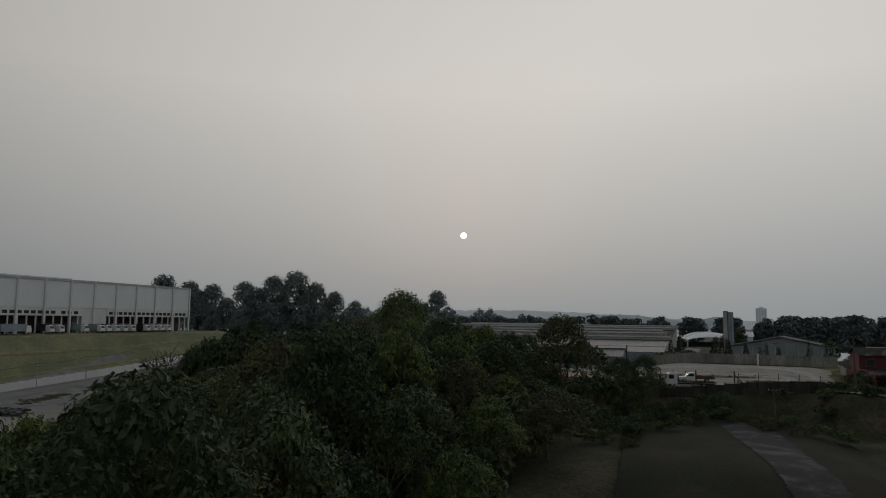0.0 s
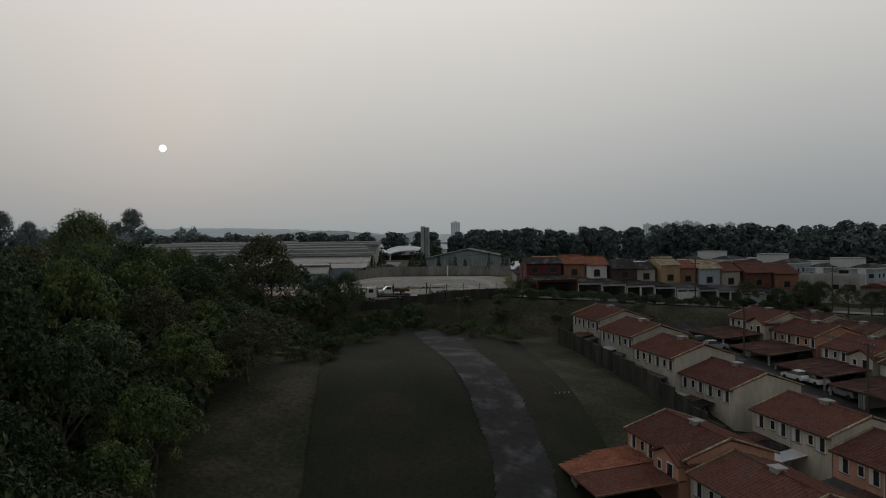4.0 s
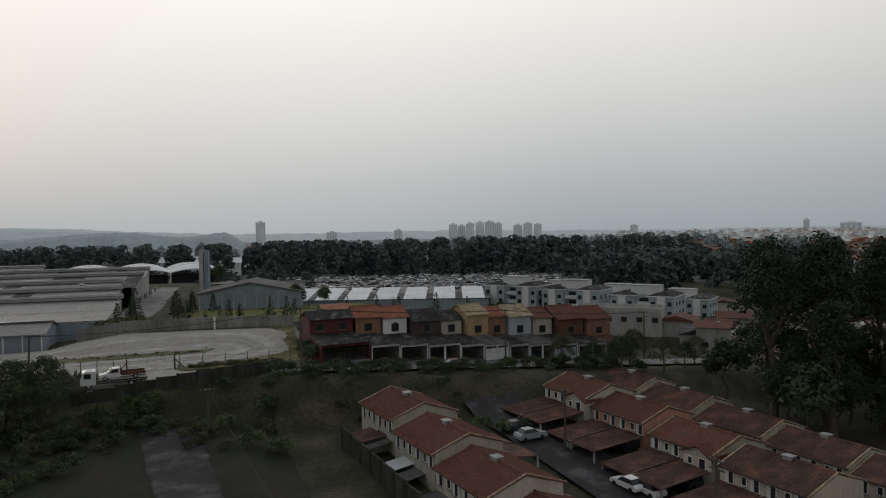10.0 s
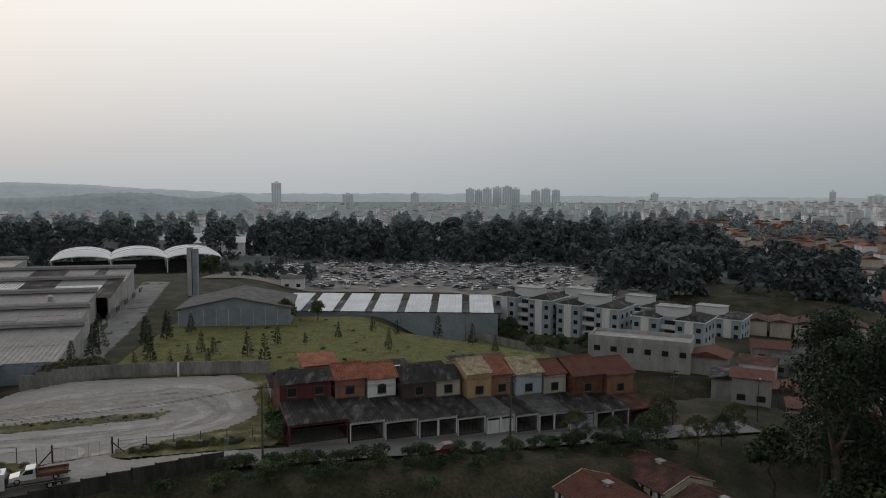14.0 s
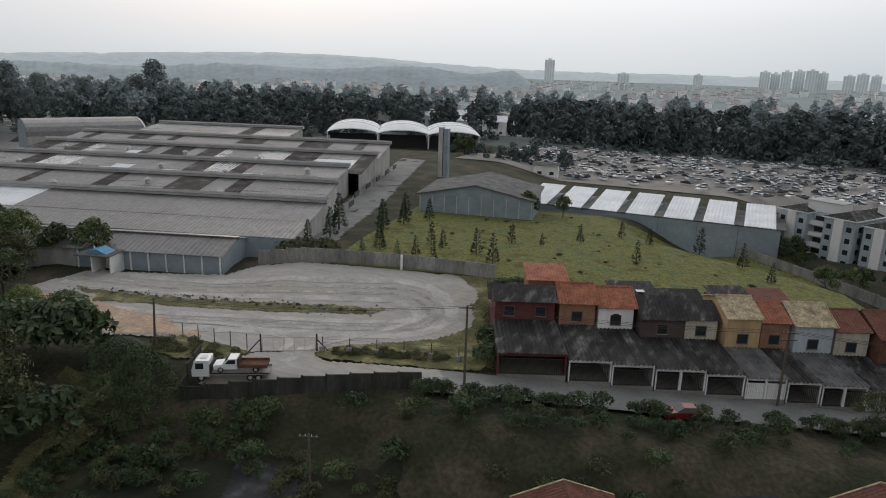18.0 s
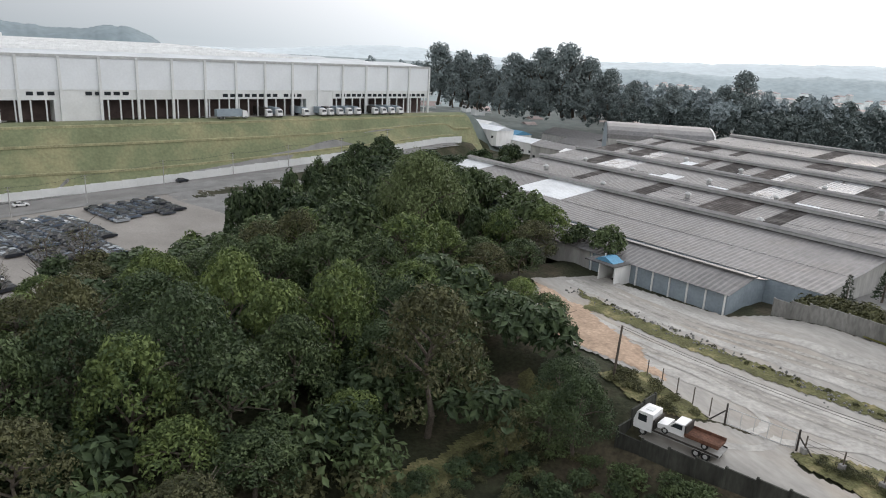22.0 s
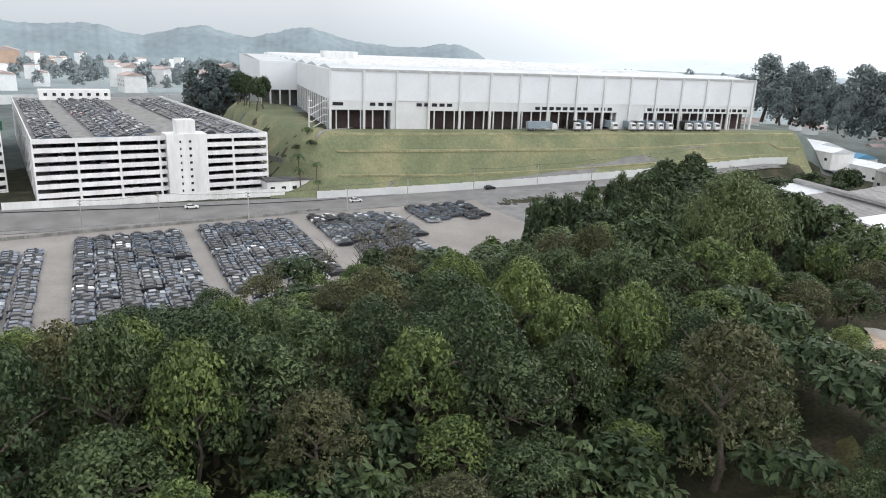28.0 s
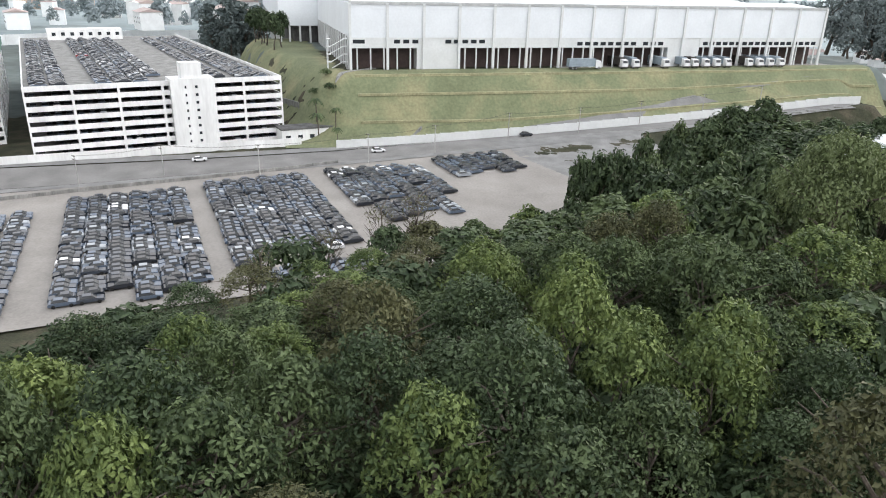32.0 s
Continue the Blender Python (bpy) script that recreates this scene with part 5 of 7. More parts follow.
def trunk_geo(rng, h, r, limbs, spread, lean=0.04):
    g = Geo()
    pts = [Vector((0, 0, -0.5))]
    for i in range(1, 5):
        pts.append(Vector((rng.gauss(0, lean * h), rng.gauss(0, lean * h), h * i / 4)) * (1 if i else 0))
    for i in range(4):
        g.tube(pts[i], pts[i + 1], r * (1 - 0.2 * i), r * (1 - 0.2 * (i + 1)), 7)
    for k in range(limbs):
        i = rng.choice((1, 2, 2, 3))
        a = pts[i].lerp(pts[i + 1], rng.random())
        ang = rng.uniform(0, math.tau)
        q = a + Vector((math.cos(ang) * spread * 0.5, math.sin(ang) * spread * 0.5, h * rng.uniform(0.12, 0.25)))
        e = q + Vector((math.cos(ang + 0.3) * spread * 0.5, math.sin(ang + 0.3) * spread * 0.5, h * rng.uniform(0.05, 0.2)))
        g.tube(a, q, r * 0.4, r * 0.25, 5)
        g.tube(q, e, r * 0.25, r * 0.08, 5)
    return g


def tree_kind(seed, key, height, radius, blobs, leaves, size, name, label, cat="tree", fine=1.0, top=0.5):
    """One tree of a kind, to be copied: trunk and crown, standing at the origin with the crown's top at the given height."""
    rng = random.Random(seed)
    bl = []
    for i in range(blobs):
        a, q = i * 2.4 + rng.uniform(-0.4, 0.4), math.sqrt((i + 0.5) / blobs)
        rr = radius * fine * rng.uniform(0.24, 0.46)
        bx, by = math.cos(a) * radius * 0.72 * q, math.sin(a) * radius * 0.72 * q
        bz = height - rr * 0.9 - (q ** 2) * height * top * rng.uniform(0.55, 1.0)
        bl.append((bx, by, bz, rr, rr * rng.uniform(0.7, 0.95)))
    w = thing(name, I4, label, cat)
    part("trunk", trunk_geo(rng, height * 0.68, 0.028 * height, 6, radius * 0.8), M["bark"], w)
    part("crown", leaf_cloud(rng, bl, leaves, size), M[key], w)
    return w


def pine_kind(seed, height, radius, key, label, leaves=1500, size=0.35):
    rng = random.Random(seed)
    w = thing("pine_tree", I4, label, "tree")
    part("trunk", Geo().tube((0, 0, -0.5), (0, 0, height * 0.97), 0.03 * height, 0.01, 6), M["bark"], w)
    g = Geo()
    tiers = 9
    for i in range(tiers):
        z = height * (0.12 + 0.85 * i / tiers)
        r = radius * (1 - i / tiers) ** 0.8 * rng.uniform(0.8, 1.1)
        for k in range(int(leaves / tiers * (1.2 - i / tiers))):
            a, q = rng.uniform(0, math.tau), math.sqrt(rng.random())
            p = Vector((math.cos(a) * r * q, math.sin(a) * r * q, z + rng.uniform(-0.3, 0.4) + height * 0.08 * (1 - q)))
            d = Vector((math.cos(a), math.sin(a), rng.uniform(0.1, 0.8))).normalized() * size
            t = d.orthogonal().normalized() * size * 0.22
            g.add([p - d * 0.4, p + t, p + d, p - t], [(0, 1, 2, 3)])
    part("crown", g, M[key], w)
    return w


KINDS = [
    tree_kind(11, "leafA", 12.0, 6.6, 58, 6200, 0.215, "broadleaf_tree", "dense dark green broadleaf tree in the wood", top=0.60, fine=0.50),
    tree_kind(12, "leafB", 11.0, 6.0, 50, 5600, 0.22, "broadleaf_tree", "bright fresh green broadleaf tree in the wood", top=0.60, fine=0.50),
    tree_kind(13, "leafC", 12.5, 6.2, 52, 5600, 0.20, "broadleaf_tree", "olive brown broadleaf tree in the wood", top=0.60, fine=0.52),
    tree_kind(14, "leafD", 13.5, 7.2, 64, 6600, 0.21, "broadleaf_tree", "wide very dark green tree with lumpy crown", top=0.60, fine=0.48),
    tree_kind(15, "leafB", 10.0, 5.0, 40, 4600, 0.20, "broadleaf_tree", "small fresh green tree at the wood's edge", top=0.55, fine=0.54),
]
FARK = [
    tree_kind(31, "leafA", 12.0, 5.0, 14, 1700, 0.5, "broadleaf_tree", "dense dark green broadleaf tree in the wood"),
    tree_kind(32, "leafB", 11.0, 4.6, 13, 1600, 0.48, "broadleaf_tree", "fresh green broadleaf tree in the wood"),
    tree_kind(33, "leafC", 12.5, 4.8, 13, 1600, 0.46, "broadleaf_tree", "olive brown broadleaf tree in the wood"),
    tree_kind(34, "leafD", 13.0, 5.0, 16, 1800, 0.5, "broadleaf_tree", "very dark green broadleaf tree in the wood"),
]
HGT = {}
BIG = tree_kind(16, "leafE", 17.0, 9.4, 70, 12000, 0.24, "broadleaf_tree", "very wide dome-shaped dark green tree", top=0.42, fine=0.62)
TALL = tree_kind(17, "leafP", 32.0, 6.8, 30, 6500, 0.36, "eucalyptus_tree", "very tall dark eucalyptus with airy layered crown", top=0.72)
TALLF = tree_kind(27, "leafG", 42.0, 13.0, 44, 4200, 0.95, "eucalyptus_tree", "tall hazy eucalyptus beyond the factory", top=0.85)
PINE = pine_kind(18, 4.4, 0.95, "leafP", "slim young dark conifer in the meadow", 300, 0.36)
CONE = pine_kind(19, 11.0, 2.6, "leafP", "tall dark conifer beside the factory", 900, 0.55)
BUSH = tree_kind(20, "leafD", 2.6, 1.9, 12, 560, 0.195, "shrub", "dark green shrub on the bank", "shrub", top=0.35)
BUSHB = tree_kind(21, "leafA", 2.2, 1.8, 12, 540, 0.185, "shrub", "light green shrub on the bank", "shrub", top=0.35)
BUSHC = tree_kind(24, "leafC", 1.6, 1.4, 10, 420, 0.15, "shrub", "dry olive weeds and brush", "shrub", top=0.35)
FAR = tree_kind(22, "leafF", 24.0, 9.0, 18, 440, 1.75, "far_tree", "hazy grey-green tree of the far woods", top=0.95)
FARP = tree_kind(23, "leafM", 24.0, 7.5, 20, 680, 1.3, "far_tree", "wood tree with haze put into its green", top=0.95)


def bare_kind(seed, h):
    rng = random.Random(seed)
    w = thing("bare_tree", I4, "nearly leafless grey tree at the wood's edge", "tree")
    part("trunk", trunk_geo(rng, h * 0.9, 0.02 * h, 9, 2.6), M["bark"], w)
    g = Geo()
    for k in range(70):
        a, z = rng.uniform(0, math.tau), h * rng.uniform(0.4, 0.8)
        q = Vector((math.cos(a) * rng.uniform(0.3, 1.4), math.sin(a) * rng.uniform(0.3, 1.4), z))
        g.tube(q, q + Vector((math.cos(a) * 1.2, math.sin(a) * 1.2, rng.uniform(0.8, 2.2))), 0.035, 0.012, 4)
    part("twigs", g, M["bark"], w)
    part("leaves", leaf_cloud(rng, [(0, 0, h * 0.75, 2.2, 2.0)], 260, 0.16), M["leafC"], w)
    return w


def palm_kind(seed, h):
    rng = random.Random(seed)
    w = thing("palm_tree", I4, "tall palm with drooping fronds beside the grass bank", "palm")
    part("trunk", Geo().tube((0, 0, -0.5), (0.2, 0.1, h), 0.22, 0.15, 8), M["bark"], w)
    for k in range(15):
        a, up, ln = k * 2.4, rng.uniform(0.1, 1.0), rng.uniform(2.2, 3.0)
        g = Geo()
        pts = [Vector((0.2 + math.cos(a) * ln * t, 0.1 + math.sin(a) * ln * t, h + up * 1.6 * t - 2.4 * t * t)) for t in (0, 0.25, 0.5, 0.75, 1.0)]
        side = Vector((-math.sin(a), math.cos(a), 0))
        for p, q, wd in zip(pts, pts[1:], (0.35, 0.5, 0.42, 0.2)):
            dn = Vector((0, 0, -0.25))
            g.add([p, q, q + side * wd + dn, p + side * wd + dn, q - side * wd + dn, p - side * wd + dn], [(0, 1, 2, 3), (1, 0, 5, 4)])
        part("frond", g, M["leafA"], w)
    return w


PALM = palm_kind(43, 7.5)
BARE = bare_kind(41, 10.0)
PROTOS = KINDS + FARK + [BIG, TALL, TALLF, PINE, CONE, BUSH, BUSHB, BUSHC, FAR, FARP, BARE, PALM]


THICKET = {}


def scrub(kind, x, y, s):
    """Shrubs that nobody could count: gathered by kind and joined later."""
    THICKET.setdefault(kind.name, (kind, []))[1].append(pose(x, y, z_at(x, y) - 0.1, rz=random.uniform(0, 360)) @ Matrix.Diagonal((s, s, s, 1)))


def plant(kind, x, y, s=1.0, z=None, group="", turn=None, sz=None):
    z = z_at(x, y) if z is None else z
    m = pose(x, y, z - 0.1, rz=random.uniform(0, 360) if turn is None else turn) @ Matrix.Diagonal((s, s, sz or s, 1))
    ob = copy_thing(kind, m)
    ob.matrix_basis = m
    if group:
        ob["group"] = group
    return ob


random.seed(7)
WOOD = [(-25, 0), (-37, 25), (-47, 56), (-55, 80), (-61, 93), (-67, 100), (-80, 102.5), (-96, 110), (-102, 121), (-130, 124), (-180, 130), (-216, 116), (-196, 92), (-150, 64), (-125, 48), (-106, 29), (-95, 14), (-80, -2), (-64, -22), (-40, -20)]
WEST = [(-64, -22), (-80, -2), (-95, 14), (-106, 29), (-125, 48), (-150, 64), (-196, 92)]
EAST = [(-25, 0), (-37, 25), (-47, 56), (-55, 80), (-61, 93), (-67, 100), (-80, 102.5), (-96, 110)]
placed = [(-114.5, 98), (-62, 82), (-111, 105), (-119, 92), (-109, 93), (-120, 103)]
HEIGHTS = (12.0, 11.0, 12.5, 13.5, 10.0)
FHEIGHTS = (12.0, 11.0, 12.5, 13.0)
LANE = [(-50, 66), (-54, 76), (-58, 85), (-61, 91), (-65, 96.5)]
tries = 0
while tries < 12000 and len(placed) < 330:
    tries += 1
    x, y = random.uniform(-216, -25), random.uniform(-24, 131)
    if not inside(x, y, WOOD):
        continue
    near = -112 < x
    gap = 6.1 if near else 6.4
    if edge_gap(x, y, LANE) < 5.2:
        continue
    if any((x - a) ** 2 + (y - b) ** 2 < gap * gap for a, b in placed):
        continue
    placed.append((x, y))
    z = z_at(x, y)
    west, east = edge_gap(x, y, WEST), edge_gap(x, y, EAST)
    crest = min(-2.6 + 13.4 * min(1, west / 36), 0.5 + 10.8 * min(1, east / 16)) + random.choice((-3.8, -2.2, -0.6, 0.6, 1.6)) - 3.6 * max(0, 1 - math.hypot(x + 113, y - 96) / 18)
    if x < -150:
        crest = 6 + random.uniform(-1.5, 1.5)
    patchy = noise.noise((x * 0.05, y * 0.05, 3.0))
    if near:
        k = random.choice((0, 0, 3, 2) if patchy < -0.05 else (1, 1, 4, 0, 2))
        ob = KINDS[k]
        h = HEIGHTS[k]
    else:
        k = random.choice((3, 3, 0)) if x < -140 else random.choice((0, 0, 1, 2, 3))
        ob = FARK[k]
        h = FHEIGHTS[k]
    sz = max(0.6, min(1.7, (crest - z) / h))
    plant(ob, x, y, random.uniform(0.85, 1.2) * (1 if min(east, west) > 9 else 0.76), sz=sz, group="trees of the wood")
plant(BIG, -114.5, 98, 1.0, sz=(19.4 - z_at(-114.5, 98)) / 17, group="trees of the wood")
plant(KINDS[2], -62, 82, 1.2, sz=(13.4 - z_at(-62, 82)) / 12.5, group="trees of the wood")
for x, y, k, top in ((-57.5, 95.5, 3, 5.5), (-54.5, 92.5, 0, 3.6), (-61.5, 99, 3, 3.4), (-56, 88.5, 2, 1.5), (-52.5, 94.5, 3, 6.2)):
    plant(KINDS[k], x, y, 0.62, sz=(top - z_at(x, y)) / HEIGHTS[k], group="trees at the wood's edge")
for x, y, s in ((-121, 43, 1.25), (-117, 38, 1.1), (-108, 33, 0.9), (-101, 26, 0.9), (-68, 22, 0.9), (-77, 28, 0.9), (-70, 44, 1.0)):
    plant(BARE, x, y, s)
random.seed(17)
for k in range(34):
    plant(FARK[random.choice((3, 0, 3))], -172 - k * 2.9 + random.uniform(-5, 5), 84 + k * 3.1 + random.uniform(-5, 5), random.uniform(0.9, 1.1), sz=random.uniform(0.8, 1.15), group="dark trees along the avenue")
for x, y, s in ((49, 110, 0.9), (53, 120, 1.0), (58, 112, 1.04), (63, 123, 1.0), (68, 113, 1.05), (75, 121, 1.0), (82, 113, 0.98), (90, 120, 0.95), (60, 130, 0.9), (78, 132, 0.95), (55, 104, 0.7), (66, 102, 0.75), (76, 104, 0.8)):
    plant(TALL, x, y, s * 0.93, z_at(x, y), "tall eucalyptus stand")
for _ in range(22):
    x, y = random.uniform(44, 92), random.uniform(98, 134)
    plant(FARK[random.choice((0, 3, 3))], x, y, random.uniform(0.7, 1.0), group="trees under the eucalyptus")
for x, y, s in ((-452, 222, 1.0), (-440, 234, 0.9), (-425, 242, 0.85), (-408, 256, 0.9), (-392, 268, 1.0), (-381, 278, 1.08), (-374, 290, 0.9), (-366, 300, 0.75), (-358, 312, 0.6), (-330, 368, 0.82), (-336, 360, 0.6), (-345, 330, 0.55)):
    plant(TALLF, x, y, s, 1.0, "tall trees beyond the factory")
for x, y, s in ((-444, 228, 0.7), (-432, 236, 0.75), (-417, 248, 0.62), (-401, 261, 0.8), (-387, 272, 0.7), (-400, 250, 0.5), (-378, 284, 0.8), (-415, 236, 0.5), (-370, 296, 0.6), (-428, 224, 0.55), (-386, 262, 0.55), (-360, 282, 0.45), (-350, 300, 0.42), (-340, 318, 0.4), (-390, 240, 0.42)):
    plant(TALLF, x, y, s, 1.0, "tall trees beyond the factory")
# undergrowth that fills the wood between the trunks
under = 0
while under < 170:
    x, y = random.uniform(-112, -25), random.uniform(-12, 115)
    if inside(x, y, WOOD):
        e = edge_gap(x, y, EAST)
        scrub(random.choice((BUSH, BUSH, BUSHB, BUSHC)), x, y, random.uniform(1.8, 3.4))
        under += 1
# scrub on the slope between the wood, the wall and the field
for _ in range(70):
    x, y = random.uniform(-60, -40), random.uniform(60, 99)
    if not inside(x, y, WOOD) and y < 97 + (x + 50) * 0.42:
        scrub(random.choice((BUSHC, BUSHC, BUSH, BUSHB)), x, y, random.uniform(0.4, 1.0))
for _ in range(150):
    x, y = random.uniform(-62, -43), random.uniform(66, 101)
    if not inside(x, y, WOOD) and y < 96.5 + (x + 50) * 0.42:
        scrub(random.choice((BUSHC, BUSHB, BUSH, BUSHC)), x, y, random.uniform(0.35, 0.85))
# hedges and shrubs on the bank below the street, and along the yard
for k in range(120):
    s = random.uniform(0, 1)
    n = random.uniform(0, 7) if k % 2 else random.uniform(0, 2.0)
    x, y = -27 + s * 62 + n * 0.4, 108.6 + s * 27 - n * 0.917
    plant(BUSH if k % 8 else BUSHC, x, y, random.uniform(0.45, 0.9), group="shrubs on the bank")
for k in range(150):
    x, y = random.uniform(-58, 12), random.uniform(84, 110)
    if y - 84 > 3 and not (x > -20 and y < 100) and y < 97 + (x + 50) * 0.42:
        scrub(random.choice((BUSHC, BUSHC, BUSH, BUSHB)), x, y, random.uniform(0.5, 1.1))
for k in range(34):
    a = random.random()
    scrub(BUSHC, -71 + 8 * a + random.uniform(-1.5, 1.5), 141.5 + 3.5 * a + random.uniform(0, 3), random.uniform(1.2, 2.0))
for k in range(60):
    a = random.random()
    scrub(BUSHC, -41 + 15 * a, 112.6 + 5.6 * a + random.uniform(-0.5, 1.5), random.uniform(0.25, 0.6))
for k in range(90):
    x, y = random.uniform(-62, 18), random.uniform(150, 218)
    scrub(random.choice((BUSHC, BUSHB, BUSHC)), x, y, random.uniform(0.12, 0.4))
for x, y in ((-24, 125), (-24, 129), (-25, 134), (-26, 138), (-23.5, 121), (-28, 141), (-22.8, 123), (-23.2, 127), (-24.2, 131.5), (-25.4, 136), (-26.8, 143), (-22.6, 119.5), (-25.8, 128), (-26.4, 133.5)):
    plant(random.choice((BUSH, BUSHB)), x, y, random.uniform(0.9, 1.3), group="shrubs beside the yard")
for k in range(22):
    scrub(BUSHC, -62 + random.uniform(0, 11), 103.5 + random.uniform(0, 4.5), random.uniform(0.4, 0.8))
for k in range(40):
    a = random.random()
    scrub(BUSHC, -88 + 45 * a + random.uniform(-1, 1), 115.4 + 12.5 * a + random.uniform(-0.8, 0.8), random.uniform(0.15, 0.35))
for x, y in ((20, 128), (26, 130), (33, 132), (38, 128), (44, 134), (30, 126), (36, 140), (48, 140)):
    plant(KINDS[random.choice((0, 3, 2))], x, y, random.uniform(0.36, 0.55), group="trees beside the street")
for x, y, s in ((-56, 146.5, 0.9), (-56.3, 153.4, 1.2), (-51, 150, 0.8), (-48.8, 153, 0.9), (-49.9, 162, 1.1), (-46.6, 160, 0.9), (-39.5, 159, 1.2), (-34.9, 155, 1.3), (-37.4, 173, 1.0), (-26, 183, 0.9), (-31.8, 175, 0.6), (-19.5, 194, 0.9), (-13.3, 174, 1.0),
                (-3.5, 195, 1.4), (-13.4, 192, 0.9), (-66, 183, 1.5), (-64.4, 169.5, 1.5), (-60, 160, 1.0), (-44, 150, 0.9), (5, 188, 1.2), (10, 180, 0.9)):
    plant(PINE, x, y, s, group="young conifers in the meadow")
for x, y, s in ((-73, 166, 0.75), (-70, 158, 0.6), (-66, 172, 0.6), (-69, 149, 0.55), (-64, 178, 0.55), (-78, 158, 0.5), (-62, 187, 0.5)):
    plant(CONE, x, y, s, group="conifers beside the factory")
for x, y, s in ((-98, 127, 0.7), (-104, 125, 0.6), (-44, 205, 0.6), (-37, 212, 0.5), (20, 192, 0.5), (28, 205, 0.5), (40, 215, 0.5), (-100, 305, 0.7), (-106, 310, 0.6)):
    plant(FARK[0], x, y, s, group="single trees")
for x, y, s in ((-404, -108, 1.15), (-410, -101, 1.0), (-399, -116, 0.95), (-416, -110, 1.1), (-395, -104, 0.8), (-408, -120, 0.75), (-422, -98, 0.9)):
    plant(FARP, x, y, s, -1.0, "dark conifers behind the car park")
    plant(FARP, x + 7, y + 4, s * 0.72, -4.0, "dark conifers behind the car park")
    plant(FARP, x + 12, y + 2, s * 0.5, -6.0, "dark conifers behind the car park")


# ---------------------------------------------------------------- far woods, hills and city
def far_band(n, x0, x1, y0, y1, s0, s1, zbase, kind):
    for _ in range(n):
        x, y = random.uniform(x0, x1), random.uniform(y0, y1)
        yield x, y, zbase, random.uniform(s0, s1), kind


def join_scrub():
    for kind, ms in THICKET.values():
        for c in kind.children:
            if c.name.startswith("crown"):
                vs, fs = [v.co.copy() for v in c.data.vertices], [tuple(q.vertices) for q in c.data.polygons]
                g = Geo()
                for m in ms:
                    g.add([m @ v for v in vs], fs)
                solo("scrub_thicket", g, c.data.materials[0], I4, "low mixed scrub and weeds over the slopes", "scrub", kind="stuff")


join_scrub()


def join_far():
    """The far woods as one object: copies of the two hazy tree shapes."""
    g = Geo()
    src = {}
    for o in (FAR, FARP):
        for c in o.children:
            if c.name.startswith("crown"):
                me = c.data
                src[o.name] = ([v.co.copy() for v in me.vertices], [tuple(p.vertices) for p in me.polygons])
    items = list(far_band(150, -120, 150, 408, 520, 0.8, 1.15, -8, FARP)) + list(far_band(110, -420, -110, 400, 520, 0.8, 1.1, -8, FARP)) + \
        list(far_band(45, -330, -200, 300, 400, 0.5, 0.8, -4, FARP)) + list(far_band(70, 60, 165, 285, 400, 0.85, 1.2, -14, FARP)) + \
        list(far_band(70, -560, -300, 330, 470, 0.6, 0.95, 0, FAR)) + list(far_band(60, 120, 330, 560, 760, 0.9, 1.3, -14, FAR)) + \
        list(far_band(80, -500, 100, 640, 900, 0.7, 1.0, -10, FAR)) + list(far_band(50, -700, -440, 160, 330, 0.6, 1.1, 2, FAR)) + list(far_band(40, 0, 600, 900, 1300, 0.7, 1.2, -16, FAR)) + \
        list(far_band(25, -110, -60, 300, 330, 0.25, 0.45, -4, FARP)) + list(far_band(170, -860, -470, -600, -150, 0.4, 0.85, 2, FAR)) + list(far_band(46, -470, -372, 238, 340, 0.4, 0.7, 0, FARP)) + list(far_band(60, -800, -500, -200, 60, 0.3, 0.6, 2, FAR)) + list(far_band(90, -420, -250, 280, 400, 0.4, 0.75, -2, FARP))
    parts = {FAR.name: Geo(), FARP.name: Geo()}
    for x, y, z, s, o in items:
        vs, fs = src[o.name]
        a = random.uniform(0, math.tau)
        c, sn = math.cos(a) * s, math.sin(a) * s
        parts[o.name].add([(x + v.x * c - v.y * sn, y + v.x * sn + v.y * c, z + v.z * s) for v in vs], fs)
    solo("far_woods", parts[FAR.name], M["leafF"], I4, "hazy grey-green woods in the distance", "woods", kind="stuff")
    solo("far_woods", parts[FARP.name], M["leafM"], I4, "dark green woods beyond the yards, paled by painted haze", "woods", kind="stuff")


join_far()


def ridge(name, key, span, dist, base, humps, label, seed=1, grain=1.0):
    """A long range far off: rounded humps (bearing, half width in degrees, height) with a tufted crest and some depth."""
    rng = random.Random(seed)
    a0, a1 = span
    n = 420
    vs = []
    for i in range(n + 1):
        deg = a0 + (a1 - a0) * i / n
        a = radians(deg)
        h = sum(hh * math.exp(-((deg - c) / wd) ** 2) for c, wd, hh in humps)
        h += (noise.noise((deg * 0.9, seed, 0)) * 3.0 + noise.noise((deg * 3.1, seed, 4)) * 1.6) * grain + rng.uniform(0, 1.4) * grain
        e = min(1, min(i, n - i) / 30)
        for d, k in ((0, 0), (0.05, 0.45), (0.09, 0.8), (0.13, 1.0), (0.25, 0.0)):
            q = dist * (1 + d)
            vs.append((-math.sin(a) * q, 59 + math.cos(a) * q, base + h * k * e))
    g = Geo().add(vs, [(5 * i + j, 5 * i + 5 + j, 5 * i + 6 + j, 5 * i + 1 + j) for i in range(n) for j in range(4)])
    solo(name, g, M[key], I4, label, "hills", kind="structure", smooth=True)


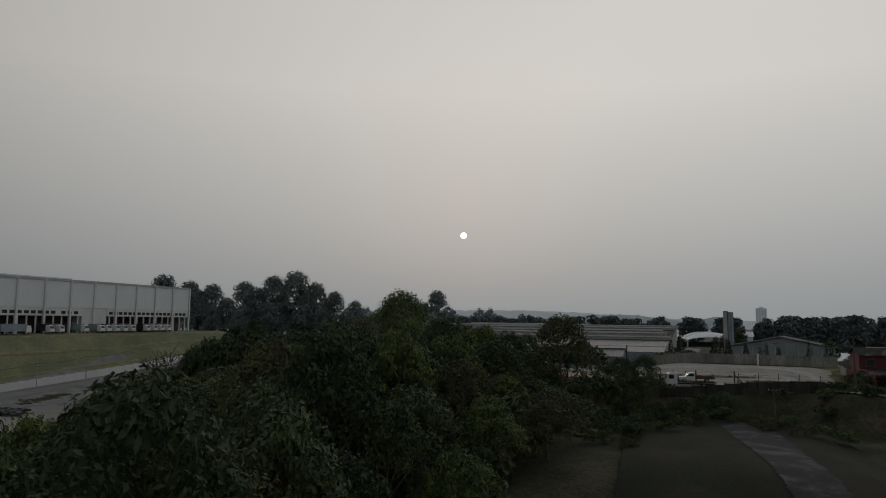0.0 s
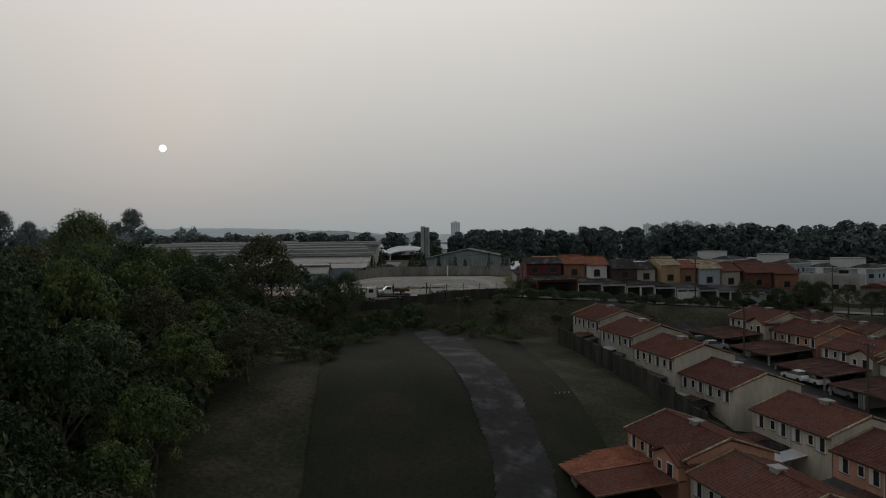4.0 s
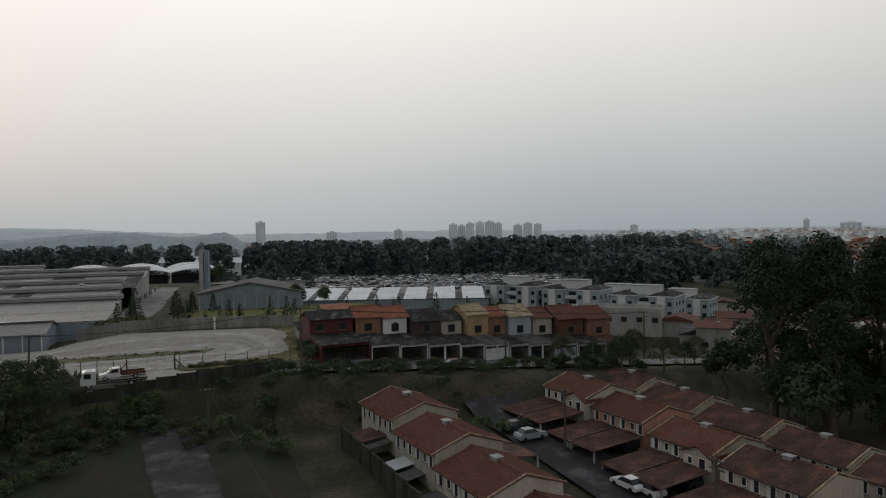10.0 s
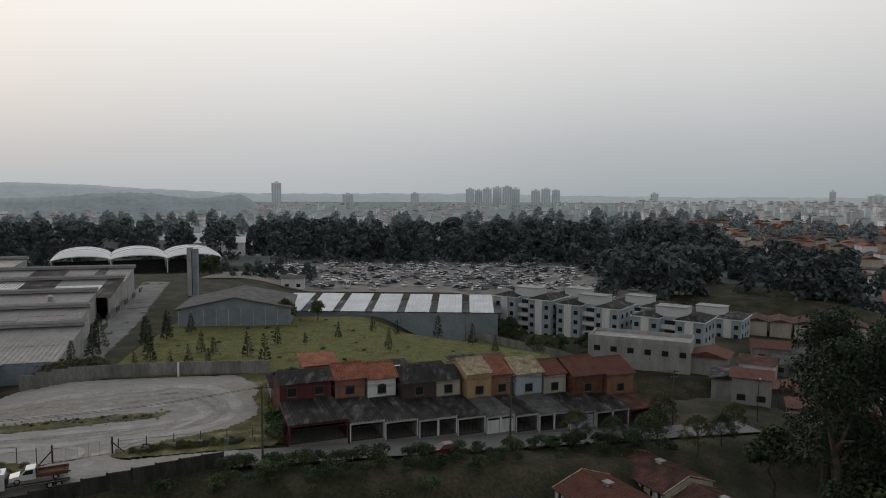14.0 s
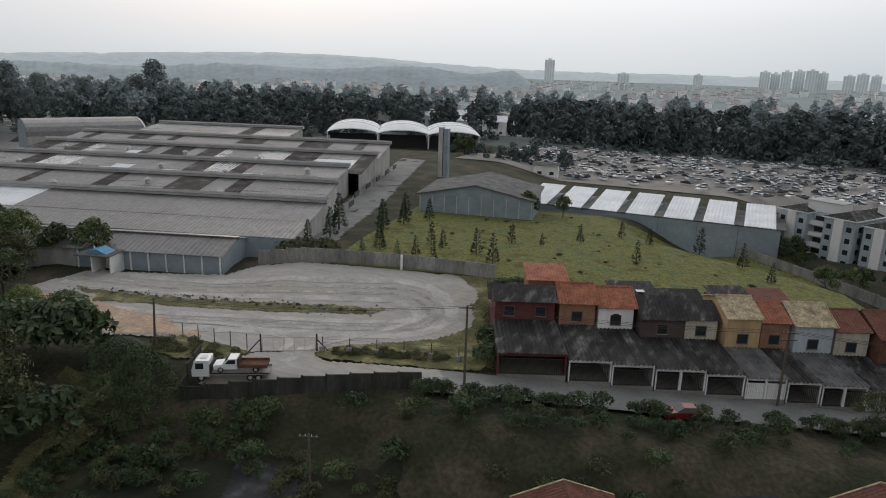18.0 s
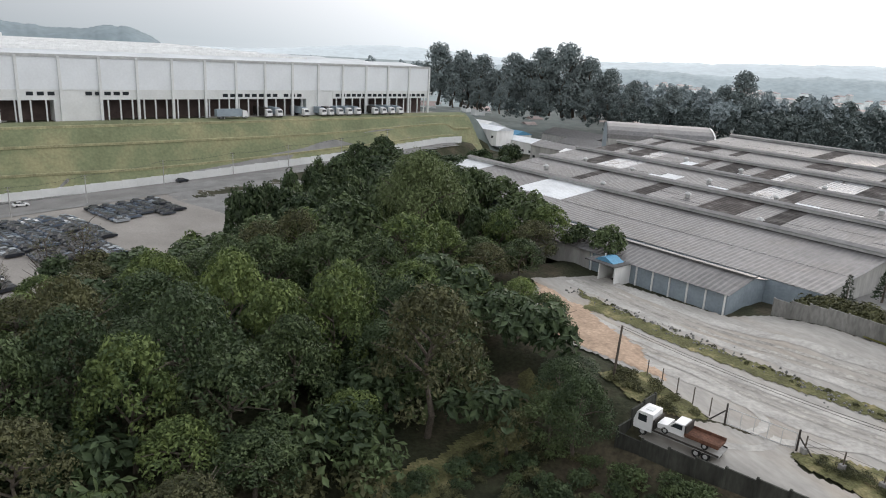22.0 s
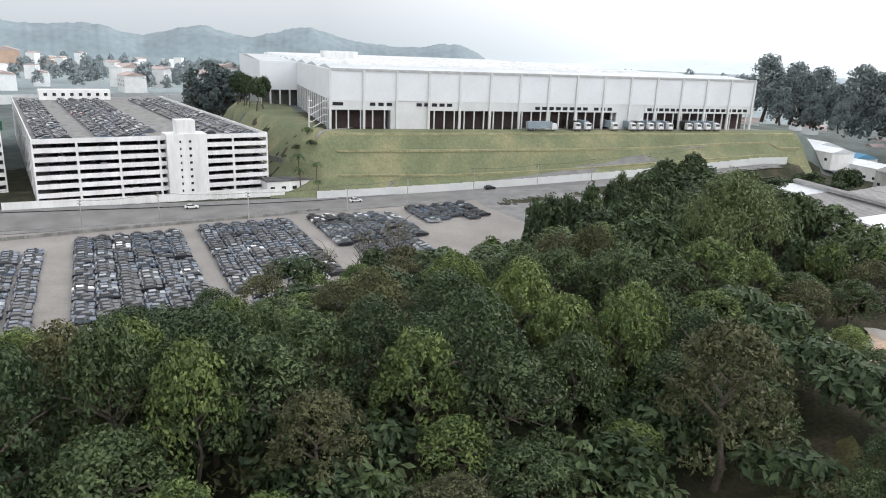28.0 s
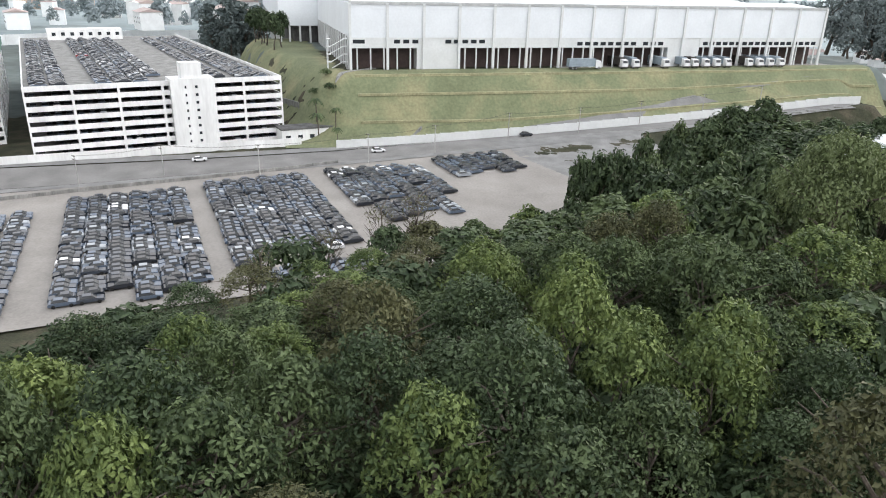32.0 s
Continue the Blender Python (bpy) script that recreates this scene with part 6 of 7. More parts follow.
# each range wears its own strength of painted haze
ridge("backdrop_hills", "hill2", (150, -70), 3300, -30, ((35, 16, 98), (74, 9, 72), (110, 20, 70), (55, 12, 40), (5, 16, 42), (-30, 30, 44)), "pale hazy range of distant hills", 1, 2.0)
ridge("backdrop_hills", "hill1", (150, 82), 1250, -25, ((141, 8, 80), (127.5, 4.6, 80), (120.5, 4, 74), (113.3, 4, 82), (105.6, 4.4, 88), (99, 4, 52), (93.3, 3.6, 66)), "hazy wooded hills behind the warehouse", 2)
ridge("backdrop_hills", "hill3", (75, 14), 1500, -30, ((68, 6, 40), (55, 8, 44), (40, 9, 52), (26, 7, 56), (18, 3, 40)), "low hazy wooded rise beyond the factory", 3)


def build_city():
    rng = random.Random(9)
    w, r = Geo(), Geo()
    for k in range(1500):
        a = radians(rng.uniform(30, -48) if k < 1000 else rng.uniform(30, 88))
        d = rng.uniform(650, 2300) if k < 1000 else rng.uniform(560, 1700)
        x, y = -math.sin(a) * d, math.cos(a) * d
        s = rng.uniform(4, 8)
        h = rng.uniform(4, 10)
        z = -18 + max(0, (d - 700)) * 0.006 + (12 if x > 200 else 0) * min(1, (x - 200) / 300 if x > 200 else 0)
        w.box(x - s, y - s, z - 8, x + s, y + s, z + h)
        r.prism([(x - s - 0.5, z + h + 0.02), (x + s + 0.5, z + h + 0.02), (x, z + h + rng.uniform(0.8, 2.4))], y - s, y + s)
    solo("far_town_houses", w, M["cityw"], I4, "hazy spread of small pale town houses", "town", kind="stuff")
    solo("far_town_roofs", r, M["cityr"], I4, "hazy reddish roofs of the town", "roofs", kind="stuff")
    # tower blocks on the skyline
    for yaw, d, wd, h, n in ((-0.3, 2500, 30, 72, 1), (-1.0, 2520, 28, 68, 1), (-1.7, 2480, 30, 74, 1), (-2.5, 2540, 32, 78, 1), (-3.3, 2500, 34, 80, 1), (-4.0, 2530, 28, 74, 1), (-5.6, 2700, 34, 68, 1), (-6.4, 2680, 34, 74, 1), (-7.2, 2720, 30, 70, 1),
                             (15.2, 2600, 34, 92, 1), (9.6, 2700, 40, 52, 1), (4.2, 2600, 30, 56, 1), (-14.8, 2500, 26, 58, 1), (-27, 2500, 18, 66, 1), (-29.8, 2600, 60, 54, 1)):
        a = radians(yaw)
        t = thing("tower_block", pose(-math.sin(a) * d, math.cos(a) * d, -26, rz=yaw), "distant pale tower block in the haze", "tower block", "skyline towers")
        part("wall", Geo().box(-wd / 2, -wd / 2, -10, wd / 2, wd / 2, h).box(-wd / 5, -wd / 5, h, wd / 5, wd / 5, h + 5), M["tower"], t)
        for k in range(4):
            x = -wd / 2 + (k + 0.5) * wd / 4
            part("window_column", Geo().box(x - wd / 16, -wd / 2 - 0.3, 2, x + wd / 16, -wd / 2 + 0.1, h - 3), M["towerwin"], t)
    s = thing("water_tower", pose(-47.9, 649.5, -22), "slim white water tower above the woods", "tower")
    part("shaft", Geo().tube((0, 0, -5), (0, 0, 24), 3.2, 3.2, 12), M["white"], s)
    s = solo("sun_disc", Geo(), M["white"], I4, "pale sun disc in the haze", "sun", kind="structure")
    bm = bmesh.new()
    bmesh.ops.create_uvsphere(bm, u_segments=32, v_segments=16, radius=21)
    bm.to_mesh(s.data)
    bm.free()
    s.data.materials.clear()
    s.data.materials.append(glow_mat("sun_glow", (1.0, 0.93, 0.86), 6.0))
    s.matrix_world = Matrix.Translation(sun_way * 4400)
    s.visible_shadow = False


build_city()


# ---------------------------------------------------------------- yard: walls, gate, posts, lorries
def wall_run(name, label, pts, h, thick, key, bay=2.6, below=1.2, posts=True):
    """A boundary wall along straight legs, built as panels between posts."""
    w = thing(name, I4, label, "wall")
    for (xa, ya), (xb, yb) in zip(pts, pts[1:]):
        ln = math.hypot(xb - xa, yb - ya)
        n = max(1, int(round(ln / bay)))
        rz = heading(xb - xa, yb - ya)
        for i in range(n):
            x, y = xa + (xb - xa) * i / n, ya + (yb - ya) * i / n
            x2, y2 = xa + (xb - xa) * (i + 0.5) / n, ya + (yb - ya) * (i + 0.5) / n
            z = z_at(x2, y2)
            part("panel", Geo().box(0.06, -thick / 2, -below, ln / n - 0.06, thick / 2, h), M[key], w, at=pose(x, y, z, rz=rz))
            if posts:
                part("post", Geo().box(-0.11, -thick / 2 - 0.05, -below, 0.11, thick / 2 + 0.05, h + 0.08), M[key], w, at=pose(x, y, z, rz=rz))
    return w


wall_run("boundary_wall", "grey concrete panel wall behind the dirt yard", ((-72, 138.6), (-47, 145.2), (-31.5, 147.0)), 2.4, 0.15, "concrete")
wall_run("boundary_wall", "dark stained block wall below the street", ((-53.8, 104.5), (-51.0, 98.2), (-27, 110.4)), 1.5, 0.18, "mossy", below=3.5)
wall_run("boundary_wall", "mossy grey block wall along the field", ((-13.2, 90.9), (1.9, 62.9), (9.5, 48.8)), 2.6, 0.2, "mossy", 3.2, 5.0)
wall_run("boundary_wall", "long white wall along the avenue", ((-196, -88), (-213.5, -59), (-239, -14)), 2.4, 0.25, "white", 6, 1.5)
wall_run("boundary_wall", "pale retaining wall along the avenue below the grass", ((-239.5, -2.5), (-279.5, 94), (-317.5, 187)), 2.8, 0.3, "panel2", 5, 2)
wall_run("boundary_wall", "low pale wall between lot and avenue", ((-166, -75), (-221, 3)), 0.9, 0.25, "concrete", 4, 1)

wall_run("boundary_wall", "long white wall on the hillside behind the car park", ((-455, -330), (-520, -285), (-560, -255), (-600, -180)), 7, 0.4, "cityw", 22, 8, False)
wall_run("boundary_wall", "pale concrete wall between the meadow and the flats", ((4, 226), (20, 209), (40, 186)), 2.3, 0.18, "concrete", 3.2, 2.0)
for k in range(26):
    a = random.random()
    plant(FARK[random.choice((0, 3, 1))], 12 + 42 * a + random.uniform(-3, 5), 226 - 40 * a + random.uniform(0, 6), random.uniform(0.3, 0.5), group="trees beside the flats")


def build_gate():
    w = thing("metal_gate", pose(-48.7, 109.4, 0.3, rz=heading(6.05, 3.25)), "wide steel-tube yard gate between braced posts", "gate")
    for x in (0, 6.87):
        part("gate_post", Geo().tube((x, 0, -0.5), (x, 0, 2.4), 0.11), M["steel"], w)
        part("brace", Geo().tube((x, 0, 1.7), (x + (-1.6 if x == 0 else 1.6), -0.2, 0), 0.08), M["steel"], w)
    for z in (0.25, 1.95):
        part("rail", Geo().tube((0.15, 0, z), (6.7, 0, z), 0.045), M["faclight"], w)
    for k in range(6):
        part("upright", Geo().tube((0.2 + k * 1.3, 0, 0.25), (0.2 + k * 1.3, 0, 1.95), 0.035), M["faclight"], w)
    f = thing("wire_fence", I4, "leaning posts of a wire fence on stone feet", "fence")
    for i in range(6):
        x, y = -42.0 + i * 3.2, 112.9 + i * 1.15
        z = z_at(x, y)
        part("post", Geo().tube((x, y, z - 0.4), (x + 0.05, y, z + 2.0), 0.07), M["wood"], f)
        part("foot", Geo().box(x - 0.25, y - 0.3, z - 0.3, x + 0.25, y + 0.2, z + 0.7), M["concrete"], f)
    for i in range(5):
        x, y = -50.5 - i * 2.4, 109.0 - i * 0.2
        z = z_at(x, y)
        part("post", Geo().tube((x, y, z - 0.4), (x, y, z + 2.1), 0.06), M["wood"], f)
    for z in (0.9, 1.4, 1.9):
        part("wire", Geo().tube((-42, 112.9, z + 0.2), (-26, 118.6, z + 0.1), 0.015, n=4), M["steel"], f)


build_gate()


def wheel(parent, x, y, r, wd=0.22):
    t = part("wheel", Geo().tube((x, y - wd / 2, r), (x, y + wd / 2, r), r, r, 12), M["rubber"], parent)
    part("rim", Geo().tube((x, y - wd / 2 - 0.01, r), (x, y + wd / 2 + 0.01, r), r * 0.55, r * 0.55, 8), M["faclight"], t)


def tow_truck():
    base = pose(-47.3, 102.5, z_at(-47.3, 102.5) + 0.08, rz=heading(-0.88, -0.47))
    w = thing("tow_truck", base, "white cab-over tow truck with a grey platform", "truck")
    part("chassis", Geo().box(-4.2, -0.45, 0.5, 4.2, 0.45, 0.75), M["steel"], w)
    part("cab", Geo().prism([(2.3, 0.6), (4.2, 0.6), (4.25, 1.4), (3.95, 2.35), (3.7, 2.5), (2.3, 2.5)], -1.08, 1.08), CAR[3], w)
    part("windscreen", Geo().prism([(4.27, 1.5), (4.0, 2.3), (3.93, 2.3), (4.2, 1.5)], -0.95, 0.95), M["glass"], w)
    part("side_window", Geo().box(2.9, -1.1, 1.5, 3.8, 1.1, 2.2), M["glass"], w)
    part("roof_hatch", Geo().box(2.7, -0.4, 2.5, 3.4, 0.4, 2.58), M["panel2"], w)
    part("platform", Geo().box(-4.3, -1.15, 0.82, 2.2, 1.15, 0.95), M["greyblock"], w)
    part("headboard", Geo().box(2.1, -1.1, 0.95, 2.22, 1.1, 2.0), M["steel"], w)
    for y in (-1.17, 1.1):
        part("platform_rail", Geo().box(-4.3, y, 0.9, 2.2, y + 0.07, 1.08), M["steel"], w)
    for x in (3.2, -2.2, -3.1):
        for y in (-0.95, 0.95):
            wheel(w, x, y, 0.42)
    for y in (-0.75, 0.75):
        part("headlight", Geo().box(4.22, y - 0.18, 0.85, 4.28, y + 0.18, 1.05), M["panel2"], w)
    q = thing("pickup_truck", base @ Matrix.Translation((-0.9, 0, 0.95)), "white pickup with a rusty wooden bed on the tow platform", "truck")
    part("cab", Geo().prism([(0.1, 0.4), (2.75, 0.4), (2.8, 0.85), (1.75, 1.0), (1.15, 1.62), (0.15, 1.66)], -0.85, 0.85), CAR[3], q)
    part("windscreen", Geo().prism([(1.77, 1.02), (1.2, 1.6), (1.12, 1.6), (1.69, 1.02)], -0.74, 0.74), M["glass"], q)
    part("side_window", Geo().prism([(0.35, 1.05), (1.5, 1.05), (1.08, 1.52), (0.35, 1.55)], -0.87, 0.87), M["glass"], q)
    part("bed_floor", Geo().box(-3.2, -1.0, 0.6, 0.0, 1.0, 0.7), M["rust"], q)
    for k in range(7):
        part("plank", Geo().box(-3.15, -0.98 + k * 0.28, 0.704, -0.05, -0.72 + k * 0.28, 0.73), M["rust"], q)
    part("side_board", Geo().box(-3.2, -1.04, 0.7, 0.0, -1.0, 1.02), M["rust"], q)
    part("side_board", Geo().box(-3.2, 1.0, 0.7, 0.0, 1.04, 1.02), M["rust"], q)
    part("headboard", Geo().box(-0.05, -1.0, 0.7, 0.05, 1.0, 1.7), M["steel"], q)
    for x in (2.0, -1.9):
        for y in (-0.75, 0.75):
            wheel(q, x, y, 0.34, 0.2)


tow_truck()


# ---------------------------------------------------------------- cars
def car_kind(paint, label, suv=False):
    w = thing("car", I4, label, "car")
    k = 0.12 if suv else 0
    body = [(-2.15, 0.35), (2.15, 0.35), (2.2, 0.6), (2.05, 0.82 + k), (1.1, 0.95 + k), (-1.95, 0.98 + k), (-2.2, 0.7)]
    part("body", Geo().prism(body, -0.87, 0.87), paint, w)
    part("roof", Geo().box(-1.22, -0.63, 1.42 + k, 0.17, 0.63, 1.475 + k), paint, w)
    part("window_band", Geo().add([(1.0, -0.82, 0.94 + k), (-1.7, -0.82, 0.97 + k), (-1.7, 0.82, 0.97 + k), (1.0, 0.82, 0.94 + k), (0.15, -0.62, 1.44 + k), (-1.2, -0.62, 1.44 + k), (-1.2, 0.62, 1.44 + k), (0.15, 0.62, 1.44 + k)],
                             [(0, 4, 5, 1), (1, 5, 6, 2), (2, 6, 7, 3), (3, 7, 4, 0)]), M["glass"], w)
    for x in (1.35, -1.35):
        for y in (-0.8, 0.8):
            part("wheel", Geo().tube((x, y - 0.1, 0.33), (x, y + 0.1, 0.33), 0.33, 0.33, 10), M["rubber"], w)
    return w


CARS = [car_kind(CAR[i], lab + " car in the storage lot", i % 2 == 0) for i, lab in enumerate(("black", "dark graphite", "silver", "white", "dark red", "blue-grey"))]
random.seed(21)
A31 = radians(31)
LU, LV = Vector((math.cos(A31), math.sin(A31), 0)), Vector((-math.sin(A31), math.cos(A31), 0))   # away from the avenue, along it
lot_cars = 0


def car_mix():
    return random.choices(range(6), (30, 33, 9, 2.5, 0.25, 27))[0]


def put_car(p, ang, group):
    global lot_cars
    k = car_mix()
    m = Matrix.Translation(p) @ pose(0, 0, 0, rz=ang + random.choice((0, 0, 0, 0, 0, 180)) + random.uniform(-0.8, 0.8))
    if lot_cars < 270:
        ob = copy_thing(CARS[k], m)
        ob["group"] = group
        lot_cars += 1
        return
    EXTRA[k].append(m)


EXTRA = {k: [] for k in range(6)}
# blocks: distance along the avenue, columns, rows, first row's distance from the lot's avenue edge
C0 = Vector((-178, 8, 0))
for v0, cols, rows, u0, pitch in ((-51.3, 6, 30, -25, 4.5), (-19.8, 6, 27, -28, 4.55), (-72.8, 3, 29, -18, 5.2), (13.0, 6, 15, -29, 4.7), (46.5, 5, 9, -30, 4.8), (-17, 5, 3, 34.5, 4.6), (17, 4, 6, 4, 4.8)):
    for c in range(cols):
        for r in range(rows - (c % 3)):
            if random.random() < 0.04:
                continue
            p = C0 + LV * (v0 + c * pitch + random.uniform(-0.2, 0.2)) + LU * (u0 + r * 2.15 + (0.5 if r > 11 else 0) + random.uniform(-0.12, 0.12) + 0.45 * c * (v0 == 13.0))
            p.z = z_at(p.x, p.y) + 0.04
            put_car(p, 121, "cars in the storage lot")


def car_stuff(name, rows, label):
    """Cars past the first three hundred, joined by paint."""
    for k, ms in rows.items():
        if not ms:
            continue
        for child in CARS[k].children:
            nm = child.name.split(".")[0]
            if nm == "wheel":
                continue
            vs, fs = [tuple(v.co) for v in child.data.vertices], [tuple(p.vertices) for p in child.data.polygons]
            g = Geo()
            for m in ms:
                g.add([m @ Vector(v) for v in vs], fs)
            solo(name, g, child.data.materials[0], I4, label, "cars", kind="stuff")


# the roof deck of the car park
deck = garage.matrix_world
for row in range(9):
    x0 = (4, 9.2, 21, 26.2, 31.4, 36.6, 54.5, 62, 67.2)[row]
    for r in range(58):
        if random.random() < 0.9 and not (33 < x0 < 54 and r < 5):
            EXTRA[car_mix()].append(deck @ pose(x0 + random.uniform(-0.2, 0.2), 4 + r * 2.75, H8 + 0.02, rz=random.choice((0, 180))))
for lev in range(1, 8):
    for r in range(24):
        if random.random() < 0.75:
            EXTRA[car_mix()].append(deck @ pose(2 + r * 2.95, 3.6, lev * 2.8 + 0.02, rz=random.choice((90, 270))))
car_stuff("parked_cars", EXTRA, "many parked cars of the storage lot and car park")
JUNK = {k: [] for k in range(6)}
for _ in range(540):
    x, y = random.uniform(-100, 88), random.uniform(297, 396)
    JUNK[random.choice((0, 1, 2, 3, 3, 2, 5, 3))].append(pose(x, y, -4.4 + random.uniform(0, 0.9), rz=random.uniform(0, 360)))
car_stuff("scrap_cars", JUNK, "crowded scrapyard cars behind the sheds")



# ---------------------------------------------------------------- poles, lamps and wires
def power_pole(x, y, h, z=None, label="weathered utility pole with cross-arms", arms=2, rz=25, key="greyblock", lean=0.0):
    z = z_at(x, y) if z is None else z
    w = thing("utility_pole", pose(x, y, z, rz=rz) @ pose(0, 0, 0, ry=lean), label, "pole", "utility poles")
    part("shaft", Geo().tube((0, 0, -0.6), (0, 0, h), 0.17, 0.11, 8), M[key], w)
    for k in range(arms):
        zz = h - 0.3 - k * 0.9
        arm = part("cross_arm", Geo().box(-0.95, -0.22, zz, 0.95, -0.12, zz + 0.11), M["wood"], w)
        for q in (-0.8, -0.3, 0.3, 0.8):
            part("insulator", Geo().tube((q, -0.17, zz + 0.11), (q, -0.17, zz + 0.3), 0.05, 0.03, 6), M["greyblock"], arm)
    return Vector((x, y, z + h))


def wires(a, b, sag=0.6, n=3):
    """Slack wires between two pole tops."""
    w = thing("overhead_wires", I4, "slack black overhead wires between poles", "wires")
    d = (b - a).normalized()
    s = Vector((-d.y, d.x, 0))
    for k in range(n):
        off = s * (k - (n - 1) / 2) * 0.55 + Vector((0, 0, -0.15))
        pts = [a.lerp(b, i / 8) + off - Vector((0, 0, 4 * sag * i / 8 * (1 - i / 8))) for i in range(9)]
        g = Geo().add([q + (s * u + Vector((0, 0, v))) * 0.022 for q in pts for u, v in ((1, 0), (0, 1), (-1, 0), (0, -1))],
                      [(4 * i + j, 4 * i + (j + 1) % 4, 4 * i + 4 + (j + 1) % 4, 4 * i + 4 + j) for i in range(8) for j in range(4)] + [(3, 2, 1, 0), (32, 33, 34, 35)])
        part("wire", g, M["steel"], w)


p1 = power_pole(-22.9, 113.0, 9.8, -0.1, arms=1, key="wood")
p2 = power_pole(10.4, 130.5, 9.4, -2.5, key="wood")
p3 = power_pole(39, 143.5, 9.4, -4.8, key="wood")
p4 = power_pole(-60.3, 103.7, 7.2, 0.0, "leaning dark wooden pole behind the trucks", 0, 10, "wood", 3)
wires(p1, p2)
wires(p2, p3)
wires(p4, p1, 0.8, 2)
e1 = power_pole(26.6, 73.6, 8.6, None, rz=118, key="wood")
e2 = power_pole(15.2, 95.0, 8.0, None, rz=118, key="wood")
e3 = power_pole(38.5, 51.5, 8.4, None, rz=118, key="wood")
wires(e1, e2)
wires(e1, e3)
f1 = power_pole(-9.1, 57.6, 7.2, -13.2, "thin dark pole in the field", 1, 20, "wood")
f2 = power_pole(-31, 94, 6.0, None, "thin dark pole on the bank", 1, 20, "wood")
wires(f1, f2, 0.5, 1)
w = thing("white_post", pose(-47.0, 144.0, 0.6), "thin white concrete post in front of the wall", "post")
part("shaft", Geo().box(-0.14, -0.14, -0.5, 0.14, 0.14, 4.2), M["white"], w)
w = thing("white_post", pose(-94.4, 124.2, 0.5), "thin white pipe post beside the hut", "post")
part("shaft", Geo().tube((0, 0, -0.5), (0, 0, 4.0), 0.12), M["white"], w)
ave = []
for x, y in ((-186, -57), (-202, -42), (-203.5, -14.5), (-222, 12), (-236, 30), (-258, 52), (-268, 76), (-280, 98), (-292, 122), (-306, 146)):
    ave.append(power_pole(x, y, 8.8, None, "grey concrete pole along the avenue", 2, 60))
for a, b in zip(ave, ave[1:]):
    wires(a, b, 0.7, 2)


def street_lamp(x, y, h, rz):
    w = thing("street_lamp", pose(x, y, z_at(x, y), rz=rz), "curved steel street lamp", "street lamp", "street lamps")
    part("post", Geo().tube((0, 0, -0.5), (0, 0, h * 0.85), 0.08, 0.06), M["steel"], w)
    part("arm", Geo().tube((0, 0, h * 0.85), (0.7, 0, h * 0.97), 0.05).tube((0.7, 0, h * 0.97), (1.6, 0, h), 0.05), M["steel"], w)
    part("lamp_head", Geo().prism([(1.5, h - 0.08), (2.1, h - 0.04), (2.05, h + 0.12), (1.5, h + 0.1)], -0.14, 0.14), M["panel2"], w)


for x, y, r in ((56, 150, 60), (70, 165, 200), (58, 92, 30)):
    street_lamp(x, y, 7.5, r)


# ---------------------------------------------------------------- lorries at the docks, stairs and walls on the grass bank
WM = Matrix.Translation((-270, -5, 4.6)) @ Matrix(((-0.38, -0.925, 0, 0), (0.925, -0.38, 0, 0), (0, 0, 1, 0), (0, 0, 0, 1)))


def lorry(m, key="bluegrey", label="dark grey box lorry with white cab at the docks"):
    w = thing("box_lorry", m, label, "lorry", "lorries at the docks")
    part("trailer", Geo().box(-9.5, -1.25, 1.1, 1.2, 1.25, 3.9), M[key], w)
    part("cab", Geo().prism([(1.5, 0.6), (3.8, 0.6), (3.8, 2.0), (3.4, 3.2), (1.5, 3.5)], -1.2, 1.2), CAR[3], w)
    part("windscreen", Geo().prism([(3.82, 2.05), (3.46, 3.05), (3.4, 3.05), (3.76, 2.05)], -1.05, 1.05), M["glass"], w)
    part("bumper", Geo().box(3.8, -1.2, 0.4, 3.95, 1.2, 0.8), M["steel"], w)
    for x in (2.8, -6.5, -8.0):
        for y in (-1.05, 1.05):
            wheel(w, x, y, 0.5, 0.3)


for i, x in enumerate((104, 109, 122, 131, 135, 140, 145, 150, 160, 165, 170, 175)):
    lorry(WM @ pose(x, -3.0, 0.12, rz=-90), "bluegrey" if i % 4 else "steel")
lorry(WM @ pose(90, -6.0, 0.12, rz=0), "bluegrey", "long dark blue tarpaulin lorry along the dock")


def bank_line(name, pts, wd, h, key, label, cat):
    """A narrow raised strip that follows the bank, in one piece."""
    line = []
    for (xa, ya), (xb, yb) in zip(pts, pts[1:]):
        n = max(2, int(math.hypot(xb - xa, yb - ya) / 1.5))
        line += [Vector((xa + (xb - xa) * i / n, ya + (yb - ya) * i / n, 0)) for i in range(n)]
    line.append(Vector((*pts[-1], 0)))
    g = Geo()
    for i, p in enumerate(line):
        d = (line[min(i + 1, len(line) - 1)] - line[max(i - 1, 0)]).normalized()
        s = Vector((-d.y, d.x, 0)) * wd / 2
        z = z_at(p.x, p.y)
        g.v += [(p.x - s.x, p.y - s.y, z + h), (p.x + s.x, p.y + s.y, z + h), (p.x - s.x, p.y - s.y, z - 0.6), (p.x + s.x, p.y + s.y, z - 0.6)]
    m = 4 * (len(line) - 1)
    g.f = [f for i in range(0, m, 4) for f in ((i, i + 1, i + 5, i + 4), (i + 1, i + 3, i + 7, i + 5), (i + 2, i, i + 4, i + 6))] + [(0, 2, 3, 1), (m, m + 1, m + 3, m + 2)]
    solo(name, g, M[key], I4, label, cat)


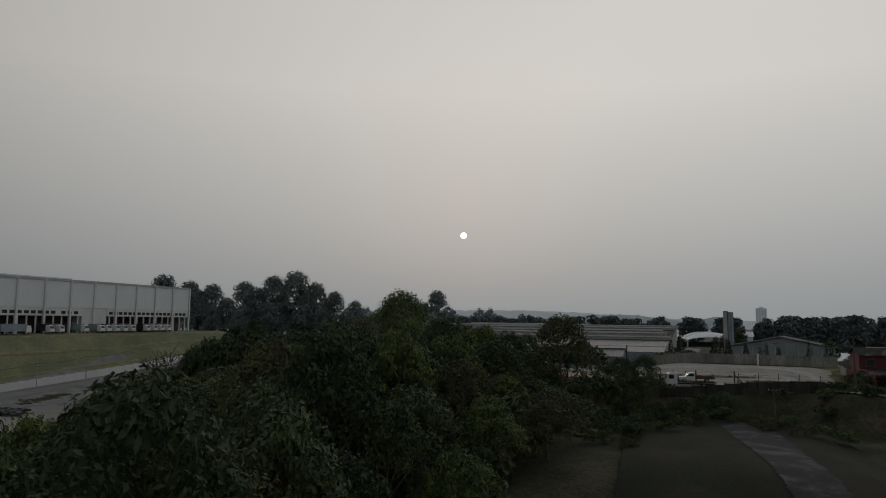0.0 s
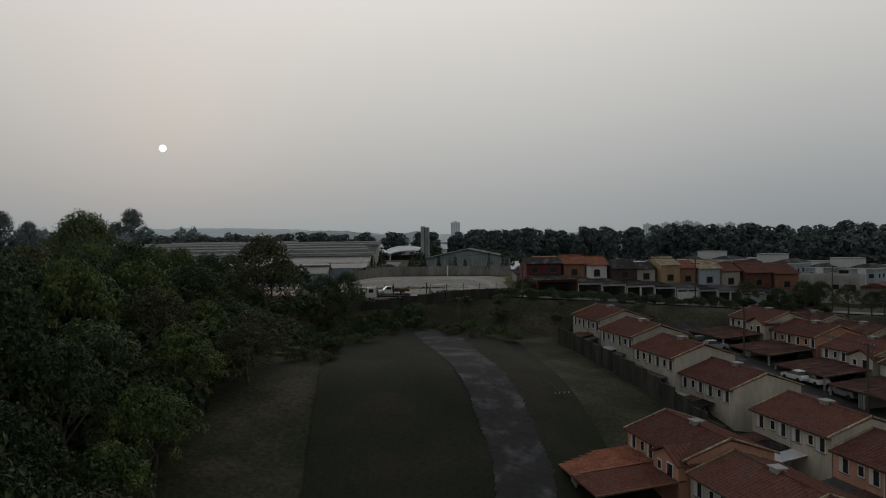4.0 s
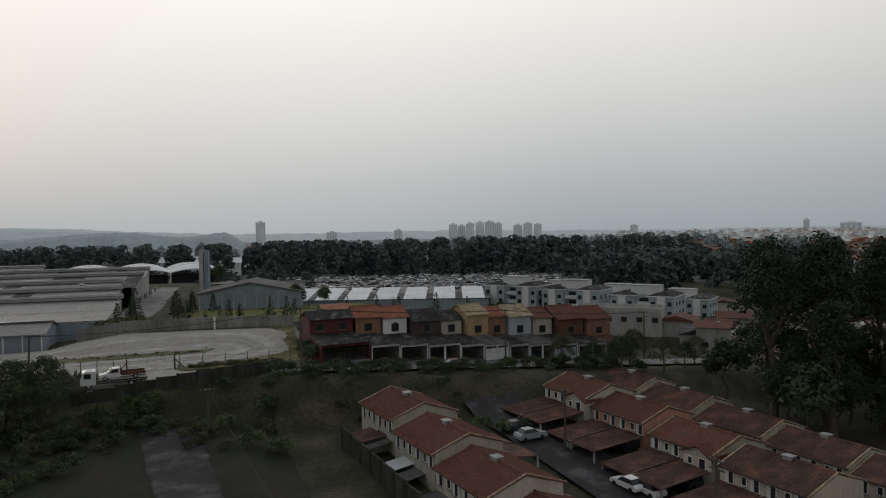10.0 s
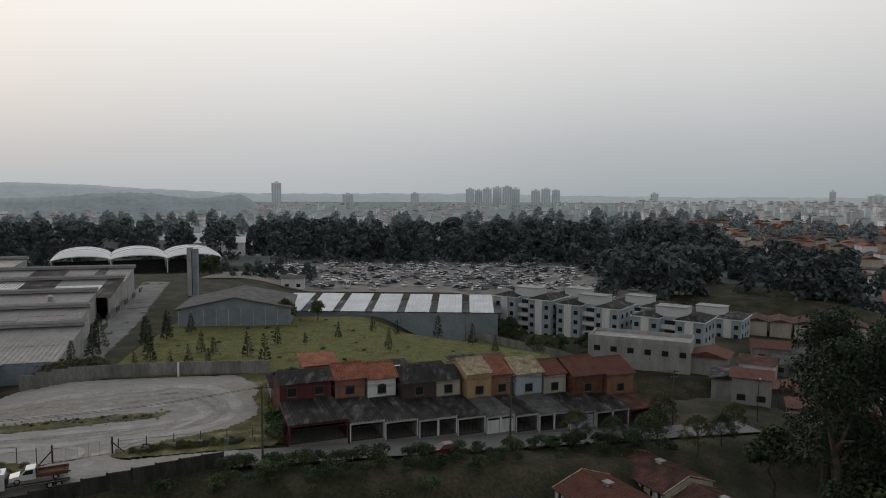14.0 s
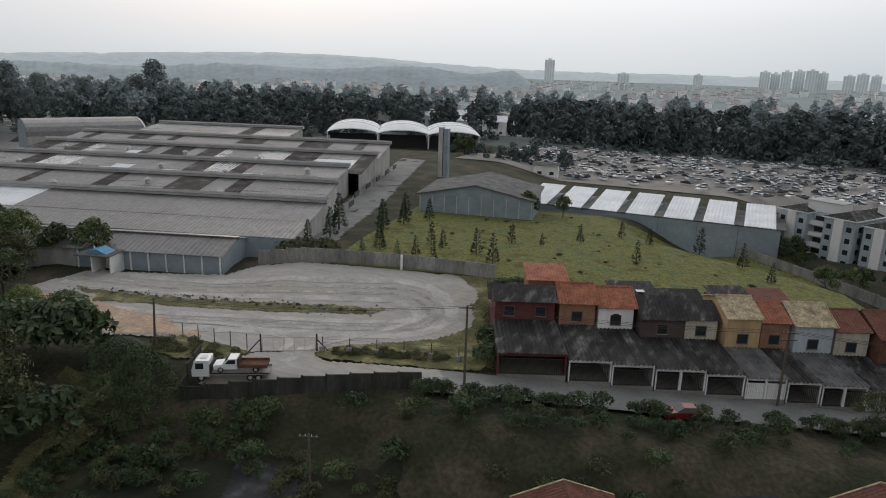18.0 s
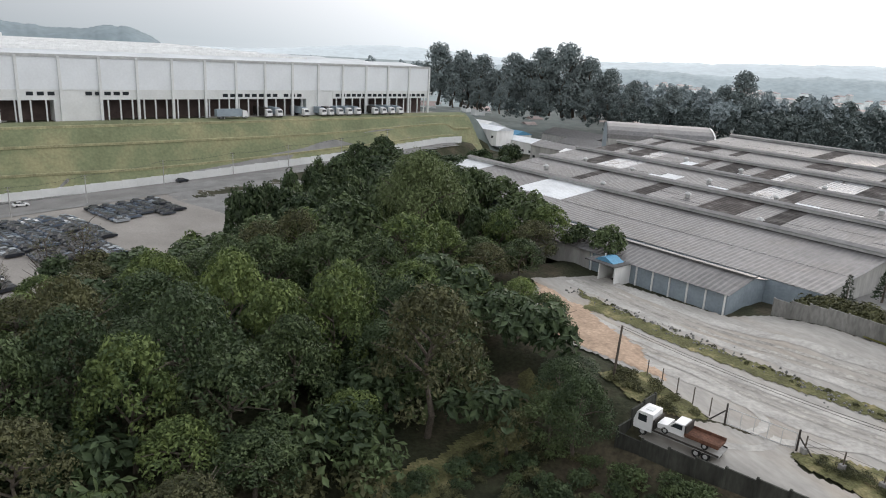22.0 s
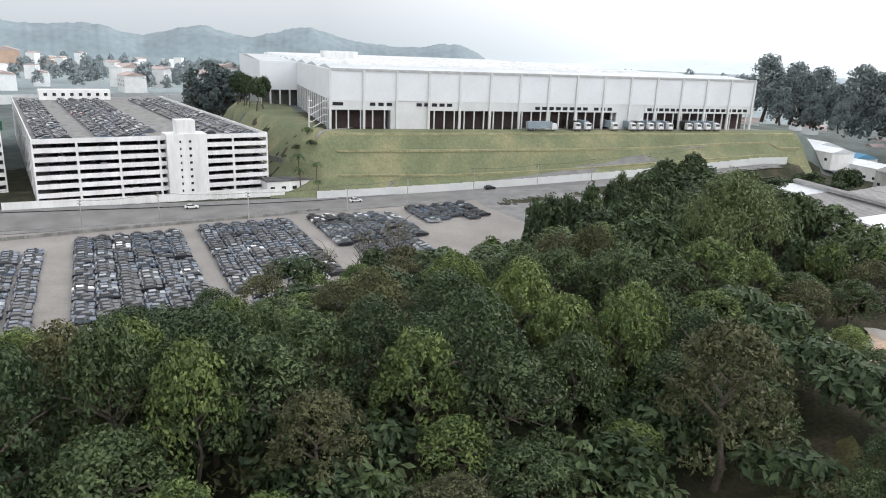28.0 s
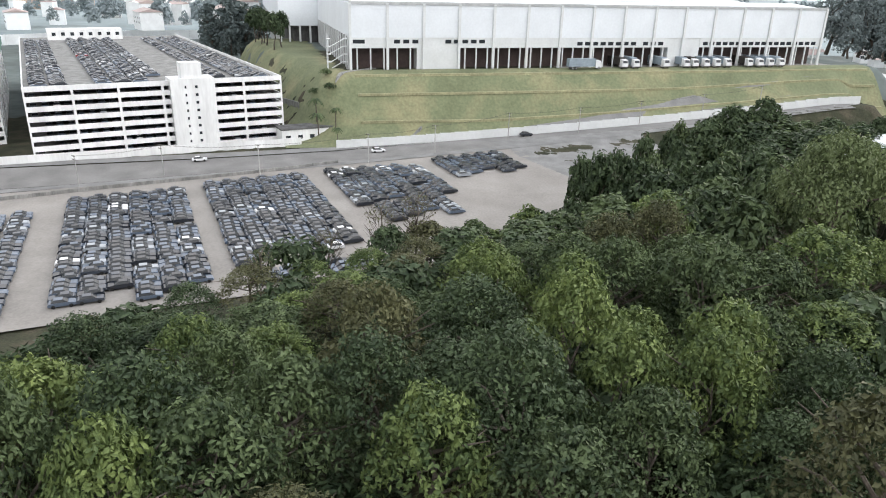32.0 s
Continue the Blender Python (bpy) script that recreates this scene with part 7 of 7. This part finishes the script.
bank_line("stair_channel", [(-258, 22), (-251, 17), (-246, 8), (-240, 4)], 1.4, 0.35, "concrete", "pale concrete drainage stair down the grass bank", "stairs")
bank_line("kerb_path", [(-277, 2), (-266, -4), (-258, -8)], 1.6, 0.25, "concrete", "pale concrete path down the grass bank", "path")
for k, u in enumerate((71.5, 77.0, 83.0)):
    pts = [(-365 + 0.925 * u - 0.38 * v, 60 + 0.38 * u + 0.925 * v) for v in range(-96, 121, 12)]
    bank_line("terrace_edge", pts, 1.6, 0.24, "drygrass", "low terrace edge of dry grass across the bank", "terrace")
bank_line("boundary_wall", [(-262, -22), (-300, -50), (-360, -92), (-400, -120)], 0.3, 2.2, "concrete", "pale wall between the car park and the bank", "wall")
for x, y in ((-262, -12), (-258, -15), (-256, -9)):
    plant(BUSHB, x, y, 1.4, group="shrubs by the bank")
for x, y, k in ((-245, -10, 1.0), (-248, -5, 0.85), (-243, -3, 0.7), (-250, -12, 1.05)):
    plant(PALM, x, y, k, group="palms by the bank")
for k in range(7):
    plant(FARK[3], -330 - k * 7 + random.uniform(-3, 3), -52 - k * 5 + random.uniform(-4, 4), 1.0, sz=1.3, group="dark trees behind the car park")

# ---------------------------------------------------------------- more buildings in the middle distance
def plain_building(x, y, z, rz, wd, dp, h, wall, roof, label, gable=True, cols=4, rows=1, group=""):
    w = thing("low_building", pose(x, y, z, rz=rz), label, "building", group)
    part("wall", Geo().box(-wd / 2, -dp / 2, -3, wd / 2, dp / 2, h), M[wall], w)
    if gable:
        part("roof", Geo().prism([(-dp / 2 - 0.5, h + 0.01), (dp / 2 + 0.5, h + 0.01), (0, h + dp * 0.16)], -wd / 2 - 0.5, wd / 2 + 0.5, "x"), M[roof], w)
    else:
        part("roof", Geo().box(-wd / 2 - 0.3, -dp / 2 - 0.3, h, wd / 2 + 0.3, dp / 2 + 0.3, h + 0.5), M[roof], w)
    for r in range(rows):
        for c in range(cols):
            xx = -wd / 2 + (c + 0.5) * wd / cols
            part("window", Geo().box(xx - min(0.8, wd / cols * 0.3), -dp / 2 - 0.05, 1.0 + r * 2.9, xx + min(0.8, wd / cols * 0.3), -dp / 2 + 0.05, 2.2 + r * 2.9), M["glass"], w)
    return w


random.seed(33)
for i in range(8):
    plain_building(77 + i * 6.3, 256 - i * 2.6, -10.5, 68, 11, 6.0, 5.6, "cream", "tiledark", "cream-gabled house of a terrace with dark tile roof", True, 3, 2, "terrace behind the flats")
for i in range(30):
    x, y = 62 + (i % 6) * 10.5 + random.uniform(-1.5, 1.5), 212 - (i // 6) * 11.5 - (i % 6) * 2.0 + random.uniform(-1.5, 1.5)
    if x < 74 and y > 196:
        continue
    plain_building(x, y, z_at(x, y), random.choice((-25, 65)) + random.uniform(-6, 6), random.uniform(7, 9), random.uniform(7, 9), random.uniform(3.0, 5.8), random.choice(("greyblock", "cream", "white", "concrete")), random.choice(("fibredark", "tiledark", "fibre", "tile")), "low house with a weathered roof near the flats", True, 2, 1, "houses near the flats")
for i in range(18):
    plain_building(175 + (i % 6) * 19, 345 + (i // 6) * 34 - (i % 6) * 10, -17, -20, 12, 12, 12.5, random.choice(("orange", "white", "peach", "cream", "white")), "tiledark", "four-storey block of flats in the hazy middle distance", False, 4, 4, "blocks on the slope")
for x, y, wd, dp, h, k, lab in ((-205, 470, 70, 22, 9, "facnew", "long white-roofed industrial hall among woods"), (-150, 452, 30, 20, 8, "facnew", "pale roofed hall among woods"), (40, 560, 60, 20, 7, "zinc", "long bright-roofed hall beyond the woods"), (-60, 545, 40, 18, 7, "zinc", "pale hall beyond the woods"),
                           (-352, 214, 34, 12, 5, "zinc", "low pale canopy beside the warehouse"), (-372, 236, 30, 14, 6, "bluetarp", "blue-roofed shed beyond the docks"), (-330, 232, 26, 12, 6, "facnew", "pale low building beyond the avenue"), (-300, 232, 26, 14, 7, "facroof", "grey low shed beyond the avenue"),
                           (-276, 226, 10, 9, 8, "white", "white two-storey office by the factory"), (-310, 262, 44, 18, 6, "facroof", "grey sheet-roofed shed behind the avenue"), (-345, 270, 40, 20, 7, "facroof", "weathered shed behind the avenue"), (-398, 225, 40, 20, 8, "white", "pale building beyond the docks")):
    plain_building(x, y, z_at(x, y), 17, wd, dp, h, "white" if k != "facroof" else "greyblock", k, lab, True, 5)
plain_building(-66, 300, -4, 10, 9, 6, 4.5, "white", "fibre", "small white cabin at the scrapyard gate", True, 2)
plain_building(-247, -14, -15.5, heading(-0.573, 0.82), 20, 7, 4.0, "white", "fibre", "low white gatehouse beside the car park", False, 5)
for x, y, s in ((-470, -190, 1), (-505, -150, 1.2), (-440, -260, 0.9), (-540, -230, 1.3), (-520, -110, 1.0), (-600, -180, 1.4), (-580, -60, 1.2)):
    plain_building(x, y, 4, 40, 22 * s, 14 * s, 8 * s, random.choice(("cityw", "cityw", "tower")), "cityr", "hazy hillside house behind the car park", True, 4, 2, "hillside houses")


def slope_town():
    """Houses crowded on the far slope: walls and roofs by colour."""
    rng = random.Random(61)
    walls, roofs = {k: Geo() for k in ("white", "cream", "hazypeach", "orange", "greyblock")}, {k: Geo() for k in ("tile", "tiledark", "fibre", "tilebright")}
    for _ in range(420):
        x = rng.uniform(170, 520)
        y = rng.uniform(430, 760) - (x - 170) * 0.35
        z = -14 + (y - 300) * 0.035
        a, wd, dp, h = radians(rng.uniform(-35, 5)), rng.uniform(3.5, 6), rng.uniform(3.5, 6), rng.uniform(4, 9)
        c, sn = math.cos(a), math.sin(a)
        g = Geo().box(-wd, -dp, -6, wd, dp, h)
        q = Geo().prism([(-wd - 0.4, h + 0.02), (wd + 0.4, h + 0.02), (0, h + rng.uniform(0.8, 2.2))], -dp - 0.3, dp + 0.3)
        for src, dst in ((g, walls[rng.choice(list(walls))]), (q, roofs[rng.choice(list(roofs))])):
            dst.add([(x + v[0] * c - v[1] * sn, y + v[0] * sn + v[1] * c, z + v[2]) for v in src.v], src.f)
    for k, g in walls.items():
        solo("slope_town_houses", g, M[k], I4, "crowded small houses on the far slope", "town", kind="stuff")
    for k, g in roofs.items():
        solo("slope_town_roofs", g, M[k], I4, "mixed tile and sheet roofs on the far slope", "roofs", kind="stuff")


slope_town()


# cars on the roads and in the estate
for x, y, k, a in ((-216, -38, 3, 117), (-236, 12, 3, 117), (-262, 58, 0, 117), (-275, 80, 3, 117), (0.5, 119.8, 4, 203.6), (20.7, 84.8, 3, 118), (22.6, 83.6, 3, 118), (25.5, 79, 2, 118), (30.5, 70, 0, 28), (34.2, 56.5, 2, 30), (36.5, 52.5, 2, 30), (9.5, 101, 1, 28), (11.0, 98, 2, 28), (29, 86, 1, 28), (24, 96, 0, 28)):
    copy_thing(CARS[k], pose(x, y, z_at(x, y) + 0.07, rz=a))["label"] = ("black", "dark grey", "silver", "white", "dark red", "blue-grey")[k] + " car parked on the street"
random.seed(51)
STONES = Geo()
for _ in range(260):
    a = random.random()
    x, y = -89 + 46 * a + random.gauss(0, 1.0), 115 + 13 * a + random.gauss(0, 0.8)
    s = random.uniform(0.06, 0.22)
    STONES.tube((x, y, z_at(x, y)), (x + s * 0.3, y, z_at(x, y) + s * 1.3), s, s * 0.5, 5)
solo("loose_stones", STONES, M["concrete"], I4, "loose pale stones along the yard strip", "stones", kind="stuff")


# houses of the hillside town behind the car park
random.seed(77)
plain_building(-640, -400, 6, 35, 44, 22, 16, "hazypeach", "cityr", "long peach-coloured house on the far hillside", True, 6, 2, "hillside houses")
for k in range(34):
    x = random.uniform(-850, -500)
    y = random.uniform(-0.72, -0.28) * abs(x)
    plain_building(x, y, 3 + (-x - 500) * 0.012, random.uniform(0, 90), random.uniform(9, 17), random.uniform(8, 12), random.uniform(5, 12), random.choice(("cityw", "cityw", "hazypeach", "tower")), random.choice(("cityr", "cityr", "cityw")), "hazy small house of the hillside town", k % 3 > 0, 2, 1, "hillside houses")

for o in CARS + PROTOS:
    for c in list(o.children_recursive) + [o]:
        bpy.data.objects.remove(c)
